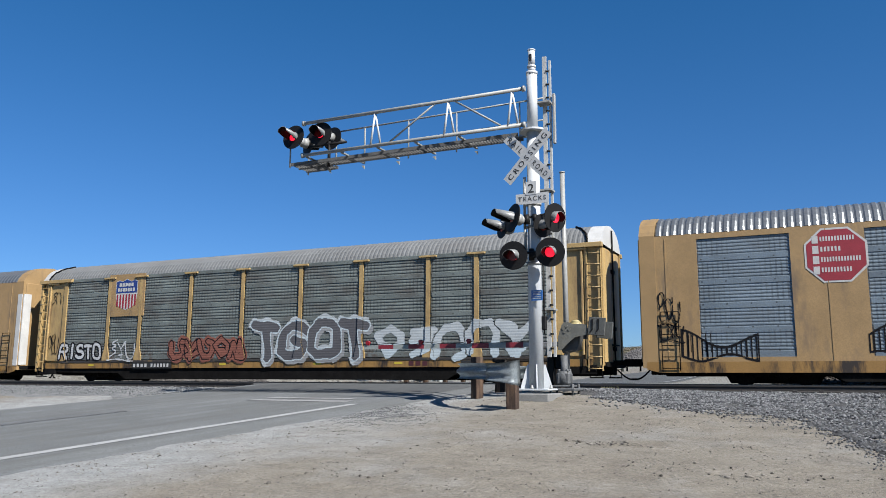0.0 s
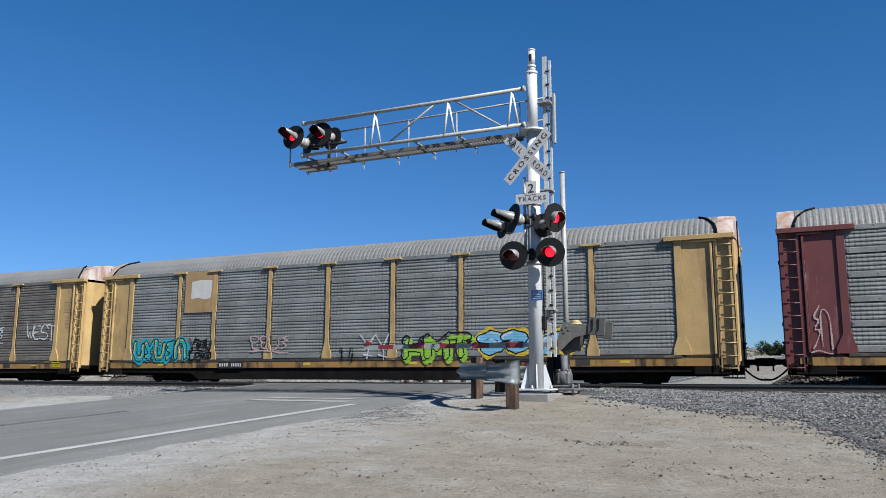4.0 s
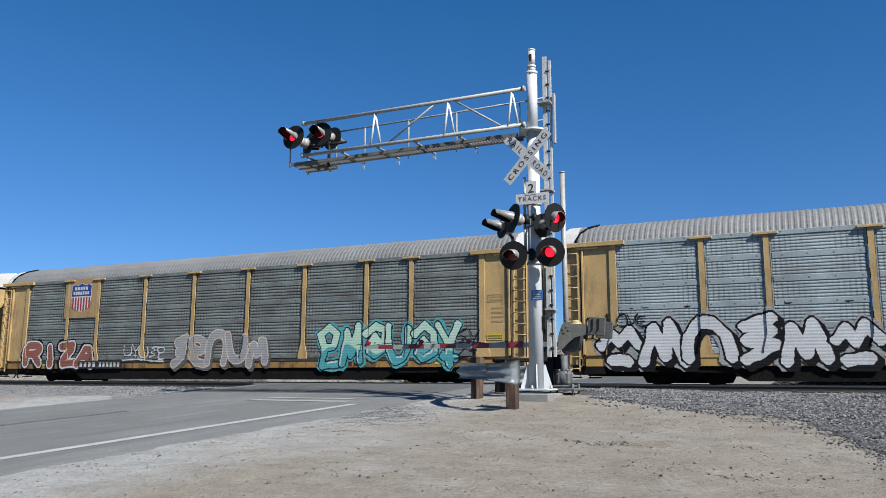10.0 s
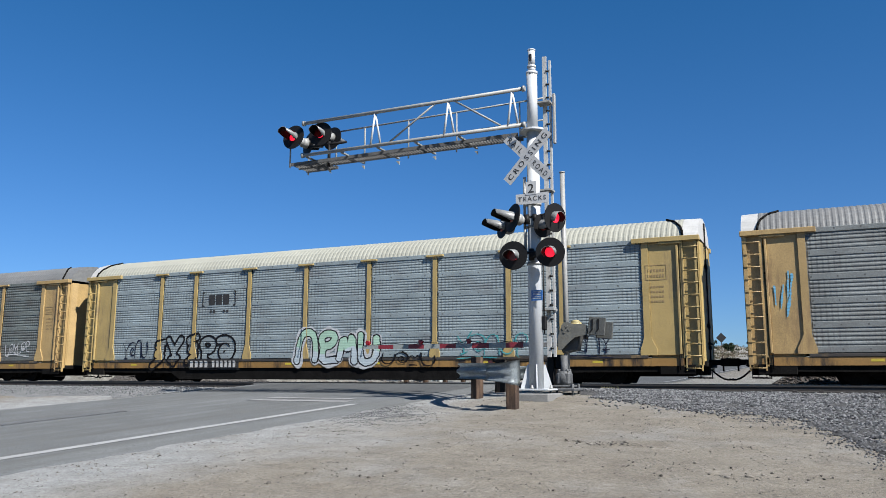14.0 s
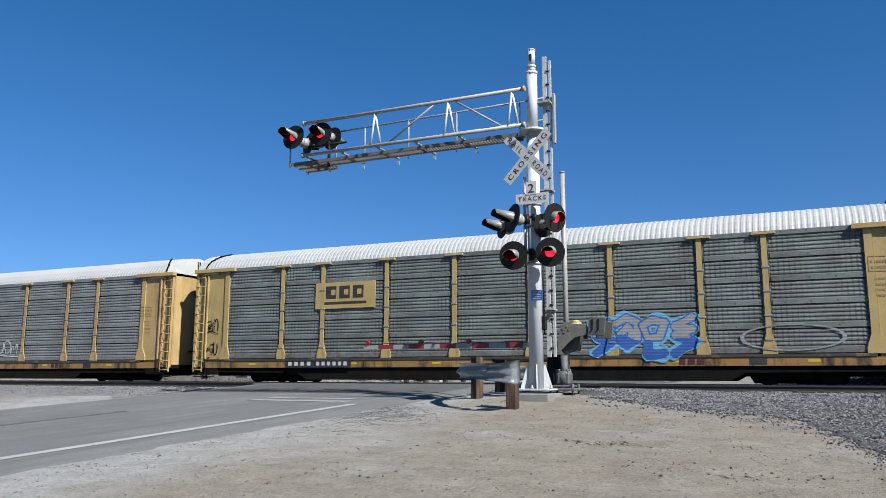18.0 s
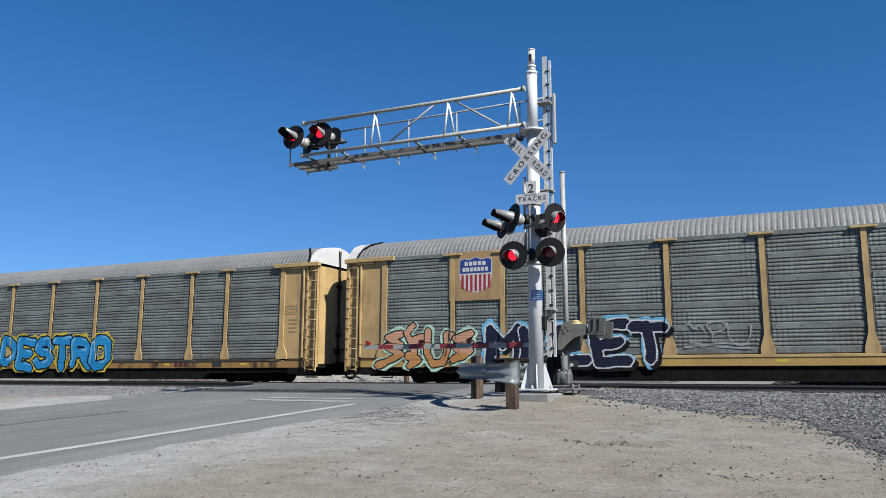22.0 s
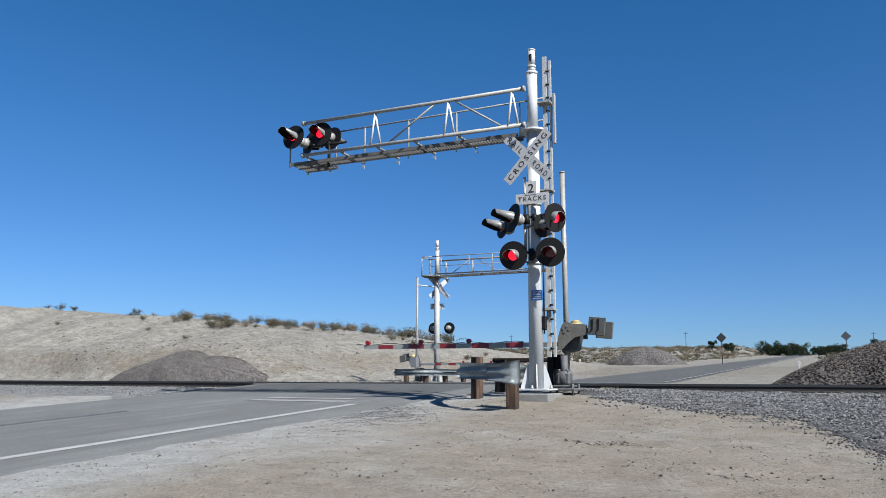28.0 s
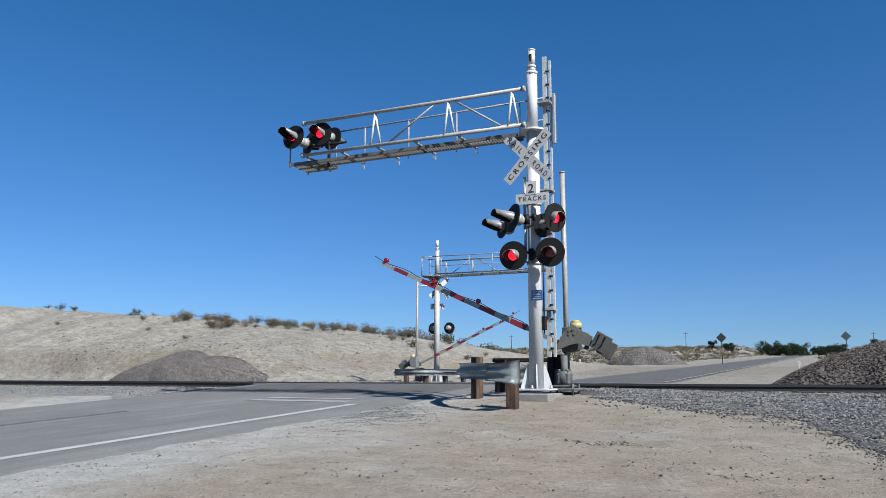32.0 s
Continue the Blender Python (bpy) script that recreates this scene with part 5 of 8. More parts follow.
def piece(car, x0, x1, z0, z1, text, fill, line, back=None, style="bubble", second=None, drop=None, shine=None, fat=0.13, edge=0.05):
    """Sprayed lettering: each letter overlaps the one before, with outline, halo, drop shadow, second colour and highlights."""
    SEED[0] += 1
    r = random.Random(SEED[0])
    cell, pad = 0.024, 0.34
    xs, zs = np.arange(x0 - pad, x1 + pad, cell), np.arange(max(0.38, z0 - pad), z1 + pad, cell)
    gx, gz = np.meshgrid(xs, zs)
    lab, near, own, whose = np.zeros(gx.shape, int), np.full(gx.shape, 9.0), np.full(gx.shape, 9.0), np.full(gx.shape, -1)
    n, W, H = len(text), x1 - x0, z1 - z0
    cw, soft = W / n, style == "bubble"
    w = fat * min(cw, H)
    ph = [r.uniform(0, 6.28) for _ in range(4)]
    for i, ch in enumerate(text):
        cx, cz = x0 + cw * (i + 0.5), (z0 + z1) / 2 + r.uniform(-0.05, 0.05) * H
        sx, sz = max(cw * 0.56 - w - edge * 0.4, 0.08), max(H * r.uniform(0.46, 0.52) - w - edge, 0.1)
        strokes = [p * np.array([sx, sz]) + np.array([cx, cz]) for p in skeleton(ch, r, soft)]
        if style == "wild":                        # barbs that run off the letter's ends
            for p in list(strokes):
                if r.random() < 0.75:
                    e, f = p[-1], p[-1] + np.array([r.choice((-1, 1)) * cw * r.uniform(0.25, 0.5), r.uniform(-0.16, 0.2) * H])
                    strokes.append(np.array([e, f]))
        c = np.abs(xs - cx) < cw * 1.1
        d = stroke_distance(gx[:, c], gz[:, c], strokes, not soft)
        d = d + 0.16 * w * np.sin(gx[:, c] * 3.1 + ph[0]) * np.sin(gz[:, c] * 3.7 + ph[1])
        if style != "bubble":
            d = d + 0.10 * w * np.sin(gx[:, c] * 9.0 + gz[:, c] * 6 + ph[2])
        sub, so = lab[:, c], own[:, c]
        inside, rim = d < w, d < w + edge
        sub = np.where(rim, 2 if line else 0, sub)
        sub = np.where(inside, 1 if fill else 0, sub)
        lab[:, c], own[:, c], whose[:, c] = sub, np.where(rim, d, so), np.where(rim, i, whose[:, c])
        near[:, c] = np.minimum(near[:, c], d)
    if second:
        mid = z0 + 0.42 * H + 0.08 * H * np.sin(gx * 2.1 + ph[1]) + 0.03 * H * np.sin(gx * 7.3 + ph[2])
        lab = np.where((lab == 1) & (gz < mid), 5, lab)
    if shine:
        k = max(2, int(0.45 * w / cell))
        moved = np.roll(np.roll(own, k, 1), -k, 0)
        lab = np.where(((lab == 1) | (lab == 5)) & (own < w * 0.82) & (moved > w * 0.8) & (np.sin(gx * 5 + ph[3]) > -0.5), 6, lab)
    if drop:
        k = int(0.13 / cell)
        moved = np.roll(np.roll(near, k, 1), -k, 0)
        lab = np.where((lab == 0) & (moved < w + edge), 4, lab)
    if back:
        puff = 0.07 + 0.04 * np.sin(gx * 4.3 + ph[0]) + 0.03 * np.sin(gx * 9.1 - gz * 7 + ph[3])
        lab = np.where((lab == 0) & (near < w + edge + puff), 3, lab)
    words = " outlined in ".join(dict.fromkeys(COAT_WORDS.get(c, c) for c in (fill, line) if c))
    if drop or back:
        lay_map(car, xs, zs, np.where((lab == 3) | (lab == 4), lab, 0), {k: v for k, v in {4: ("shadow_coat", drop), 3: ("halo_coat", back)}.items() if v[1]}, "sprayed halo behind the letters", 0.004 * (SEED[0] % 3))
    coats = {k: v for k, v in {1: ("letter", fill), 2: ("letter" if not fill else "outline_coat", line), 5: ("second_colour", second), 6: ("highlight", shine)}.items() if v[1]}
    for i, ch in enumerate(text):
        c = np.nonzero((whose == i).any(0))[0]
        if len(c):
            c = slice(c[0], c[-1] + 1)
            lay_map(car, xs[c], zs, np.where(whose[:, c] == i, np.where((lab[:, c] == 3) | (lab[:, c] == 4), 0, lab[:, c]), 0), coats, words + (" sprayed shape" if ch.isdigit() else " sprayed letter " + ch), 0.004 * (SEED[0] % 3))


def tag(car, x0, x1, z0, z1, text, tone, thick=0.022):
    """A quick one-line signature in thin sprayed strokes."""
    SEED[0] += 1
    r = random.Random(SEED[0])
    cell = 0.018
    xs, zs = np.arange(x0 - 0.2, x1 + 0.2, cell), np.arange(max(0.38, z0 - 0.15), z1 + 0.15, cell)
    gx, gz = np.meshgrid(xs, zs)
    cw, strokes, rise = (x1 - x0) / len(text), [], r.uniform(-0.08, 0.08)
    for i, ch in enumerate(text):
        c = np.array([x0 + cw * (i + 0.5), (z0 + z1) / 2 + rise * (i - len(text) / 2) * (z1 - z0)])
        strokes += [p * np.array([cw * 0.5, (z1 - z0) * r.uniform(0.36, 0.52)]) + c for p in skeleton(ch, r, True)]
    if r.random() < 0.6:
        strokes.append(np.array([(x0 + (x1 - x0) * t, z0 - 0.04 + 0.05 * math.sin(t * 5)) for t in [k / 6 for k in range(7)]]))
    d = stroke_distance(gx, gz, strokes)
    lay_map(car, xs, zs, (d < thick * (1 + 0.35 * np.sin(gx * 11 + gz * 5))).astype(int), {1: ("graffiti_tag", tone)}, "thin " + COAT_WORDS.get(tone, tone) + " sprayed signature", 0.012 + 0.004 * (SEED[0] % 2))


def fence_scrawl(car, x0, x1, z0, z1, tone="black"):
    """A wavy band closed with a row of upright bars."""
    SEED[0] += 1
    r = random.Random(SEED[0])
    p, q = r.uniform(0, 6.28), r.uniform(2.2, 3.4)
    xs, zs = np.arange(x0, x1, 0.02), np.arange(max(0.42, z0 - 0.1), z1 + 0.1, 0.02)
    gx, gz = np.meshgrid(xs, zs)
    u = (gx - x0) / (x1 - x0)
    top = z0 + (z1 - z0) * (0.66 + 0.30 * np.sin(u * q * 2 + p) * (1 - 0.4 * u))
    low = z0 + (z1 - z0) * (0.12 + 0.10 * np.sin(u * q * 3 + p + 1))
    on = (np.abs(gz - top) < 0.035) | (np.abs(gz - low) < 0.035) | ((gz < top) & (gz > low) & (np.mod(gx, 0.145) < 0.045)) | ((np.abs(u - 0.5) > 0.485) & (gz < top) & (gz > low))
    lay_map(car, xs, zs, on.astype(int), {1: ("graffiti_band", tone)}, "black sprayed wavy band of upright bars")


def hatch_oval(car, x0, x1, z0, z1, tone, dense=0.5):
    """A rubbed patch of long thin strokes within an oval; with no density, the bare outline of the oval."""
    SEED[0] += 1
    r = random.Random(SEED[0])
    xs, zs = np.arange(x0, x1, 0.02), np.arange(z0, z1, 0.02)
    gx, gz = np.meshgrid(xs, zs)
    cx, cz, rx, rz = (x0 + x1) / 2, (z0 + z1) / 2, (x1 - x0) / 2, (z1 - z0) / 2
    if dense <= 0:
        on = np.abs(np.hypot((gx - cx) / rx, (gz - cz) / rz) - 0.92) < 0.04
    else:
        strokes = []
        for _ in range(int(26 * dense * rx * (1 + rz))):
            u = r.uniform(-0.95, 0.95)
            h = (1 - u * u) ** 0.5
            strokes.append(np.array([(cx + rx * u + r.gauss(0, 0.04), cz - rz * h * r.uniform(0.5, 1.0)), (cx + rx * u + r.gauss(0, 0.10), cz + rz * h * r.uniform(0.1, 1.0))]))
        on = stroke_distance(gx, gz, strokes) < 0.022 * (1 + 0.6 * np.sin(gx * 17) * np.sin(gz * 9))
    lay_map(car, xs, zs, on.astype(int), {1: ("graffiti_patch", tone)}, COAT_WORDS.get(tone, tone) + " rubbed patch of sprayed strokes", 0.016)


def board(car, x0, x1, z0, z1, material, name="name_board", lift=0.006, thick=0.03, label=""):
    bm = bmesh.new()
    box(bm, x0, x1, SIDE - 0.012 - thick, SIDE - 0.012, z0, z1, 0.004)
    return part(name, bm, material, car, label), SIDE - 0.012 - thick


def face_poly(parent, name, polys, material, y, label=""):
    bm = bmesh.new()
    for pts, faces in polys:
        vs = [bm.verts.new((x, y, z)) for x, z in pts]
        for f in faces:
            bm.faces.new([vs[i] for i in f])
    for f in bm.faces:
        f.normal_update()
        if f.normal.y > 0:
            f.normal_flip()
    return part(name, bm, material, parent, label)


def bars(x0, x1, z0, z1, n, gap=0.25):
    w = (x1 - x0) / n
    return [rect(x0 + i * w, x0 + (i + 1 - gap) * w, z0, z1) for i in range(n)]


def shield_board(car, x0, x1, z0, z1):
    frame = TAN
    b, y = board(car, x0 + 0.05, x1 - 0.05, z0, z1, frame, label="tan board with a striped shield")
    cx, W, H = (x0 + x1) / 2, (x1 - x0) * 0.58, (z1 - z0) * 0.74
    zc = (z0 + z1) / 2 + 0.04
    out = [(-0.5, 0.42), (-0.36, 0.46), (-0.2, 0.42), (0, 0.5), (0.2, 0.42), (0.36, 0.46), (0.5, 0.42), (0.5, 0.0), (0.44, -0.26), (0.28, -0.42), (0, -0.5), (-0.28, -0.42), (-0.44, -0.26), (-0.5, 0.0)]
    at = lambda p: (cx + p[0] * W, zc + p[1] * H)
    face_poly(b, "shield", [([at(p) for p in out], [list(range(len(out)))])], MARK_WHITE, y - 0.004)
    top = out[:8] + [(-0.5, 0.0)]
    top = [(p[0] * 0.95, p[1] * 0.96 + 0.0) for p in out[:7]] + [(0.475, 0.04), (-0.475, 0.04)]
    face_poly(b, "shield_top", [([at(p) for p in top], [list(range(len(top)))])], SHIELD_BLUE, y - 0.008)
    low = lambda u: -0.5 + 0.62 * abs(u) ** 2.2
    st = []
    for i in range(7):
        a, c = -0.44 + i * 0.88 / 6.5, -0.44 + (i + 0.55) * 0.88 / 6.5
        st.append(([at((a, low(a) + 0.04)), at((c, low(c) + 0.04)), at((c, 0.0)), at((a, 0.0))], [[0, 1, 2, 3]]))
    face_poly(b, "shield_stripe", st, SHIELD_RED, y - 0.008)
    face_poly(b, "lettering", [rect(*at((-0.34, 0)), 0, 0)] and bars(at((-0.34, 0))[0], at((0.34, 0))[0], at((0, 0.25))[1], at((0, 0.36))[1], 5) +
              bars(at((-0.40, 0))[0], at((0.40, 0))[0], at((0, 0.09))[1], at((0, 0.20))[1], 7), MARK_WHITE, y - 0.012)


def octagon(car, x0, x1, z0, z1):
    cx, cz, W, H = (x0 + x1) / 2, (z0 + z1) / 2, x1 - x0, z1 - z0
    y = SIDE - 0.04

    def octa(k):
        c = 0.28
        p = [(-0.5 + c, -0.5), (0.5 - c, -0.5), (0.5, -0.5 + c), (0.5, 0.5 - c), (0.5 - c, 0.5), (-0.5 + c, 0.5), (-0.5, 0.5 - c), (-0.5, -0.5 + c)]
        return [(cx + a * W * k, cz + b * H * k) for a, b in p]
    b = face_poly(car, "emblem", [(octa(1.0), [list(range(8))])], MARK_WHITE, y, "red octagon emblem with a white rim")
    face_poly(b, "emblem_field", [(octa(0.93), [list(range(8))])], SHIELD_RED, y - 0.004)
    pl = []
    for i, (n, w) in enumerate(((6, 0.62), (3, 0.4), (7, 0.7), (5, 0.55))):
        zz = cz + H * (0.30 - i * 0.19)
        pl += bars(cx - W * 0.24, cx - W * 0.24 + W * (w - 0.06), zz - H * 0.04, zz + H * 0.045, n * 2, 0.42)
        pl.append(rect(cx - W * 0.37, cx - W * 0.27, zz - H * 0.075, zz + H * 0.07))
    face_poly(b, "lettering", pl, MARK_WHITE, y - 0.008)


def wheel_board(car, x0, x1, z0, z1):
    b, y = board(car, x0, x1, z0, z1, BOARD_BROWN, label="dark brown board with a white wheel mark")
    W, H = x1 - x0, z1 - z0
    cx, cz = x0 + W * 0.83, z0 + H * 0.52
    arcs = [ring_stroke([(cx + H * r * math.cos(a), cz + H * r * math.sin(a)) for a in [math.pi * (0.0 + k / 12) for k in range(13)]], H * 0.09) for r in (0.36, 0.2)]
    face_poly(b, "lettering", arcs + bars(x0 + W * 0.05, x0 + W * 0.58, z0 + H * 0.55, z0 + H * 0.78, 14, 0.4) + [rect(x0 + W * 0.04, cx + H * 0.3, z0 + H * 0.28, z0 + H * 0.38), rect(x0 + W * 0.04, cx, z0 + H * 0.14, z0 + H * 0.22)],
              MARK_WHITE, y - 0.004)


def quality_board(car, x0, x1, z0, z1):
    b, y = board(car, x0, x1, z0, z1, BOARD_BROWN, label="dark red board with a white round mark")
    W, H = x1 - x0, z1 - z0
    cx, cz = x0 + W * 0.72, z0 + H * 0.52
    ring = ring_stroke([(cx + H * 0.26 * math.cos(a), cz + H * 0.26 * math.sin(a)) for a in [2 * math.pi * k / 20 for k in range(21)]], H * 0.15)
    face_poly(b, "lettering", [ring, ring_stroke([(cx + H * 0.12, cz - H * 0.16), (cx + H * 0.42, cz - H * 0.36)], H * 0.12)] + bars(x0 + W * 0.1, cx - H * 0.4, cz - H * 0.12, cz + H * 0.1, 9) +
              [rect(x0 + W * 0.1, cx - H * 0.38, cz - H * 0.2, cz - H * 0.155)], MARK_WHITE, y - 0.004)


def black_on_yellow(car, x0, x1, z0, z1):
    b, y = board(car, x0, x1, z0, z1, PALE_YELLOW, label="yellow board with black block marks")
    W, H = x1 - x0, z1 - z0
    pl = bars(x0 + W * 0.18, x0 + W * 0.86, z0 + H * 0.38, z0 + H * 0.86, 3, 0.22) + [rect(x0 + W * 0.14, x0 + W * 0.86, z0 + H * 0.16, z0 + H * 0.26)]
    face_poly(b, "lettering", pl, MARK_BLACK, y - 0.004)
    face_poly(b, "lettering", bars(x0 + W * 0.27, x0 + W * 0.92, z0 + H * 0.52, z0 + H * 0.72, 3, 0.66), PALE_YELLOW, y - 0.008)


def gold_marks(car, x0, x1, z0, z1):
    W, H = x1 - x0, z1 - z0
    lay(car, "lettering", bars(x0, x1, z0 + H * 0.22, z1, 3, 0.12) + [rect(x0, x1, z0, z0 + H * 0.14)], MARK_BLACK, 0.0, "black-edged yellow block marks")
    lay(car, "lettering", bars(x0 + 0.03, x1 + 0.03, z0 + H * 0.28, z1 - 0.04, 3, 0.24) + [rect(x0, x1 - 0.05, z0 + 0.03, z0 + H * 0.14)], MARK_YELLOW, 0.005)
    lay(car, "lettering", bars(x0 + W * 0.10, x1 + W * 0.10, z0 + H * 0.5, z1 - H * 0.24, 3, 0.7), MARK_BLACK, 0.009)


def bracket_mark(car, x0, x1, z0, z1, tone):
    W, H = x1 - x0, z1 - z0
    t = 0.05
    pl = bars(x0 + W * 0.2, x0 + W * 0.84, z0 + H * 0.36, z0 + H * 0.84, 3, 0.16)
    for s, a in ((1, x0), (-1, x1)):
        pl += [rect(min(a, a + s * t), max(a, a + s * t), z0 + H * 0.3, z1), rect(min(a, a + s * 0.13), max(a, a + s * 0.13), z1 - 0.05, z1 + 0.004), rect(min(a, a + s * 0.13), max(a, a + s * 0.13), z0 + H * 0.3 - 0.004, z0 + H * 0.3 + 0.05)]
    for u in (0.24, 0.34, 0.64, 0.74):
        pl.append(rect(x0 + W * u, x0 + W * (u + 0.06), z0, z0 + H * 0.12))
    lay(car, "lettering", pl, MARK_BLACK, 0.003, "black bracketed block marks")


def speed_bars(car, x0, x1, z0, z1):
    W, H = x1 - x0, z1 - z0
    pl = [rect(x0, x0 + W * 0.5, z0 + H * (0.62 + 0.1 * i), z0 + H * (0.655 + 0.1 * i)) for i in range(4)]
    pl += bars(x0 + W * 0.5, x0 + W * 0.86, z0 + H * 0.62, z1, 2, 0.1) + bars(x0 + W * 0.4, x0 + W * 0.95, z0 + H * 0.3, z0 + H * 0.5, 7) + bars(x0 + W * 0.38, x0 + W * 1.0, z0 + H * 0.02, z0 + H * 0.22, 8)
    lay(car, "lettering", pl, MARK_BLACK, 0.003, "black striped block marks")


def red_marks(car, x0, x1, z0, z1):
    W, H = x1 - x0, z1 - z0
    pl = []
    for u in (0.0, 0.32):
        pl += [rect(x0 + W * u, x0 + W * (u + 0.28), z1 - H * 0.25, z1), rect(x0 + W * (u + 0.1), x0 + W * (u + 0.18), z0, z1 - H * 0.26)]
    pl.append(ring_stroke([(x0 + W * 0.66, z1), (x0 + W * 0.95, z0)], 0.16))
    lay(car, "lettering", pl, SHIELD_RED, 0.003, "red block initials")
    lay(car, "lettering", [ring_stroke([(x0 + W * 0.66, z0), (x0 + W * 0.95, z1)], 0.16)], MARK_BLACK, 0.006)


def blank_board(car, x0, x1, z0, z1):
    b, y = board(car, x0, x1, z0, z1, TAN, label="tan board with a blank white patch")
    W, H = x1 - x0, z1 - z0
    face_poly(b, "white_patch", [([(x0 + W * 0.2, z0 + H * 0.34), (x0 + W * 0.42, z0 + H * 0.36), (x0 + W * 0.66, z0 + H * 0.31), (x0 + W * 0.82, z0 + H * 0.36), (x0 + W * 0.84, z0 + H * 0.78),
                                   (x0 + W * 0.5, z0 + H * 0.8), (x0 + W * 0.2, z0 + H * 0.76)], [list(range(7))])], MARK_WHITE, y - 0.004)


def number_bars(car, x0, x1, z0, z1, plate=True):
    if plate:
        lay(car, "number_plate", [rect(x0 - 0.08, x1 + 0.08, z0 - 0.05, z1 + 0.04)], MARK_BLACK, 0.036, "black plate with white bars")
    a = x0 + (x1 - x0) * 0.42
    lay(car, "lettering", bars(x0, a, z0 + 0.045, z1 - 0.045, 4, 0.42) + bars(a + 0.14, x1, z0 + 0.045, z1 - 0.045, 6, 0.42), MARK_WHITE, 0.041)


def notice(car, x0, x1, z0, z1, kind):
    if kind == "lines":
        h = (z1 - z0) / 3
        t = 0.02
        pl = [rect(x0, x1, z0, z0 + t), rect(x0, x1, z1 - t, z1), rect(x0, x0 + t, z0 + t, z1 - t), rect(x1 - t, x1, z0 + t, z1 - t)]
        for i in range(2):
            pl += bars(x0 + 0.08, x1 - 0.04, z0 + h * (0.55 + i * 1.1), z0 + h * (1.1 + i * 1.1), 6, 0.4)
        for i in range(4):
            pl += bars(x0 + 0.15, x0 + 0.6, z0 - 0.25 - 0.16 * i, z0 - 0.19 - 0.16 * i, 5, 0.3)
        lay(car, "stencil", pl, SOFT_DARK, 0.002, "faded stencilled notice")
    else:
        m = MARK_YELLOW if kind == "yellow" else MARK_BLACK
        lay(car, "label_plate", [rect(x0, x1, z0, z1)], m, 0.012, "small yellow label" if kind == "yellow" else "small black panel")
        m2 = MARK_BLACK if kind == "yellow" else MARK_WHITE
        h = (z1 - z0) / 3
        lay(car, "lettering", bars(x0 + 0.05, x1 - 0.03, z0 + h * 0.6, z0 + h * 1.1, 7) + bars(x0 + 0.05, x1 - 0.03, z0 + h * 1.7, z0 + h * 2.2, 8), m2, 0.016)


shield_board(TRAIN[1], -9.21, -6.91, 2.89, 4.81)
number_bars(TRAIN[1], -7.34, -5.20, 0.57, 0.81)
octagon(TRAIN[2], -8.75, -7.04, 3.03, 4.69)
octagon(TRAIN[2], 7.51, 9.14, 3.09, 4.68)
number_bars(TRAIN[2], -5.91, -3.68, 0.52, 0.74)
notice(TRAIN[2], 12.46, 12.91, 1.90, 2.15, "yellow")
notice(TRAIN[2], 12.67, 13.12, 0.60, 0.87, "yellow")
notice(TRAIN[2], 12.29, 12.94, 2.96, 3.66, "lines")
wheel_board(TRAIN[3], -6.94, -4.24, 2.93, 3.79)
number_bars(TRAIN[3], -7.55, -5.50, 0.57, 0.84)
notice(TRAIN[3], 12.42, 13.09, 3.19, 3.69, "lines")
notice(TRAIN[3], 11.94, 12.51, 0.63, 0.87, "yellow")
blank_board(TRAIN[4], -8.81, -7.04, 2.92, 4.68)
number_bars(TRAIN[4], -6.70, -5.54, 0.58, 0.81)
wheel_board(TRAIN[5], -4.23, -1.54, 2.90, 3.81)
quality_board(TRAIN[5], 9.58, 11.91, 2.92, 3.85)
number_bars(TRAIN[5], -8.00, -5.30, 0.56, 0.85, True)
notice(TRAIN[5], 12.28, 12.92, 1.56, 1.77, "yellow")
black_on_yellow(TRAIN[6], -6.97, -4.14, 2.86, 3.89)
number_bars(TRAIN[6], -7.28, -4.23, 0.58, 0.86, True)
notice(TRAIN[6], 12.35, 12.93, 3.48, 3.82, "lines")
speed_bars(TRAIN[7], -7.16, -4.76, 2.93, 3.75)
number_bars(TRAIN[7], -8.13, -6.16, 0.54, 0.77, True)
notice(TRAIN[7], 12.07, 12.65, 2.86, 3.20, "lines")
shield_board(TRAIN[8], -9.41, -7.14, 2.90, 4.75)
number_bars(TRAIN[8], -8.01, -5.43, 0.59, 0.88, True)
notice(TRAIN[8], 12.19, 12.75, 2.86, 3.13, "lines")
notice(TRAIN[8], 12.15, 12.78, 1.51, 1.73, "yellow")
number_bars(TRAIN[9], -1.56, 0.26, 0.55, 0.81)
notice(TRAIN[9], 12.17, 12.73, 3.35, 3.71, "lines")
notice(TRAIN[9], 11.93, 12.45, 0.56, 0.81, "yellow")
number_bars(TRAIN[10], -7.17, -4.58, 0.37, 0.63)
notice(TRAIN[10], 12.18, 12.76, 3.14, 3.49, "lines")
bracket_mark(TRAIN[11], -6.79, -5.00, 2.89, 3.79, "dark")
number_bars(TRAIN[11], -7.23, -4.72, 0.55, 0.91, True)
notice(TRAIN[11], 11.98, 12.66, 3.36, 3.86, "lines")
red_marks(TRAIN[12], -7.22, -5.29, 3.04, 3.71)
speed_bars(TRAIN[13], -7.40, -4.94, 2.87, 3.74)
number_bars(TRAIN[13], -8.66, -5.78, 0.55, 0.88, True)
notice(TRAIN[13], 11.90, 12.48, 2.84, 3.27, "lines")
black_on_yellow(TRAIN[14], -7.51, -4.78, 2.85, 3.88)
number_bars(TRAIN[14], -8.70, -5.86, 0.60, 0.84)
notice(TRAIN[14], 11.93, 12.51, 3.30, 3.76, "lines")
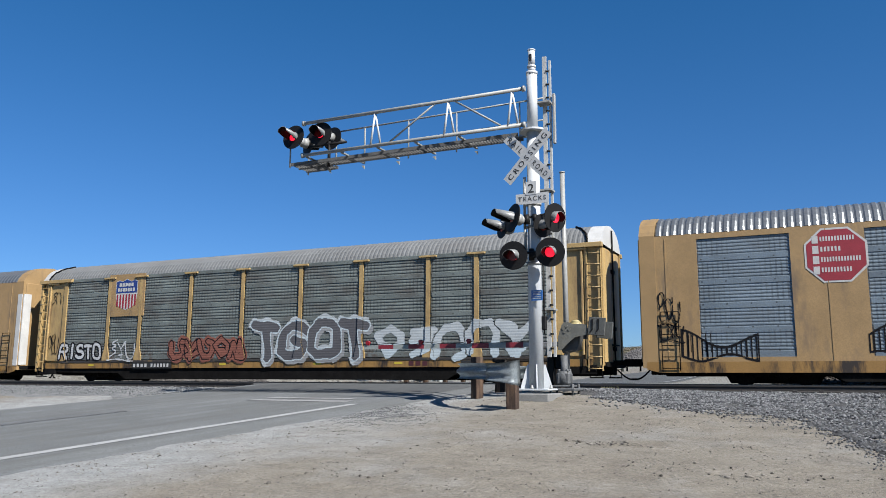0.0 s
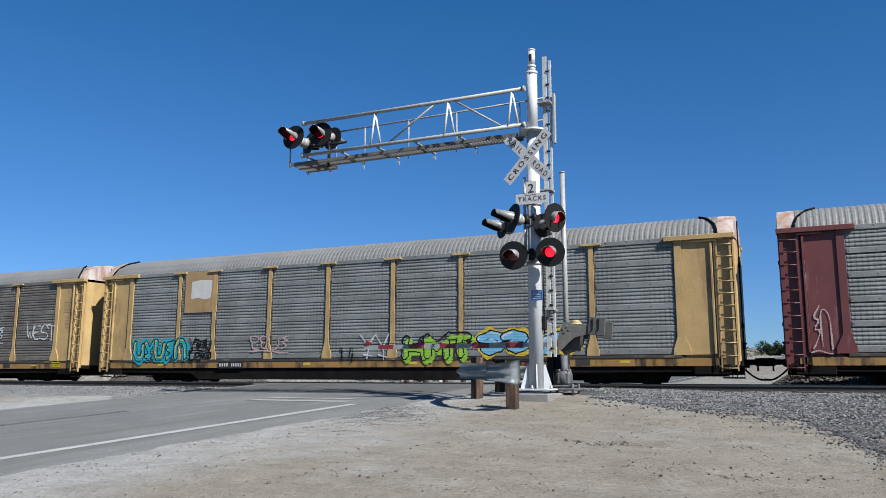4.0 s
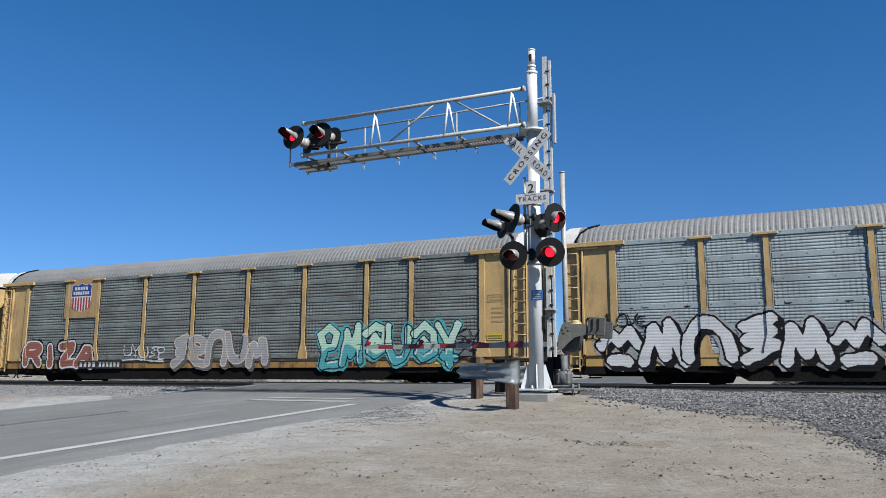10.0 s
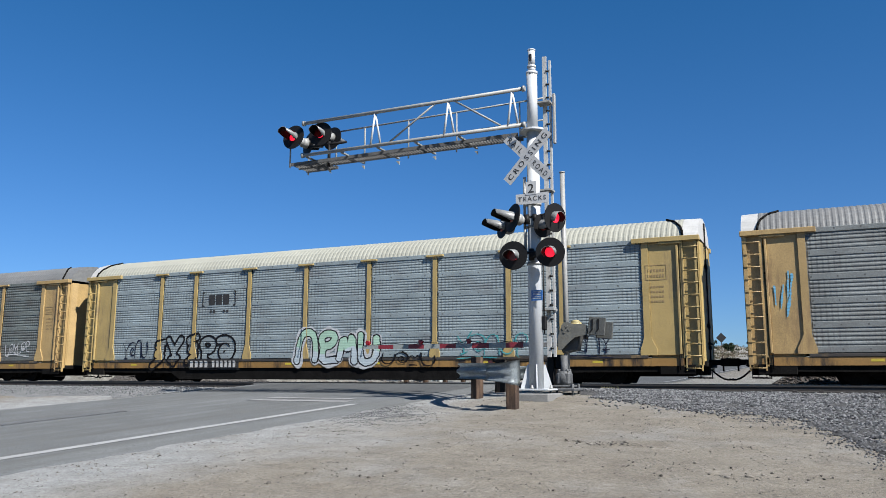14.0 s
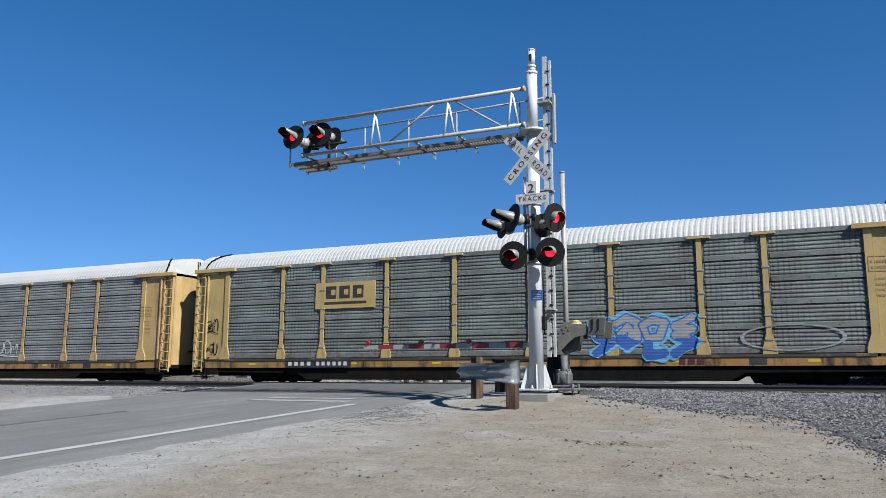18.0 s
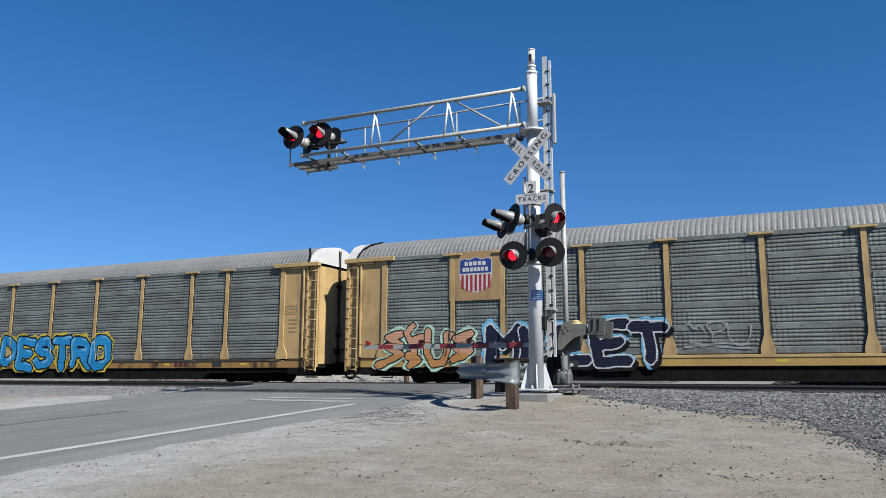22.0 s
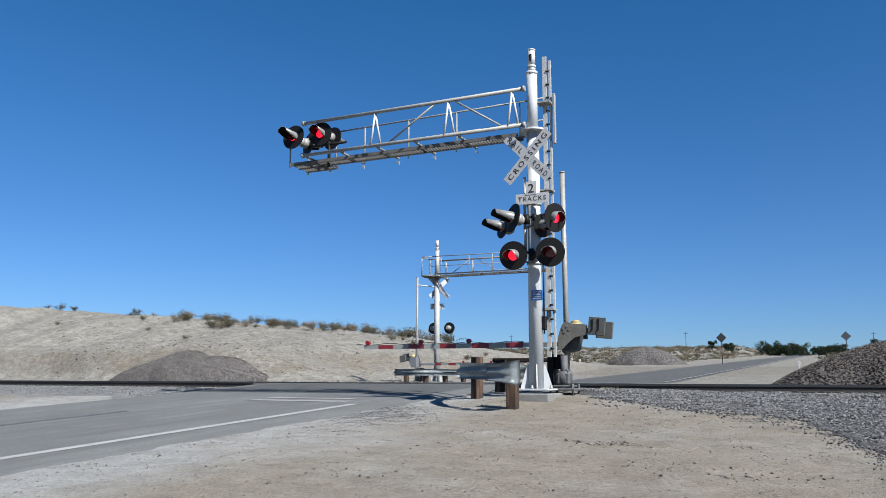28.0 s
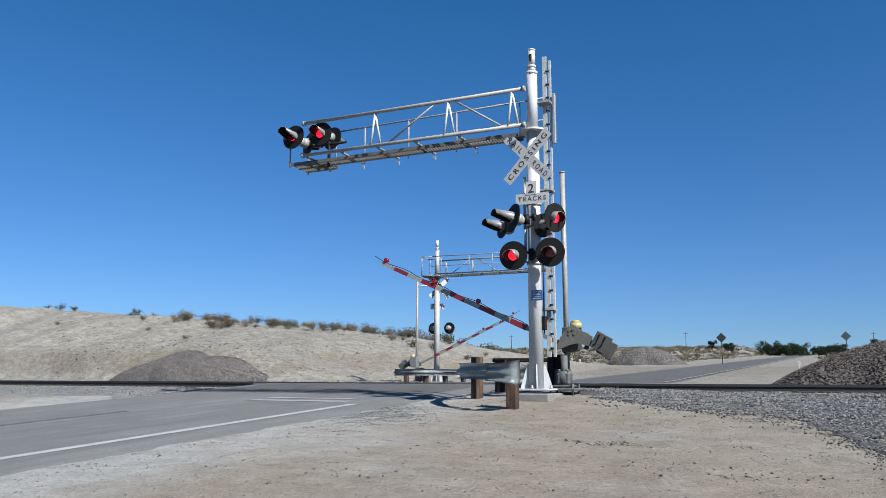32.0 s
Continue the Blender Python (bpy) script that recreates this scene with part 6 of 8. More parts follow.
bracket_mark(TRAIN[15], -9.35, -7.65, 3.10, 4.00, "dark")
number_bars(TRAIN[15], -6.42, -3.99, 0.46, 0.74)
notice(TRAIN[15], 11.88, 12.39, 2.83, 3.63, "lines")
notice(TRAIN[15], 11.87, 12.37, 1.90, 2.12, "yellow")
number_bars(TRAIN[16], -7.12, -4.68, 0.48, 0.75)
notice(TRAIN[16], 12.14, 12.69, 2.70, 3.04, "lines")
shield_board(TRAIN[17], -9.30, -7.09, 2.94, 4.74)
number_bars(TRAIN[17], -7.23, -4.54, 0.50, 0.72)
notice(TRAIN[17], 7.81, 8.38, 0.54, 0.90, "box")
notice(TRAIN[17], 12.24, 12.74, 2.75, 3.06, "lines")
notice(TRAIN[17], 10.99, 11.66, 0.56, 0.78, "yellow")
gold_marks(TRAIN[18], -6.56, -4.80, 2.97, 3.70)
number_bars(TRAIN[18], -6.82, -4.33, 0.37, 0.61)
notice(TRAIN[18], 12.32, 12.87, 2.71, 3.09, "lines")
notice(TRAIN[18], 11.90, 12.34, 0.38, 0.54, "yellow")

T = TRAIN
tag(T[0], 9.6, 12.3, 0.8, 1.9, "1742", "ghost")
piece(T[1], -12.10, -9.45, 0.89, 1.76, "RISTO", "white", "black", fat=0.12, edge=0.07)
tag(T[1], -8.96, -7.37, 0.97, 1.76, "274", "white", 0.03)
piece(T[1], -5.32, -1.26, 0.88, 1.86, "47465", "rust", "black", "rust", "wild", fat=0.12)
tag(T[1], -12.95, -12.25, 1.3, 2.2, "634", "black", 0.018)
tag(T[1], -12.95, -12.3, 3.6, 4.2, "21", "black", 0.018)
piece(T[1], -0.84, 4.72, 0.78, 2.45, "TGOT", "ash", "ice", "silver", "block", drop="ghost")
piece(T[1], 4.92, 11.24, 0.81, 2.25, "62117", "silver", None, None, "wild", second="ice", fat=0.125)
tag(T[1], 12.25, 12.95, 1.2, 1.8, "46", "yellow", 0.03)
piece(T[2], -4.98, 4.60, 0.55, 2.42, "44321", "mint", "black", "white", "wild", second="rose", fat=0.12, edge=0.045)
fence_scrawl(T[2], -12.5, -10.2, 0.7, 1.75)
fence_scrawl(T[2], -7.2, -4.8, 0.72, 1.9)
fence_scrawl(T[2], 5.7, 7.8, 0.72, 1.95)
fence_scrawl(T[2], 9.9, 12.45, 0.75, 2.0)
tag(T[2], -13.2, -12.5, 1.9, 2.9, "364", "black", 0.02)
tag(T[2], -13.15, -12.4, 1.4, 1.95, "474", "black", 0.02)
piece(T[3], -11.88, -9.05, 0.66, 1.85, "634", "ice", "silver", None, "block", drop="ash")
piece(T[3], -8.96, -5.09, 0.58, 1.98, "24145", "white", "black", "silver", "wild", drop="black")
hatch_oval(T[3], 1.73, 4.99, 0.98, 2.75, "ghost", 0.62)
tag(T[3], 9.98, 11.94, 1.86, 2.67, "WEST", "white", 0.03)
tag(T[3], 6.51, 8.3, 1.90, 2.62, "2292", "ice", 0.03)
piece(T[4], -11.62, -8.60, 0.86, 1.80, "47421", "aqua", "black", "aqua", "block", shine="yellow")
tag(T[4], -8.41, -7.2, 1.3, 1.8, "7994", "black", 0.03)
tag(T[4], -8.41, -7.2, 0.86, 1.26, "4359", "black", 0.03)
tag(T[4], -5.21, -3.29, 1.25, 1.90, "3342", "rose", 0.025)
hatch_oval(T[4], -0.82, -0.1, 0.6, 1.6, "black", 0.35)
tag(T[4], 0.1, 1.38, 0.8, 1.8, "77", "white", 0.03)
piece(T[4], 1.92, 4.67, 0.84, 1.82, "HMT", None, "black", None, "block", drop="lime")
piece(T[4], 4.95, 8.7, 0.86, 1.88, "9989", "sky", "black", "yellow", "wild", shine="white")
piece(T[5], -1.46, 4.78, 0.50, 2.30, "2374", "white", "black", None, "wild", second="ash", drop="black", fat=0.10, edge=0.08)
tag(T[5], -12.95, -12.4, 1.0, 2.4, "21", "rose", 0.02)
piece(T[6], 4.65, 6.07, 0.70, 1.82, "26", "white", "blue", edge=0.04)
piece(T[6], 9.93, 12.0, 0.92, 1.86, "738", "white", "blue", edge=0.04)
hatch_oval(T[6], 12.3, 12.95, 1.2, 1.8, "ghost", 0.5)
piece(T[7], -8.95, -1.75, 0.66, 2.45, "PEMER", "mint", "black", "rose", drop="black", shine="ice", fat=0.15, edge=0.065)
piece(T[7], -0.4, 5.55, 0.64, 2.48, "SLAME", "mint", "black", "rose", drop="black", shine="ice", fat=0.15, edge=0.065)
for x0, x1, z, word in ((-10.6, -10.15, 2.0, "LES"), (-10.05, -9.2, 2.0, "AUTRES"), (-10.55, -9.25, 1.7, "376252"), (-10.55, -9.95, 1.4, "DANS"), (-9.85, -9.55, 1.4, "LE"),
                        (-10.5, -9.3, 1.1, "263756")):
    tag(T[7], x0, x1, z, z + 0.2, word, "black", 0.014)
tag(T[7], -12.9, -12.35, 2.4, 3.8, "97", "teal", 0.014)
piece(T[8], -11.88, -7.13, 0.50, 1.86, "RIZA", "rust", "white", "black", edge=0.075)
tag(T[8], -5.37, -2.92, 0.95, 1.60, "47423", "white", 0.03)
piece(T[8], -2.67, 2.60, 0.62, 2.11, "23145", "ghost", "cream", None, "bubble", drop="ash")
piece(T[8], 5.0, 11.2, 0.50, 2.32, "359497", "mint", "navy", "teal", "block", second="teal", shine="white")
tag(T[8], 10.9, 11.9, 0.9, 2.0, "27", "black", 0.02)
tag(T[9], -12.2, -10.9, 1.85, 2.25, "LOVE", "black", 0.022)
piece(T[9], -12.53, -4.17, 0.46, 2.15, "851258", "white", "black", "ghost", "block", drop="black", edge=0.07)
tag(T[9], -12.95, -12.45, 1.5, 2.2, "65", "black", 0.02)
tag(T[9], -4.03, -1.82, 0.75, 1.4, "17495", "black", 0.025)
tag(T[10], 9.63, 11.33, 1.25, 1.85, "497493", "white", 0.022)
piece(T[11], -9.61, -4.96, 0.58, 1.98, "27239", None, "black", None, edge=0.085)
tag(T[11], -11.19, -9.77, 0.95, 1.85, "7914", "navy", 0.022)
piece(T[11], -1.77, 1.95, 0.64, 2.05, "1354", "mint", "black", "white", second="ice")
tag(T[11], 2.1, 4.3, 0.62, 1.1, "4984", "black", 0.025)
tag(T[11], 5.2, 7.9, 0.9, 1.75, "79143", "teal", 0.02)
tag(T[11], 9.07, 10.83, 0.94, 1.75, "2817", "navy", 0.02)
piece(T[12], -9.18, -1.50, 0.48, 2.22, "BERSO", "orange", "black", "pink", "wild", second="cream", shine="white")
hatch_oval(T[12], -13.0, -12.2, 2.0, 3.7, "sky", 0.3)
piece(T[12], 5.6, 8.2, 0.60, 1.5, "4767", "orange", "white", "pink", "wild")
piece(T[12], 8.3, 11.2, 0.82, 1.94, "JEFMS", "lime", "black", None, "block")
piece(T[13], -13.4, -9.86, 0.58, 2.05, "TWO", "ash", "white", None, "wild", drop="black")
piece(T[13], -9.65, -4.46, 0.62, 2.08, "MADER", "black", "white", None, "block", drop="black")
tag(T[13], -4.4, -3.0, 1.0, 1.9, "178", "ghost", 0.025)
tag(T[13], 1.3, 4.0, 1.25, 1.98, "47465", "white", 0.03)
piece(T[14], 3.46, 6.94, 0.86, 2.30, "2932", "ghost", "blue", "sky", "block", second="blue")
hatch_oval(T[14], 8.2, 11.3, 1.0, 1.85, "ghost", -1.0)
tag(T[14], -12.95, -12.4, 1.0, 1.7, "894", "black", 0.02)
tag(T[14], -12.95, -12.4, 2.1, 2.6, "971", "black", 0.018)
piece(T[15], -12.43, -7.20, 0.45, 2.02, "POLKA", "black", "white", "ghost", fat=0.145, edge=0.05)
tag(T[15], -8.9, -7.3, 0.62, 0.8, "POOGBOO", "white", 0.014)
piece(T[15], -7.04, -1.61, 0.52, 2.36, "ZEUS", "aqua", "navy", "yellow", "block", shine="white", fat=0.175)
piece(T[15], -1.34, 3.43, 0.52, 2.30, "WAE", "violet", "navy", "magenta", "wild", shine="blue", fat=0.135)
piece(T[15], 3.60, 11.85, 0.48, 2.40, "BARTA", "white", "black", "orange", "bubble", second="ice", fat=0.165, edge=0.075)
tag(T[15], 11.95, 12.7, 1.2, 1.9, "278", "rust", 0.035)
piece(T[16], -4.87, 2.57, 0.50, 2.20, "DESTRO", "azure", "black", "yellow", "block", shine="sky", fat=0.16, edge=0.07)
tag(T[16], -6.1, -5.1, 0.7, 1.3, "474", "black", 0.025)
tag(T[16], -12.95, -12.35, 1.0, 1.9, "87", "rust", 0.03)
piece(T[17], -12.11, -8.34, 0.52, 1.97, "2742", "peach", "black", "mint", "wild", second="orange")
piece(T[17], -7.77, -1.48, 0.50, 2.07, "MULET", "navy", "white", "sky", "block", drop="black")
tag(T[17], -1.0, 1.0, 1.2, 2.0, "834", "ghost", 0.025)
tag(T[17], 7.3, 8.3, 1.05, 1.65, "622", "white", 0.025)
tag(T[17], 9.5, 11.5, 1.5, 2.0, "263455", "white")
tag(T[17], 9.6, 11.3, 1.05, 1.42, "83391", "white")
tag(T[17], 9.9, 10.9, 2.1, 2.6, "495", "white")
piece(T[18], -12.28, -6.57, 0.42, 2.18, "ANTC", "maroon", "white", None, "wild", shine="rose", edge=0.06, fat=0.13)
piece(T[18], -5.88, -0.45, 0.42, 2.10, "2749", "maroon", "white", None, "wild", shine="rose", edge=0.06, fat=0.12)
piece(T[18], 0.55, 5.5, 0.42, 2.16, "6796", "maroon", "white", None, "block", edge=0.06, fat=0.14, second="rose")
piece(T[18], 7.05, 13.15, 0.40, 2.46, "GSTS", "maroon", "white", "ash", "bubble", edge=0.055, fat=0.135, shine="rose")
tag(T[18], 4.4, 6.6, 1.55, 2.0, "4742", "ash", 0.02)
for k, car in enumerate(T[1:]):                    # reflector strips and company bars along the sill
    if k + 1 in (2, 15):
        continue
    for x in (-10.4, -6.1, -2.3, 1.9, 5.9, 10.2):
        lay(car, "reflector", [rect(x + 0.3 * math.sin(k * 2.1 + x), x + 0.34 + 0.3 * math.sin(k * 2.1 + x), 0.68, 0.76)], MARK_YELLOW, 0.0)
    lay(car, "lettering", bars(6.4, 7.25, 0.62, 0.79, 3, 0.3), MARK_WHITE if k % 6 == 2 else BOARD_BROWN, 0.003)
    lay(car, "label_plate", [rect(8.5, 9.0, 0.6, 0.8)], MARK_BLACK, 0.0)


# ---- crossing signals ----
ALU = surface("silver_paint", (0.78, 0.82, 0.85), 0.5, 0.0, var=0.05, scale=3, fine=30, bump=0.04, dirt=(0.55, 0.56, 0.56), dirt_at=(0.55, 0.8), dirt_scale=(3, 3, 0.8))
GALV = surface("galvanised_tube", (0.47, 0.475, 0.46), 0.6, 0.15, var=0.14, scale=5, fine=40, bump=0.05)
LADDER = surface("dull_ladder_zinc", (0.66, 0.67, 0.66), 0.6, 0.1, var=0.12, scale=5, fine=40, bump=0.05)
GRATE = surface("grating_steel", (0.22, 0.22, 0.215), 0.7, 0.4, var=0.2, scale=8)
SIG_BLACK = surface("signal_black", (0.012, 0.012, 0.013), 0.6, var=0.3, scale=4, fine=30, bump=0.05, spec=0.2)
HOOD_GREY = surface("sun_faded_hood", (0.30, 0.31, 0.31), 0.40, var=0.25, scale=5, bump=0.04)
SIGN_WHITE = surface("sign_white", (0.72, 0.73, 0.73), 0.6, var=0.06, scale=5)
SIGN_BLUE = surface("sign_blue", (0.03, 0.20, 0.62), 0.5, var=0.1, scale=6)
PEDESTAL = surface("dull_grey_casting", (0.16, 0.168, 0.175), 0.7, 0.2, var=0.25, scale=6, fine=30, bump=0.1)
HOUSING = surface("dark_mechanism_case", (0.10, 0.10, 0.095), 0.6, 0.1, var=0.2, scale=5)
OLIVE = surface("grey_green_housing", (0.21, 0.21, 0.185), 0.6, 0.1, var=0.15, scale=5)
DARK_IRON = surface("counterweight_iron", (0.15, 0.155, 0.145), 0.6, 0.3, var=0.2, scale=5)
STRIPE_RED = surface("stripe_red", (0.30, 0.025, 0.04), 0.5, var=0.12, scale=6)
STRIPE_WHITE = surface("stripe_grey_white", (0.40, 0.44, 0.42), 0.55, var=0.1, scale=6)
WOOD = surface("creosoted_post", (0.062, 0.032, 0.018), 0.85, var=0.35, scale=2.5, fine=30, bump=0.4, dirt=(0.22, 0.14, 0.085), dirt_at=(0.52, 0.74), dirt_scale=(6, 6, 0.8))
CONCRETE = surface("pale_concrete", (0.31, 0.31, 0.30), 0.9, var=0.15, scale=3)
LENS_DARK = surface("unlit_red_lens", (0.28, 0.02, 0.02), 0.25, var=0.1, scale=10, bump=0.02)
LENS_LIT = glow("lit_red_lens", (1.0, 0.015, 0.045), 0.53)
ARM_LAMP = surface("red_arm_lamp", (0.38, 0.01, 0.02), 0.3, var=0.1, scale=10)
YELLOWED = surface("yellowed_cover", (0.62, 0.52, 0.25), 0.5, var=0.15, scale=6)


def head_meshes(r, length=0.36):
    """A flasher: round black background, hood over the lens, housing behind. It looks towards -y."""
    disc = bmesh.new()
    tube(disc, (0, 0.0, 0), (0, 0.018, 0), r, seg=32)
    ring = 32
    tube(disc, (0, 0.018, 0), (0, 0.05, 0), 0.14, 0.13, 18)
    can = bmesh.new()
    tube(can, (0, 0.05, 0), (0, 0.2, 0), 0.135, 0.125, 18)
    tube(can, (0, 0.2, 0), (0, 0.27, 0), 0.125, 0.07, 18)
    hood = bmesh.new()
    a0, a1, k, L = radians(-35), radians(215), 18, length
    rows = []
    for rad in (0.132, 0.126):
        row = []
        for i in range(k + 1):
            a = a0 + (a1 - a0) * i / k
            reach = L if math.sin(a) > 0.15 else 0.12 + (L - 0.12) * max(0.0, (math.sin(a) + 0.57) / 0.72)
            row.append((hood.verts.new((rad * math.cos(a), -0.001, rad * math.sin(a))), hood.verts.new((rad * math.cos(a) * 1.05, -reach, rad * math.sin(a) * 1.05 - 0.12 * reach))))
        rows.append(row)
    lining = bmesh.new()
    for bm, row in ((hood, rows[0]), (lining, [[lining.verts.new(v.co) for v in pair] for pair in rows[1]])):
        for p, q in zip(row, row[1:]):
            f = bm.faces.new((p[0], p[1], q[1], q[0]))
            f.smooth = True
    for i in range(k):
        hood.faces.new((rows[0][i][1], rows[1][i][1], rows[1][i + 1][1], rows[0][i + 1][1]))
    for i in (0, k):
        hood.faces.new((rows[0][i][0], rows[0][i][1], rows[1][i][1], rows[1][i][0]))
    bmesh.ops.recalc_face_normals(hood, faces=hood.faces[:])
    lens = bmesh.new()
    c = lens.verts.new((0, -0.035, 0))
    prev = [c]
    for rad, y in ((0.04, -0.033), (0.08, -0.026), (0.108, -0.010)):
        rg = [lens.verts.new((rad * math.cos(2 * math.pi * i / 20), y, rad * math.sin(2 * math.pi * i / 20))) for i in range(20)]
        for i in range(20):
            j = (i + 1) % 20
            f = lens.faces.new((c, rg[i], rg[j]) if prev == [c] else (prev[i], rg[i], rg[j], prev[j]))
            f.smooth = True
        prev = rg
    bmesh.ops.recalc_face_normals(lens, faces=lens.faces[:])
    return keep(disc, "background_disc"), keep(can, "housing"), keep(hood, "hood"), keep(lens, "lens"), keep(lining, "hood_lining")


# added flap over the glowing lens; swinging it imitates the lamp's flashing
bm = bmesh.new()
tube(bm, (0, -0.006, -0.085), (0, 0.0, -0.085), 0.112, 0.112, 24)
FLASH_FLAP = keep(bm, "shutter")
HEAD_BIG, HEAD_SMALL, HEAD_LONG, HEAD_SHORT = head_meshes(0.305), head_meshes(0.255, 0.46), head_meshes(0.315, 0.46), head_meshes(0.305, 0.16)


FLASHERS = []


def head(parent, x, y, z, turn, tilt=0, lit=False, small=False, flash=None, kind=None):
    """turn: degrees about the vertical from facing -y; positive faces it towards +x."""
    disc, can, hood, lens, lining = kind or (HEAD_SMALL if small else HEAD_BIG)
    h = part("signal_head", disc, SIG_BLACK, parent, m=pose(x, y, z, tilt, 0, turn))
    part("housing", can, GALV, h)
    part("hood", hood, HOOD_GREY, h, "sun-bleached grey hood")
    part("hood_lining", lining, SIG_BLACK, h, "matt black inside of the hood")
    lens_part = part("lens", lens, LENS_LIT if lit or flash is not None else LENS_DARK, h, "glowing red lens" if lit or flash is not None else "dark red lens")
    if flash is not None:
        FLASHERS.append((part("shutter", FLASH_FLAP, LENS_DARK, h, "added dark red flap that hides the glowing lens", m=pose(0, -0.045, 0.085)), flash))
    return h


def crossbuck(parent, x, y, z, turn, texts=True):
    """Two crossed white blades with the lettering on both faces of the front one's plane."""
    for ang, text, dy in ((-46, "RAILROAD", 0.012), (46, "CROSSING", 0.0)):
        bm = bmesh.new()
        box(bm, -0.71, 0.71, dy, dy + 0.006, -0.118, 0.118)
        blade = part("crossbuck_blade", bm, SIGN_WHITE, parent, m=pose(x, y, z, 0, 0, turn) @ pose(0, 0, 0, 0, -ang, 0))
        if ang > 0:
            halves = (("CROSSING", 0.0),)
        else:
            halves = (("RAIL", -0.41), ("ROAD", 0.41))
        for w, u in halves:
            part("lettering", words_mesh(w, 0.44 if len(w) == 4 else 1.26, 0.12, 0.008, 0, 1.5), MARK_BLACK, blade, m=pose(u, dy - 0.004, 0))


def cantilever(m, label, near):
    sig = thing("cantilever_signal", m, label, "railroad signal", "signals at the crossing")
    # mast on its flanged foot
    bm = bmesh.new()
    tube(bm, (0, 0, 0.06), (0, 0, 5.66), 0.155, 0.135, 28)
    part("mast", bm, ALU if near else LADDER, sig)
    bm = bmesh.new()
    tube(bm, (0, 0, 5.66), (0, 0, 7.05), 0.118, 0.118, 24)
    tube(bm, (0, 0, 6.98), (0, 0, 7.04), 0.130, 0.130, 24)
    part("mast_top", bm, ALU if near else LADDER, sig)
    bm = bmesh.new()
    tube(bm, (0, 0, 7.05), (0, 0, 7.16), 0.085, 0.085, 16)
    tube(bm, (0, 0, 7.14), (0, 0, 7.19), 0.10, 0.10, 16)
    tube(bm, (0, 0, 7.19), (0, 0, 7.56), 0.082, 0.082, 16)
    tube(bm, (0, 0, 7.54), (0, 0, 7.57), 0.09, 0.09, 16)
    tip = part("mast_cap", bm, ALU, sig)
    bm = bmesh.new()
    box(bm, -0.03, 0.03, -0.09, -0.06, 7.28, 7.45, 0.015)
    part("cap_opening", bm, SIG_BLACK, tip)
    bm = bmesh.new()
    extrude_profile(bm, [(0.30 * math.cos(a), 0.30 * math.sin(a)) for a in [i * math.pi / 12 for i in range(24)]], "z", 5.64, 5.68)
    part("collar", bm, ALU, sig)
    bm = bmesh.new()
    box(bm, -0.36, 0.36, -0.36, 0.36, 0.02, 0.06, 0.01)
    part("base_plate", bm, ALU, sig)
    for a in range(8):
        bm = bmesh.new()
        extrude_profile(bm, [(0.14, 0.06), (0.33, 0.06), (0.33, 0.10), (0.19, 0.56), (0.14, 0.56)], "y", -0.012, 0.012)
        if a % 2 == 0:
            part("gusset", bm, ALU, sig, m=pose(0, 0, 0, 0, 0, a * 45 + 20))
        else:
            bm.free()
            bm = bmesh.new()
            tube(bm, (0.31, 0, 0.0), (0.31, 0, 0.14), 0.022, seg=8)
            tube(bm, (0.31, 0, 0.06), (0.31, 0, 0.09), 0.038, seg=6)
            part("anchor_bolt", bm, GALV, sig, m=pose(0, 0, 0, 0, 0, a * 45 + 45))
    # truss over the road, along -x
    X0, X1, YN, YF, ZT, ZB = -0.1, -5.85, -0.42, 0.58, 6.52, 5.70
    for nm, y, z, rad in (("top_chord", YN, ZT, 0.043), ("bottom_chord", YN, ZB, 0.043), ("bottom_chord", YF - 0.2, ZB, 0.036)):
        bm = bmesh.new()
        tube(bm, (X0, y, z), (X1, y, z), rad, rad, 12)
        for x in (X0 + 0.05, X1 + 0.03):
            tube(bm, (x - 0.03, y, z), (x + 0.03, y, z), rad * 1.5, rad * 1.5, 12)
        part(nm, bm, GALV, sig)
    bm = bmesh.new()
    tube(bm, (0.1, YF, 6.62), (X1 + 0.25, YF, 6.55), 0.022, seg=8)
    part("handrail", bm, GALV, sig)
    bm = bmesh.new()
    tube(bm, (0.1, YF, 6.1), (X1 + 0.25, YF, 6.06), 0.016, seg=8)
    part("midrail", bm, GALV, sig)
    for x in (-0.5, -2.1, -3.4, -4.65, -5.5):
        bm = bmesh.new()
        tube(bm, (x, YF, 5.6), (x, YF, 6.58), 0.02, seg=8)
        part("rail_post", bm, GALV, sig)
    for x in (-0.32, -1.86, -3.78):
        bm = bmesh.new()
        tube(bm, (x, YN, ZT), (x - 0.10, YN - 0.02, ZB), 0.026, seg=8)
        tube(bm, (x, YN, ZT), (x + (0.10 if near else -0.05), YN + 0.12, ZB), 0.026, seg=8)
        part("truss_post", bm, ALU if near else GALV, sig)
    for a, b in (((-3.43, ZB), (-2.16, ZT)), ((-1.75, ZT), (-0.6, ZB + 0.06))):
        bm = bmesh.new()
        tube(bm, (a[0], YN, a[1]), (b[0], YN, b[1]), 0.022, seg=8)
        part("diagonal", bm, GALV, sig)
    # walkway of open grating
    bm = bmesh.new()
    for y in (YN + 0.30, YN + 0.66):
        box(bm, X1 - 0.55, -0.3, y - 0.015, y + 0.015, 5.56, 5.64)
    for i in range(84):
        x = X1 - 0.52 + i * 0.072
        box(bm, x - 0.008, x + 0.008, YN + 0.30, (YF if x < X1 + 0.4 else YN + 0.66) - 0.015, 5.585, 5.615)
    box(bm, X1 - 0.55, X1 + 0.42, YF - 0.015, YF + 0.015, 5.56, 5.64)
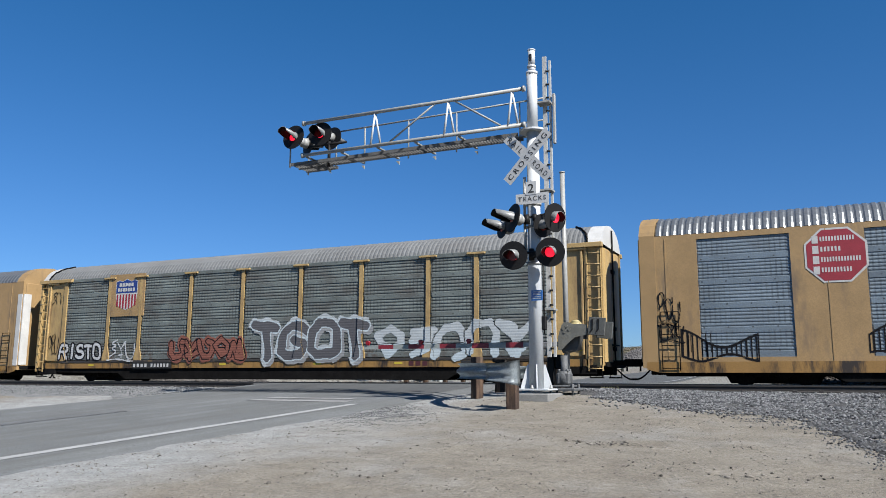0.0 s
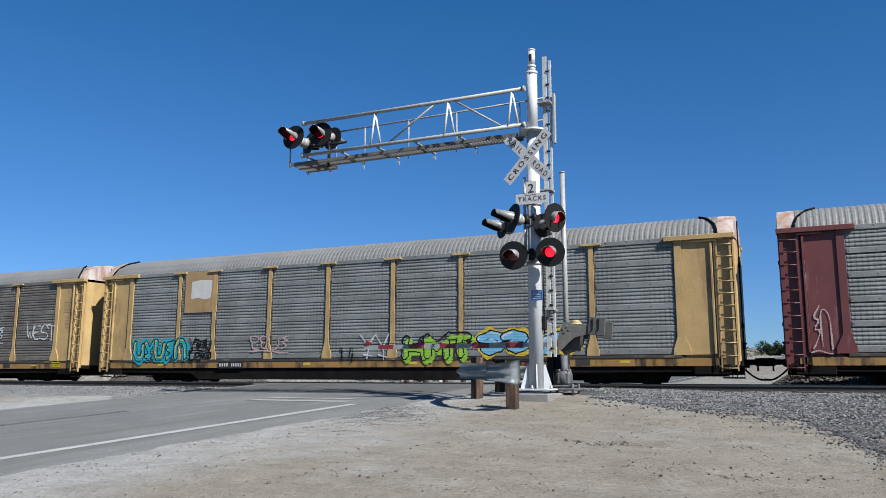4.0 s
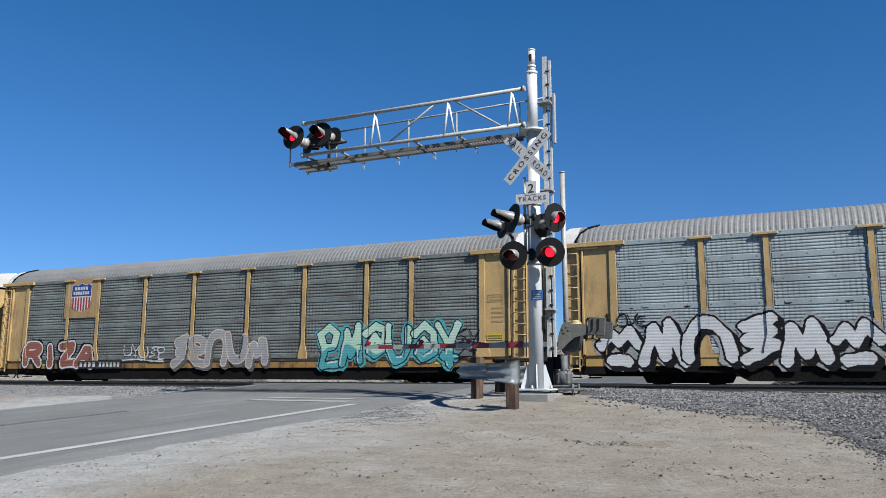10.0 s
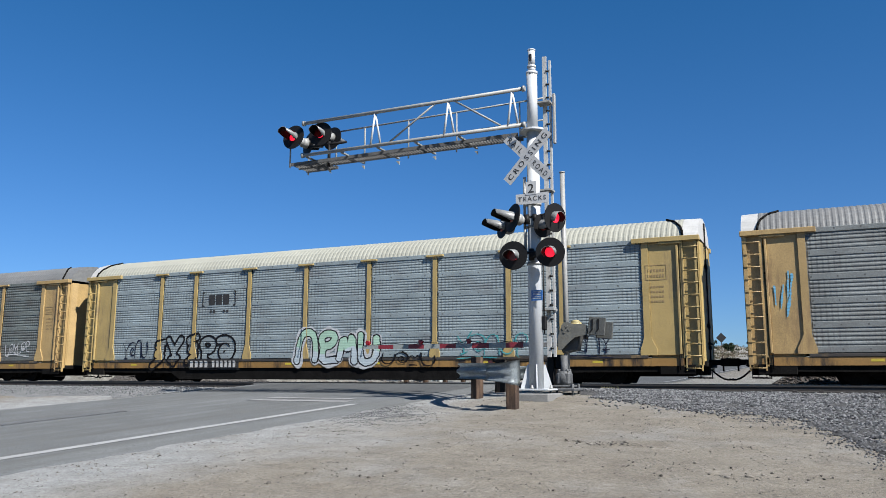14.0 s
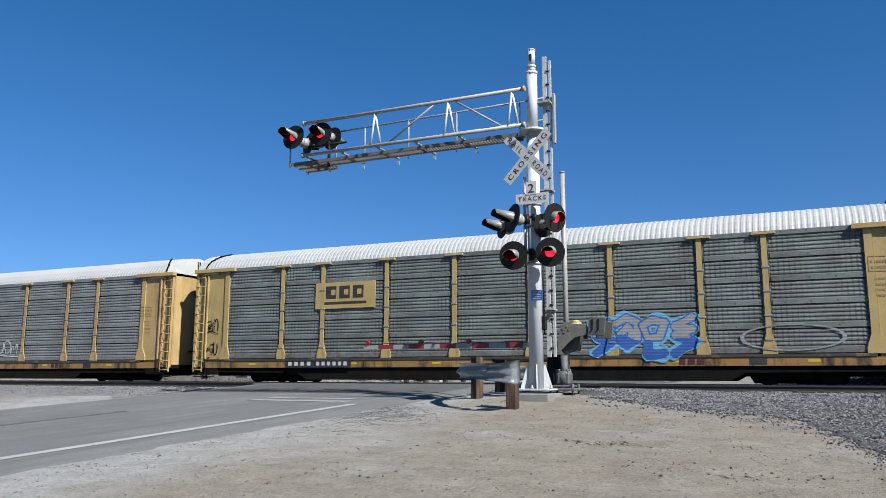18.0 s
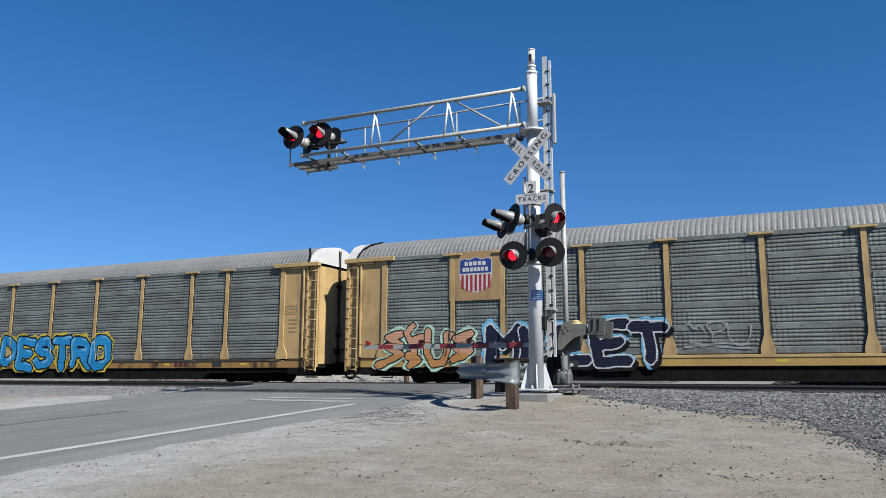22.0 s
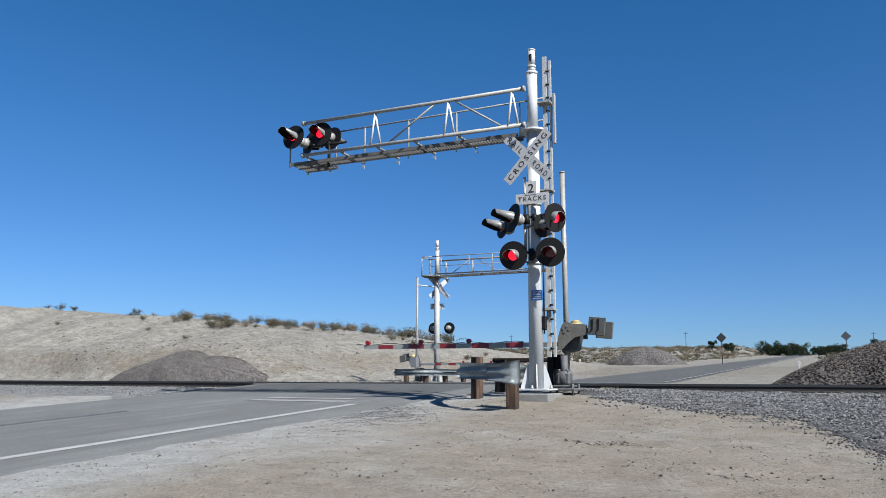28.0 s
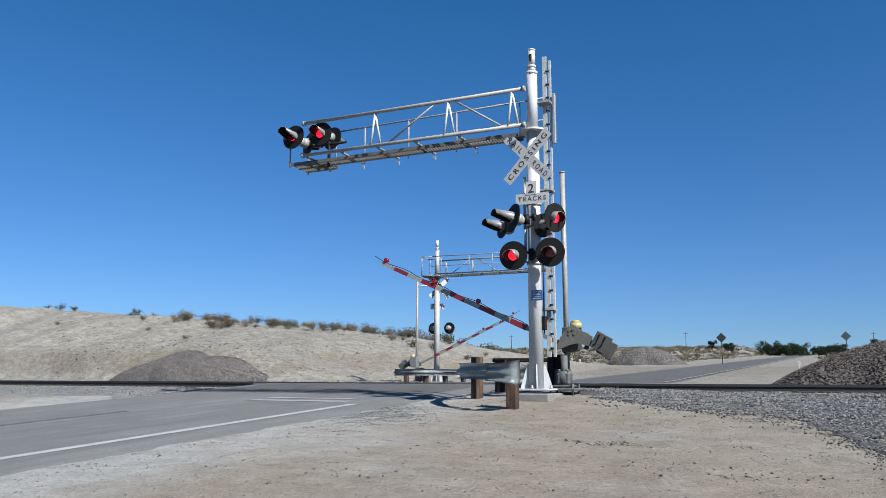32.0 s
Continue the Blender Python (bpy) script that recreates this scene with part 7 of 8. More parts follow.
    part("walkway", bm, GRATE, sig)
    for x in (-1.6, -2.7, -3.7, -4.7, -5.7):
        bm = bmesh.new()
        box(bm, x - 0.03, x + 0.03, YN, YF + 0.06, 5.63, 5.66)
        extrude_profile(bm, [(x - 0.03, 5.56), (x + 0.05, 5.47), (x + 0.05, 5.56)], "y", YF - 0.02, YF + 0.02)
        part("walkway_bracket", bm, GALV, sig)
    bm = bmesh.new()
    for p, q in (((X1 - 0.5, YN + 0.2, 5.5), (X1 - 0.5, YN + 0.2, 6.1)), ((X1 - 0.5, YF, 5.5), (X1 - 0.5, YF, 6.5)), ((X1 - 0.5, YN + 0.2, 6.1), (X1 - 0.5, YF, 6.5)), ((X1 - 0.5, YF, 6.5), (X1 + 0.3, YF, 6.55))):
        tube(bm, p, q, 0.02, seg=8)
    part("end_guard", bm, GALV, sig)
    bm = bmesh.new()
    tube(bm, (X1 + 0.45, 0.1, 5.5), (X1 + 0.45, 0.1, 6.15), 0.04, seg=10)
    tube(bm, (X1 - 0.1, 0.1, 6.08), (X1 + 0.95, 0.1, 6.08), 0.035, seg=10)
    tube(bm, (X1 + 0.45, -0.2, 6.2), (X1 + 0.45, 0.4, 6.2), 0.03, seg=8)
    part("lamp_bracket", bm, SIG_BLACK, sig)
    if not near:                                    # railed landing round the back of the mast
        for z in (5.62, 6.62):
            for p, q in (((0.0, YF, z), (0.62, YF, z)), ((0.62, YF, z), (0.62, YN, z)), ((0.62, YN, z), (0.0, YN, z))):
                part("landing_rail", tube(bmesh.new(), p, q, 0.03, seg=8), GALV, sig)
        for y in (YF, YN):
            part("landing_post", tube(bmesh.new(), (0.62, y, 5.6), (0.62, y, 6.64), 0.03, seg=8), GALV, sig)
        bm = bmesh.new()
        box(bm, -0.3, 0.62, YN, YF, 5.56, 5.60)
        part("landing", bm, GRATE, sig)
    return sig


near_sig = cantilever(pose(-5.31, 16.0, -0.11), "tall silver cantilever flasher with truss arm over the road", True)
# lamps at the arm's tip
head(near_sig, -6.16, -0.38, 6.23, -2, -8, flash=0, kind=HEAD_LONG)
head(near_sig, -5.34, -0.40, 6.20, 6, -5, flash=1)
head(near_sig, -5.60, 0.55, 6.38, 168, 6)
head(near_sig, -6.30, 0.50, 6.30, 150, 6)
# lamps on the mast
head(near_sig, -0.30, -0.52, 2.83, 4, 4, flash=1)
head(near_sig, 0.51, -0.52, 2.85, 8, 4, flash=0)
head(near_sig, -0.34, -0.44, 3.66, -42, -10, kind=HEAD_LONG)
head(near_sig, -0.76, 0.08, 3.58, -42, -10, small=True)
# this lens glows steadily, with no flap over it
head(near_sig, 0.63, -0.50, 3.57, 62, 6, lit=True, kind=HEAD_SHORT)
head(near_sig, 0.24, -0.12, 3.50, 60, 6, small=True)
bm = bmesh.new()
tube(bm, (-0.36, -0.30, 2.9), (0.52, -0.30, 2.9), 0.028, seg=10)
tube(bm, (0.05, -0.34, 2.86), (0.05, 0.0, 2.86), 0.05, seg=12)
tube(bm, (0.0, -0.2, 2.75), (0.0, -0.2, 3.0), 0.06, seg=12)
part("lamp_crossarm", bm, SIG_BLACK, near_sig)
bm = bmesh.new()
path_tube(bm, [(-0.55, -0.05, 3.78), (-0.2, -0.12, 3.72), (0.0, -0.18, 3.7), (0.4, -0.2, 3.74), (0.6, -0.28, 3.8)], 0.022, 8)
tube(bm, (-0.1, -0.2, 3.55), (-0.1, -0.2, 3.75), 0.07, 0.06, 14)
tube(bm, (0.08, -0.2, 3.6), (0.08, -0.2, 3.75), 0.05, 0.05, 14)
part("lamp_crossarm", bm, SIG_BLACK, near_sig)
bm = bmesh.new()
for z in (2.7, 2.95, 3.5, 4.0, 4.2):
    tube(bm, (0, 0, z - 0.025), (0, 0, z + 0.025), 0.165, 0.165, 20)
part("mast_clamp", bm, GALV, near_sig)
# conduit up the mast's side
bm = bmesh.new()
path_tube(bm, [(-0.15, -0.14, 2.9), (-0.16, -0.14, 3.6), (-0.16, -0.13, 4.6)], 0.035, 8)
part("conduit", bm, GALV, near_sig)
crossbuck(near_sig, -0.04, -0.27, 5.02, -5)
bm = bmesh.new()
box(bm, -0.12, 0.12, -0.27, -0.262, 4.17, 4.46, 0.0)
count = part("count_plate", bm, SIGN_WHITE, near_sig, m=pose(0.03, 0, 0))
part("lettering", words_mesh("2", 0.13, 0.20, 0.012), MARK_BLACK, count, m=pose(0, -0.275, 4.31))
bm = bmesh.new()
box(bm, -0.37, 0.37, -0.262, -0.254, 3.97, 4.20, 0.0)
count = part("tracks_plate", bm, SIGN_WHITE, near_sig, m=pose(0.05, 0, 0))
part("lettering", words_mesh("TRACKS", 0.62, 0.10, 0.0, 0, 1.3), MARK_BLACK, count, m=pose(0, -0.268, 4.085))
bm = bmesh.new()
box(bm, -0.13, 0.13, -0.20, -0.19, -0.11, 0.11, 0.0)
blue = part("emergency_plate", bm, SIGN_BLUE, near_sig, "small blue plate with white writing", m=pose(0.13, 0, 2.0, 0, 0, -8))
bm = bmesh.new()
for z, w in ((0.075, 0.2), (0.045, 0.17), (0.015, 0.19), (-0.03, 0.21), (-0.065, 0.2)):
    for i in range(6):
        a = -w / 2 + i * w / 6
        box(bm, a, a + w / 6 * 0.8, -0.203, -0.201, z - 0.009, z + 0.009)
part("lettering", bm, SIGN_WHITE, blue)
# ladder and cable tray behind the mast
bm = bmesh.new()
box(bm, 0.175, 0.265, 0.22, 0.27, 0.72, 7.46)
box(bm, 0.31, 0.36, 0.24, 0.30, 0.72, 7.36)
part("ladder", bm, LADDER, near_sig)
bm = bmesh.new()
for i in range(21):
    tube(bm, (0.255, 0.215, 0.9 + i * 0.31), (0.325, 0.235, 0.9 + i * 0.31), 0.022, seg=6)
part("ladder_rungs", bm, SIG_BLACK, near_sig)
bm = bmesh.new()
box(bm, 0.40, 0.46, 0.2, 0.28, 5.4, 6.55, 0.01)
box(bm, 0.1, 0.4, 0.0, 0.28, 6.3, 6.34)
box(bm, 0.1, 0.4, 0.0, 0.28, 1.7, 1.74)
box(bm, 0.1, 0.4, 0.0, 0.28, 4.3, 4.34)
part("ladder_bracket", bm, GALV, near_sig)
bm = bmesh.new()
box(bm, 0.14, 0.24, -0.05, 0.05, 1.28, 1.58, 0.02)
tube(bm, (0.19, 0, 1.2), (0.19, 0, 2.9), 0.018, seg=6)
part("junction_box", bm, SIG_BLACK, near_sig)
bm = bmesh.new()
box(bm, -0.40, 0.46, -0.66, 0.5, -0.4, -0.035, 0.02)
foot = part("foundation", bm, CONCRETE, None, m=pose(-5.31, 16.0, -0.11))
tagged(foot, "low concrete footing under the signal mast", "foundation")


# gate stand: pipe, mechanism, arm with its counterweights
def gate(m, label, reach, tall=4.85, case=None):
    g = thing("crossing_gate", m, label, "crossing gate", "gates at the crossing")
    bm = bmesh.new()
    tube(bm, (0.02, 0.16, 0.3), (0.0, 0.16, tall), 0.06, 0.055, 16)
    tube(bm, (0, 0.16, tall - 0.01), (0, 0.16, tall + 0.02), 0.065, 0.065, 16)
    part("tall_pipe", bm, GALV, g)
    bm = bmesh.new()
    box(bm, -0.46, -0.30, 0.22, 0.40, 0.12, 0.80, 0.02)
    box(bm, -0.30, -0.10, 0.26, 0.38, 0.46, 0.78, 0.03)
    part("cable_box", bm, SIG_BLACK, g, "black junction case behind the pedestal")
    bm = bmesh.new()
    tube(bm, (0, 0, 0.1), (0, 0, 0.75), 0.075, 0.075, 16)
    tube(bm, (0, 0, 0.12), (0, 0, 0.42), 0.16, 0.15, 14)
    box(bm, -0.15, 0.15, -0.14, 0.14, 0.12, 0.40, 0.04)
    for a in range(4):
        tube(bm, (0.13 * math.cos(a * 1.57 + 0.78), 0.13 * math.sin(a * 1.57 + 0.78), 0.4), (0.13 * math.cos(a * 1.57 + 0.78), 0.13 * math.sin(a * 1.57 + 0.78), 0.46), 0.03, seg=6)
    part("pedestal", bm, PEDESTAL, g)
    bm = bmesh.new()
    box(bm, -0.3, 0.3, -0.3, 0.3, 0.0, 0.06, 0.01)
    box(bm, -0.22, 0.22, -0.22, 0.22, 0.08, 0.12, 0.01)
    for x in (-0.24, 0.24):
        for y in (-0.24, 0.24):
            tube(bm, (x, y, -0.1), (x, y, 0.15), 0.025, seg=6)
    part("footplate", bm, PEDESTAL, g)
    bm = bmesh.new()
    extrude_profile(bm, [(-0.06, 0.86), (-0.04, 0.80), (0.28, 0.86), (0.36, 1.2), (0.3, 1.36), (-0.04, 1.36)], "y", 0.02, 0.34)
    bmesh.ops.bevel(bm, geom=bm.edges[:], offset=0.015, segments=1, affect="EDGES")
    part("mechanism_housing", bm, case or HOUSING, g)
    bm = bmesh.new()
    tube(bm, (0.22, 0.2, 1.34), (0.22, 0.2, 1.46), 0.13, 0.125, 14)
    tube(bm, (0.22, 0.2, 1.46), (0.22, 0.2, 1.52), 0.125, 0.06, 14)
    part("bell", bm, YELLOWED, g, "yellowed domed bell on the mechanism")
    # the arm turns about the mechanism's shaft
    arm = part("gate_arm", crank_mesh(), case or OLIVE, g, "striped gate arm with iron counterweights", m=pose(0, -0.06, 0.99))
    n = int(reach / 0.41)
    x = -0.9
    bm = bmesh.new()
    box(bm, -0.95, -0.12, -0.02, 0.03, -0.05, 0.05, 0.008)
    part("arm_bracket", bm, STEEL, arm)
    for i in range(n):
        bm = bmesh.new()
        x1 = x - 0.406
        h0 = 0.062 - 0.018 * i / n
        h1 = 0.062 - 0.018 * (i + 1) / n
        extrude_profile(bm, [(x, -h0), (x, h0), (x1, h1), (x1, -h1)], "y", -0.025, 0.02)
        part("arm_section", bm, STRIPE_RED if (n - i) % 2 == 0 else STRIPE_WHITE, arm, "dark red reflective stripe" if (n - i) % 2 == 0 else "greyish white stripe")
        x = x1
    for fx in (0.335, 0.625, 0.965):
        bm = bmesh.new()
        lx = -0.9 - (reach - 0.1) * fx + 0.1
        box(bm, lx - 0.035, lx + 0.035, -0.03, 0.03, 0.045, 0.075)
        tube(bm, (lx, -0.05, 0.11), (lx, 0.05, 0.11), 0.048, seg=14)
        part("arm_lamp", bm, ARM_LAMP, arm, "small red lamp on the arm")
    bm = bmesh.new()
    pts = [(-0.9 - reach * t, 0.02, 0.075 + 0.02 * math.sin(t * 26)) for t in [i / 24 for i in range(25)]]
    extrude_profile(bm, [(x, z) for x, _, z in pts] + [(x, z - 0.014) for x, _, z in pts[::-1]], "y", 0.012, 0.022)
    part("lamp_cable", bm, SIG_BLACK, arm)
    return g, arm


def crank_mesh():
    bm = bmesh.new()
    extrude_profile(bm, [(-0.10, -0.12), (-0.10, 0.12), (-0.06, 0.26), (-0.01, 0.40), (0.04, 0.46), (0.12, 0.47), (0.26, 0.42), (0.42, 0.43), (0.54, 0.40), (0.54, 0.19), (0.40, 0.17), (0.28, 0.14), (0.20, 0.08), (0.12, 0.01), (0.02, -0.09), (-0.04, -0.13)], "y", -0.06, 0.0)
    for x, z in ((0.03, 0.33), (0.1, 0.38), (0.16, 0.31), (0.06, 0.26)):
        tube(bm, (x, -0.075, z), (x, -0.058, z), 0.03, seg=8)
    return bm


def weights(arm):
    bm = bmesh.new()
    box(bm, 0.54, 0.90, -0.09, -0.03, 0.25, 0.63, 0.01, pose(0, 0, 0, 0, 6, 0))
    box(bm, 0.68, 1.03, 0.06, 0.12, 0.20, 0.56, 0.01, pose(0, 0, 0, 0, 6, 0))
    box(bm, 0.46, 0.74, -0.03, 0.06, 0.22, 0.34, 0.01)
    part("counterweight", bm, DARK_IRON, arm, "flat dark iron counterweights")
    bm = bmesh.new()
    for x in (0.66, 0.79):
        extrude_profile(bm, [(x, 0.51), (x + 0.035, 0.51), (x + 0.02, 0.29), (x - 0.03, 0.23), (x - 0.04, 0.26), (x + 0.0, 0.31)], "y", -0.104, -0.092)
    extrude_profile(bm, [(0.46, 0.22), (0.52, 0.22), (0.52, 0.10), (0.46, 0.10)], "y", -0.05, 0.1)
    part("weight_slot", bm, SIG_BLACK, arm)


near_gate, near_arm = gate(pose(-4.88, 16.6, -0.10), "striped crossing gate arm on a grey pedestal beside the mast", 4.3)
weights(near_arm)


# guard rail bent round the mast's foot
def guard_beam(pts, heights, name="beam"):
    prof = [(0.0, 0.155), (0.05, 0.14), (0.08, 0.10), (0.05, 0.055), (0.0, 0.03), (0.0, -0.03), (0.05, -0.055), (0.08, -0.10), (0.05, -0.14), (0.0, -0.155)]
    bm = bmesh.new()
    rows = []
    for i, (x, y) in enumerate(pts):
        a, b = Vector(pts[max(0, i - 1)]), Vector(pts[min(len(pts) - 1, i + 1)])
        d = (b - a).normalized()
        nrm = Vector((d.y, -d.x))
        rows.append([bm.verts.new((x + nrm.x * u, y + nrm.y * u, heights[i] + v)) for u, v in prof])
    for a, b in zip(rows, rows[1:]):
        for i in range(len(prof) - 1):
            f = bm.faces.new((a[i], a[i + 1], b[i + 1], b[i]))
            f.smooth = True
    bmesh.ops.solidify(bm, geom=bm.faces[:], thickness=0.006)
    bmesh.ops.recalc_face_normals(bm, faces=bm.faces[:])
    return bm


BEAM = surface("weathered_guardrail_steel", (0.56, 0.63, 0.66), 0.5, 0.2, var=0.15, scale=2.5, fine=30, bump=0.05, dirt=(0.2, 0.22, 0.235), dirt_at=(0.5, 0.8))
guard = thing("guard_rail", Matrix.Identity(4), "bent galvanised guard rail on dark wooden posts round the mast", "guard rail")
pts = [(-5.55, 13.99), (-5.75, 14.08), (-6.2, 14.42), (-6.62, 14.95), (-6.95, 15.55), (-7.15, 16.2), (-7.2, 16.9), (-7.1, 17.6), (-6.8, 18.25), (-6.4, 18.7)]
part("beam", guard_beam(pts, [0.28, 0.29, 0.30, 0.31, 0.31, 0.31, 0.31, 0.31, 0.31, 0.31]), BEAM, guard)
bm = bmesh.new()
rows = []
for k in range(11):
    t = k / 10
    x = -5.62 + 0.66 * t + 0.05 * math.sin(t * 3.14)
    y0 = 13.93 - 0.10 * math.sin(t * 2.2) + (0.16 * max(0.0, t - 0.8) / 0.2)
    half = 0.165 + 0.075 * t * t
    row = []
    for j in range(9):
        v = j / 8 * 2 - 1
        dish = 0.05 * (1 - t) * math.cos(v * 6.28) + 0.05 * t * (v * v)
        row.append(bm.verts.new((x, y0 - dish, 0.275 + v * half - 0.02 * t)))
    rows.append(row)
for a_, b_ in zip(rows, rows[1:]):
    for j in range(8):
        bm.faces.new((a_[j], b_[j], b_[j + 1], a_[j + 1])).smooth = True
bmesh.ops.solidify(bm, geom=bm.faces[:], thickness=0.012)
bmesh.ops.recalc_face_normals(bm, faces=bm.faces[:])
part("terminal", bm, BEAM, guard, "flared end plate of the rail")
for x, y, rz, top in ((-5.22, 14.28, 0, 0.42), (-6.62, 15.9, 60, 0.62), (-6.75, 17.7, 100, 0.5)):
    bm = bmesh.new()
    g0 = float(land(x, y))
    box(bm, -0.1, 0.1, -0.1, 0.1, g0 - 0.3, top, 0.012)
    part("wooden_post", bm, WOOD, guard, "dark creosoted timber post", m=pose(x, y, 0, 0, 0, rz))

# ---- the same set on the far side, seen from behind ----
far_sig = cantilever(pose(-17.9, 37.5, -0.1, 0, 0, 180), "far silver cantilever flasher seen from behind across the tracks", False)
for x, y, z, turn in ((-0.5, -0.5, 2.9, 0), (0.42, -0.5, 2.9, 0), (-5.4, -0.4, 6.2, 0), (-6.2, -0.4, 6.2, 0)):
    head(far_sig, x, y, z, turn)
crossbuck(far_sig, 0.0, -0.27, 5.05, 40)
bm = bmesh.new()
box(bm, -0.37, 0.37, -0.27, -0.26, 3.9, 4.2)
part("tracks_plate", bm, SIGN_WHITE, far_sig, m=pose(0, 0, 0, 0, 0, 20))
far_gate, far_arm = gate(pose(-18.68, 36.9, -0.1, 0, 0, 180), "far crossing gate with striped arm beyond the tracks", 5.3, 5.5, STEEL)
weights(far_arm)
bm = bmesh.new()
tube(bm, (0, 0, 5.05), (0.78, 0.76, 5.12), 0.035, seg=8)
part("far_stay", bm, ALU, far_sig, m=pose(0, 0, 0))
guard2 = thing("guard_rail", Matrix.Identity(4), "galvanised guard rail on posts beyond the tracks", "guard rail")
pts = [(-18.5, 33.9), (-17.6, 33.1), (-16.9, 32.9), (-16.3, 33.2), (-16.0, 34.2), (-16.0, 36.5), (-16.2, 38.5)]
part("beam", guard_beam(pts[::-1], [0.45] * 7), BEAM, guard2)
for x, y in ((-17.5, 33.35), (-16.5, 33.4), (-16.25, 35.0), (-16.3, 37.3)):
    bm = bmesh.new()
    box(bm, -0.1, 0.1, -0.1, 0.1, -0.5, 0.6, 0.012)
    part("wooden_post", bm, WOOD, guard2, m=pose(x, y, 0))



# ---- desert growth, far trees, signs ----
LEAF_DRY = surface("dry_brush", (0.22, 0.185, 0.135), 0.9, var=0.3, scale=3, fine=8, bump=0.0, per_object=0.3, spec=0.1)
LEAF_OLIVE = surface("olive_brush", (0.125, 0.12, 0.08), 0.9, var=0.3, scale=3, fine=8, bump=0.0, per_object=0.3, spec=0.1)
LEAF_TREE = surface("dark_tree_leaf", (0.045, 0.065, 0.035), 0.85, var=0.35, scale=1.5, fine=6, bump=0.0, per_object=0.2, spec=0.1)
STEM = surface("grey_brush_stem", (0.15, 0.12, 0.09), 0.9, var=0.2, scale=6)


def quick_mesh(name, verts, tris):
    me = bpy.data.meshes.new(name)
    me.from_pydata(verts, [], tris)
    me.materials.append(None)
    return me


def tuft(seed, leaves, size, spread=1.0, tall=0.8, stems=16):
    """A wiry desert shrub: stems fanning from the root, small leaves in loose clumps along them."""
    r = random.Random(seed)
    sv, st, lv, lt = [], [], [], []
    for _ in range(stems):
        a, lean = r.uniform(0, 6.28), r.uniform(0.1, 1.0)
        L = r.uniform(0.6, 1.05)
        tip = Vector((math.cos(a) * lean * spread * L, math.sin(a) * lean * spread * L, tall * L * (1.15 - 0.45 * lean)))
        side = Vector((-math.sin(a), math.cos(a), 0)) * 0.012
        k = len(sv)
        sv += [tuple(side), tuple(-side), tuple(tip)]
        st.append((k, k + 1, k + 2))
        for _ in range(leaves // stems):
            t = r.uniform(0.35, 1.05)
            c = tip * t + Vector((r.gauss(0, 0.09), r.gauss(0, 0.09), r.gauss(0, 0.07)))
            c.z = max(c.z, 0.03)
            d1 = Vector((r.gauss(0, 1), r.gauss(0, 1), r.gauss(0, 1))).normalized() * size * r.uniform(0.6, 1.3)
            d2 = Vector((r.gauss(0, 1), r.gauss(0, 1), r.gauss(0, 1))).normalized() * size * r.uniform(0.4, 0.9)
            k = len(lv)
            lv += [tuple(c - d1), tuple(c + d1), tuple(c + d2)]
            lt.append((k, k + 1, k + 2))
    return quick_mesh("stems", sv, st), quick_mesh("foliage", lv, lt)


BUSHES = [tuft(50 + i, 420, 0.075, 1.0, 0.8) for i in range(5)]
r = random.Random(77)
bush_at = []
for _ in range(420):                                    # flat beyond the tracks
    y = 62 + 400 * r.random() ** 1.5
    x = y * r.uniform(-0.40, 0.12)
    rr = road_right(y)
    if rr - ROAD_WIDE - 7 < x < rr + 7 or (y < 150 and x > rr - ROAD_WIDE - 14 and x < rr + 14) or (abs(x + 25) < 8 and abs(y - 133) < 8):
        continue
    bush_at.append((x, y, r.uniform(0.7, 1.5) * (1 + y / 500)))
for _ in range(95):                                     # crest and shoulder of the hill
    y = r.uniform(52, 63)
    x = r.uniform(-57, -20)
    bush_at.append((x, y, r.uniform(0.4, 1.25)))
for x, y, s in ((-71, 57.4, 1.0), (-69, 57.6, 0.8), (-73, 57.5, 0.6), (-45, 48, 0.55), (-50, 49, 0.5), (-62, 50, 0.5)):
    bush_at.append((x, y, s))
far = []
rs = random.Random(99)
for _ in range(2600):
    y = 64 + 520 * rs.random() ** 1.3
    x = y * rs.uniform(-0.62, 0.16)
    rr = road_right(y)
    if rr - ROAD_WIDE - 9 < x < rr + 9 or (abs(x + 25) < 9 and abs(y - 133) < 9) or (y < 110 and x > -30) or (y < 125 and rs.random() < 0.7):
        continue
    far.append((x, y, rs.uniform(0.5, 1.5) * (1 + y / 450)))
fx, fy = np.array([f[0] for f in far]), np.array([f[1] for f in far])
fz = dirt_height(fx, fy)


def scrub(name, k, material):
    """Low scrub thinning out over the plain, far too many to count."""
    lv, lt = [], []
    for i, (x, y, s) in enumerate(far):
        if i % 2 != k:
            continue
        for _ in range(46):
            a, q = rs.uniform(0, 6.28), rs.random() ** 0.5
            c = Vector((x + math.cos(a) * q * s, y + math.sin(a) * q * s, fz[i] + s * 0.75 * (1 - q * 0.7) * rs.uniform(0.1, 1.0)))
            d1 = Vector((rs.gauss(0, 1), rs.gauss(0, 1), rs.gauss(0, 1))).normalized() * 0.16 * s
            d2 = Vector((rs.gauss(0, 1), rs.gauss(0, 1), rs.gauss(0, 1))).normalized() * 0.13 * s
            j = len(lv)
            lv += [tuple(c - d1), tuple(c + d1), tuple(c + d2)]
            lt.append((j, j + 1, j + 2))
    me = quick_mesh(name, lv, lt)
    me.materials[0] = material
    tagged(new(name, me), "low dry scrub scattered over the desert flat", kind="stuff")


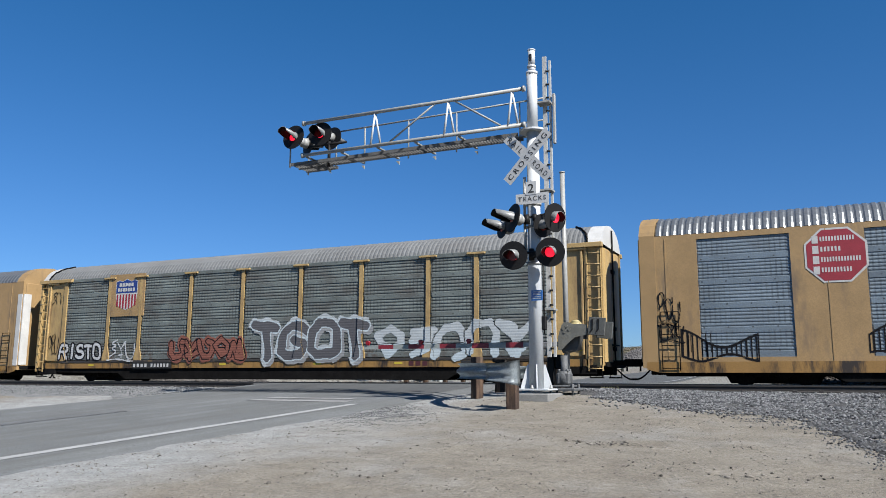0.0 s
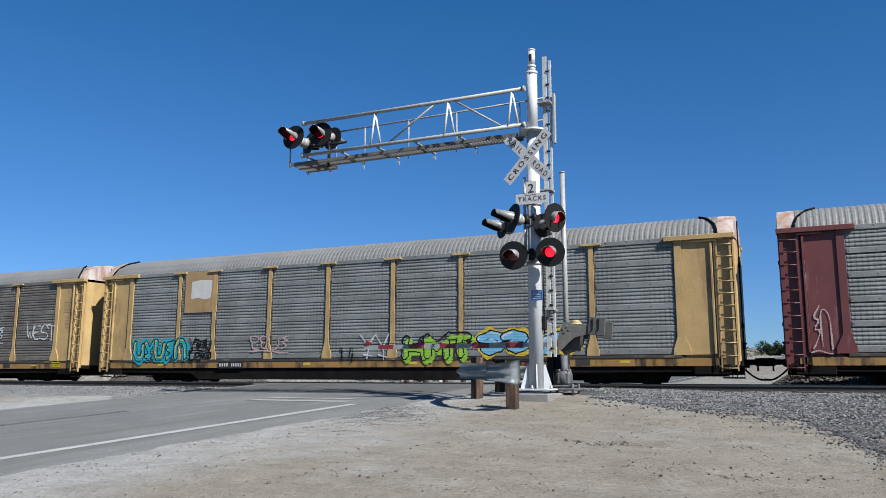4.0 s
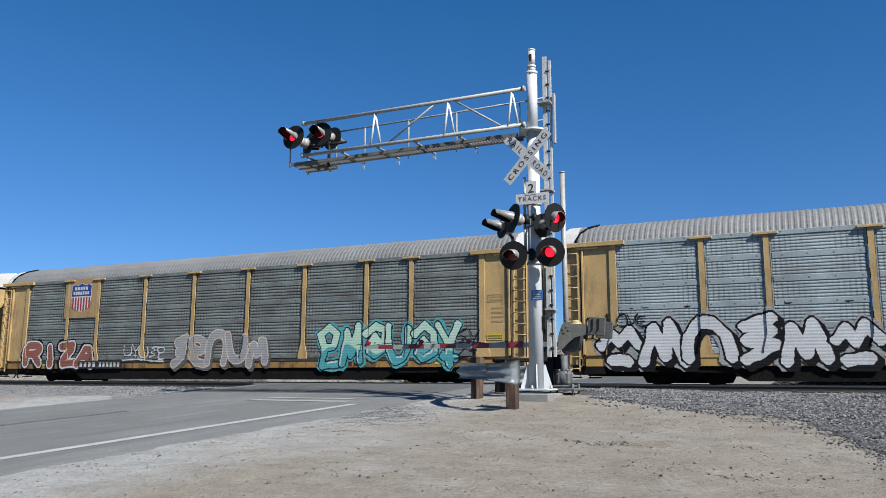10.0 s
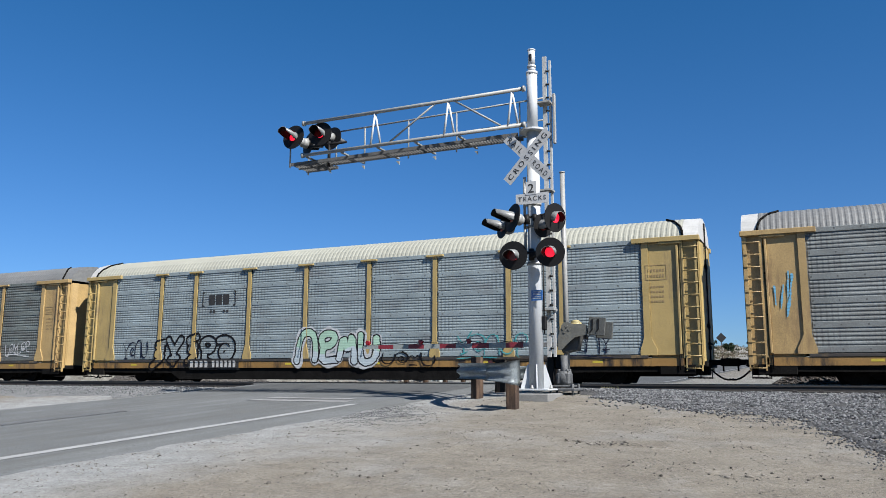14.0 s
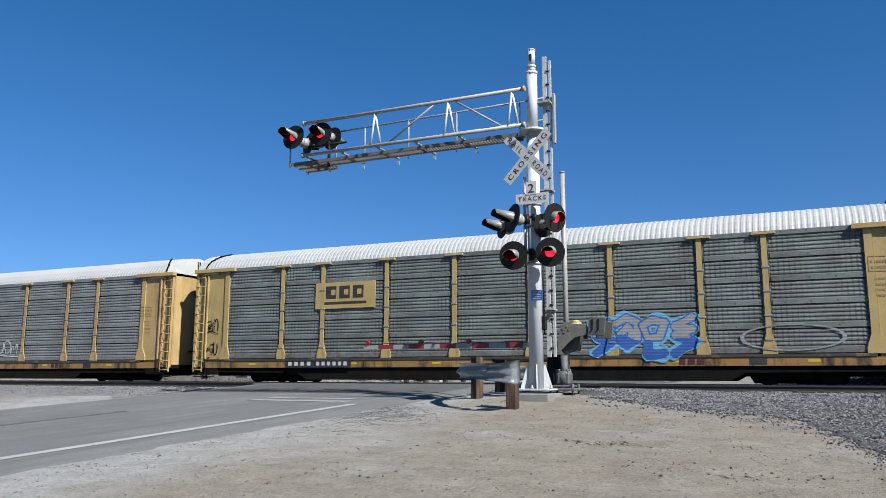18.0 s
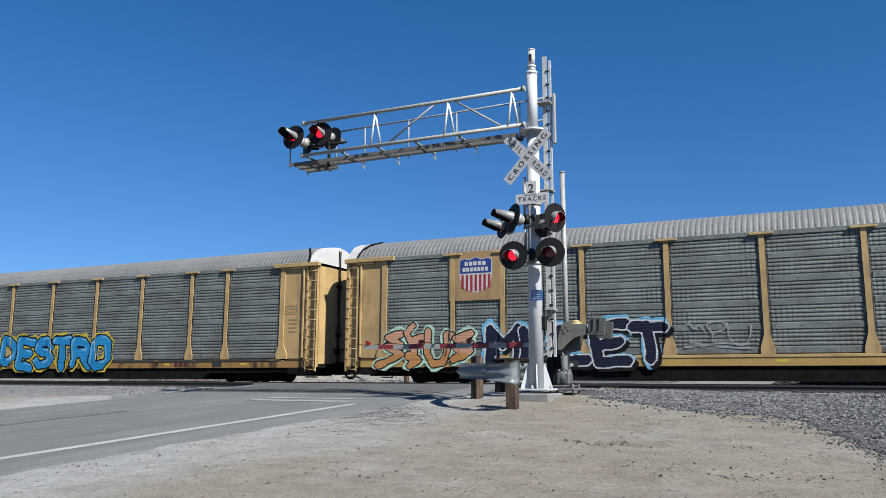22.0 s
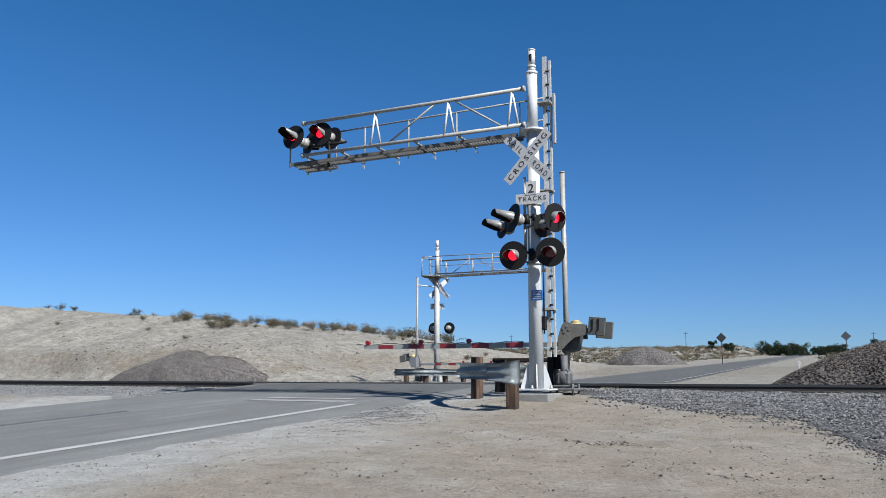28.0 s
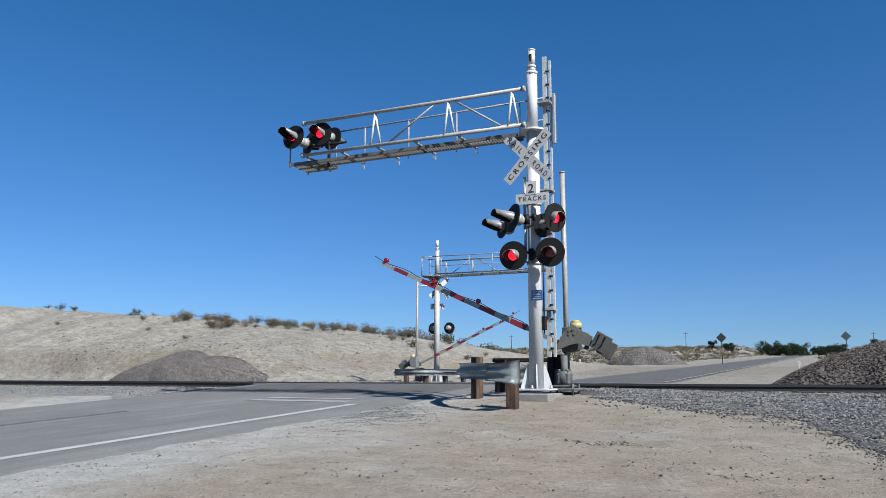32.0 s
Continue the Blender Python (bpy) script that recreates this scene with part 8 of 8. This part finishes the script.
scrub("scrub", 0, LEAF_DRY)
scrub("scrub_olive", 1, LEAF_OLIVE)
for i, (x, y, s) in enumerate(bush_at[:140] + bush_at[-101:]):
    st, fo = BUSHES[i % 5]
    g = float(dirt_height(np.array([x]), np.array([y]))[0])
    b = thing("desert_bush", pose(x, y, g - 0.03, 0, 0, r.uniform(0, 360)) @ Matrix.Diagonal((s, s, s * 0.9, 1)), "scrubby dry desert bush on pale dirt", "bush", "desert bushes")
    part("stems", st, STEM, b)
    part("foliage", fo, LEAF_DRY if r.random() < 0.6 else LEAF_OLIVE, b)


def tree(x, y, h, seed):
    """A small dark broadleaf tree: trunk, limbs, and a ragged crown of many leaves."""
    rr = random.Random(seed)
    g = float(land(np.array([x]), np.array([y]))[0])
    t = thing("tree", pose(x, y, g - 0.05), "dark green tree on the far rise", "tree", "far trees")
    bm = bmesh.new()
    tube(bm, (0, 0, 0), (0, 0, h * 0.4), 0.22, 0.14, 8)
    for k in range(5):
        a = rr.uniform(0, 6.28)
        tube(bm, (0, 0, h * 0.3), (math.cos(a) * h * 0.25, math.sin(a) * h * 0.25, h * rr.uniform(0.55, 0.75)), 0.09, 0.04, 6)
    part("trunk", bm, STEM, t)
    lv, lt = [], []
    blobs = [(Vector((rr.gauss(0, 0.2) * h, rr.gauss(0, 0.2) * h, h * rr.uniform(0.12, 0.85))), h * rr.uniform(0.14, 0.24)) for _ in range(14)]
    for c, rad in blobs:
        for _ in range(80):
            p = c + Vector((rr.gauss(0, 1), rr.gauss(0, 1), rr.gauss(0, 0.8))).normalized() * rad * rr.uniform(0.4, 1.1)
            d1 = Vector((rr.gauss(0, 1), rr.gauss(0, 1), rr.gauss(0, 1))).normalized() * 0.36
            d2 = Vector((rr.gauss(0, 1), rr.gauss(0, 1), rr.gauss(0, 1))).normalized() * 0.32
            k = len(lv)
            lv += [tuple(p - d1), tuple(p + d1), tuple(p + d2)]
            lt.append((k, k + 1, k + 2))
    part("crown", quick_mesh("crown", lv, lt), LEAF_TREE, t)


for i in range(26):
    u = 1345 + i * 5.8 + r.uniform(-3, 3)
    if 1425 < u < 1437:
        continue
    y = r.uniform(400, 440)
    az = math.atan((u - 784) / 1391) - radians(25.09)
    tree(y * math.tan(az), y, r.uniform(4.2, 7.2) * (0.8 if u > 1435 else 1.0), 300 + i)
for u, h in ((1258, 4.5), (1284, 4.0), (1292, 4.6), (1545, 5.5)):
    az = math.atan((u - 784) / 1391) - radians(25.09)
    tree(400 * math.tan(az), 400, h, int(u))

SIGN_BACK = surface("bare_sign_back", (0.30, 0.31, 0.31), 0.45, 0.7, var=0.12, scale=4)
SIGN_DARK = surface("dark_sign_back", (0.09, 0.085, 0.08), 0.6, 0.2, var=0.2, scale=4)


def diamond_sign(x, y, zc, size, material, label):
    g = float(land(np.array([x]), np.array([y]))[0])
    s = thing("road_sign", pose(x, y, 0, 0, 0, -8), label, "road sign", "signs on the far road")
    bm = bmesh.new()
    d = size / 2
    extrude_profile(bm, [(0, zc - d), (d, zc), (0, zc + d), (-d, zc)], "y", 0.0, 0.012)
    part("plate", bm, material, s)
    bm = bmesh.new()
    box(bm, -0.05, 0.05, 0.02, 0.09, g - 0.2, zc + d * 0.7)
    part("post", bm, WOOD if material is SIGN_DARK else SIGN_BACK, s)


diamond_sign(-13.9, 140.0, 7.1, 1.7, SIGN_DARK, "dark-backed diamond sign on a post by the road")
diamond_sign(3.55, 104.0, 5.25, 1.12, SIGN_BACK, "bare metal back of a diamond sign")
for x, y in ((-1.55, 95.0), (-33.5, 118.0), (-32.0, 117.0)):
    g = float(land(np.array([x]), np.array([y]))[0])
    s = thing("marker_post", pose(x, y, g - 0.05), "short white marker post beside the road", "marker post", "white markers")
    bm = bmesh.new()
    tall = 0.85 if y < 100 else 0.6
    box(bm, -0.10, 0.10, -0.04, 0.04, 0.0, tall, 0.03)
    part("post", bm, SIGN_WHITE, s)
    bm = bmesh.new()
    box(bm, -0.17, 0.17, -0.06, 0.06, tall * 0.62, tall + 0.04, 0.05)
    part("reflector_head", bm, SIGN_WHITE, s)
for u, y, h in ((905, 330, 8.5), (1212, 420, 9.0), (1003 + 540, 420, 8)):
    az = math.atan((u - 784) / 1391) - radians(25.09)
    x = y * math.tan(az)
    g = float(land(np.array([x]), np.array([y]))[0])
    s = thing("utility_pole", pose(x, y, g - 0.3), "distant wooden utility pole", "utility pole", "far poles")
    bm = bmesh.new()
    tube(bm, (0, 0, 0), (0, 0, h), 0.16, 0.11, 8)
    part("pole", bm, WOOD, s)
    bm = bmesh.new()
    box(bm, -1.1, 1.1, -0.06, 0.06, h - 0.8, h - 0.66)
    part("crossarm", bm, WOOD, s)
# timber crib and dark beam behind the mast
crib = thing("timber_barrier", Matrix.Identity(4), "dark creosoted timber beam on stub posts behind the mast", "barrier")
TAR_WOOD = surface("tarred_timber", (0.03, 0.024, 0.02), 0.8, var=0.4, scale=4, fine=30, bump=0.3, spec=0.2)
bm = bmesh.new()
box(bm, -7.0, -5.2, 17.75, 17.95, 0.54, 0.64, 0.02)
part("beam", bm, TAR_WOOD, crib)
for x in (-6.75, -5.38):
    bm = bmesh.new()
    box(bm, x - 0.13, x + 0.13, 17.6, 17.9, -0.4, 0.6, 0.015)
    part("stub_post", bm, TAR_WOOD, crib)
# stencilled name on the near rail
SOFT_PRINT = surface("faded_stencil", (0.45, 0.4, 0.22), 0.8, var=0.2, scale=20)
part("lettering", words_mesh("MAIN 2", 0.5, 0.07, 0.02), SOFT_PRINT, bpy.data.objects["track_1"], m=pose(-5.26, 22.376, -0.085))


def motions():
    times = [0, 2, 4, 6, 8, 10, 12, 14, 16, 18, 20, 22, 24, 26, 28, 30, 32]
    for i, car in enumerate(TRAIN):
        x0 = LAST_AT - (len(TRAIN) - 1 - i) * CAR_PITCH
        walk(car, [(t, pose(x0 + rolled(t), TRACK_Y, 0)) for t in times])
    lift = [(0, 0.0), (30.1, 0.0), (30.4, 4.0), (30.8, 9.0), (31.2, 15.2), (31.6, 20.0), (32.0, 24.3)]
    for arm in (near_arm, far_arm):
        walk(arm, [(t, pose(0, -0.06, 0.99, 0, a, 0)) for t, a in lift])
    # the added flaps swing up and down in place of lamps going on and off
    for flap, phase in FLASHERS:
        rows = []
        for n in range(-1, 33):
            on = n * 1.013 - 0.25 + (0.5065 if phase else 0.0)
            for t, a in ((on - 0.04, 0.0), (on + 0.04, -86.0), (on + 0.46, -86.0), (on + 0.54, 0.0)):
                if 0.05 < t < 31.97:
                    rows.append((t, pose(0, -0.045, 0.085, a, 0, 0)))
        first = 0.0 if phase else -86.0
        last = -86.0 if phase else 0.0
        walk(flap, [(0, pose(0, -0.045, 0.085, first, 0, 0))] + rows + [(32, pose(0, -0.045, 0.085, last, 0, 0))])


motions()
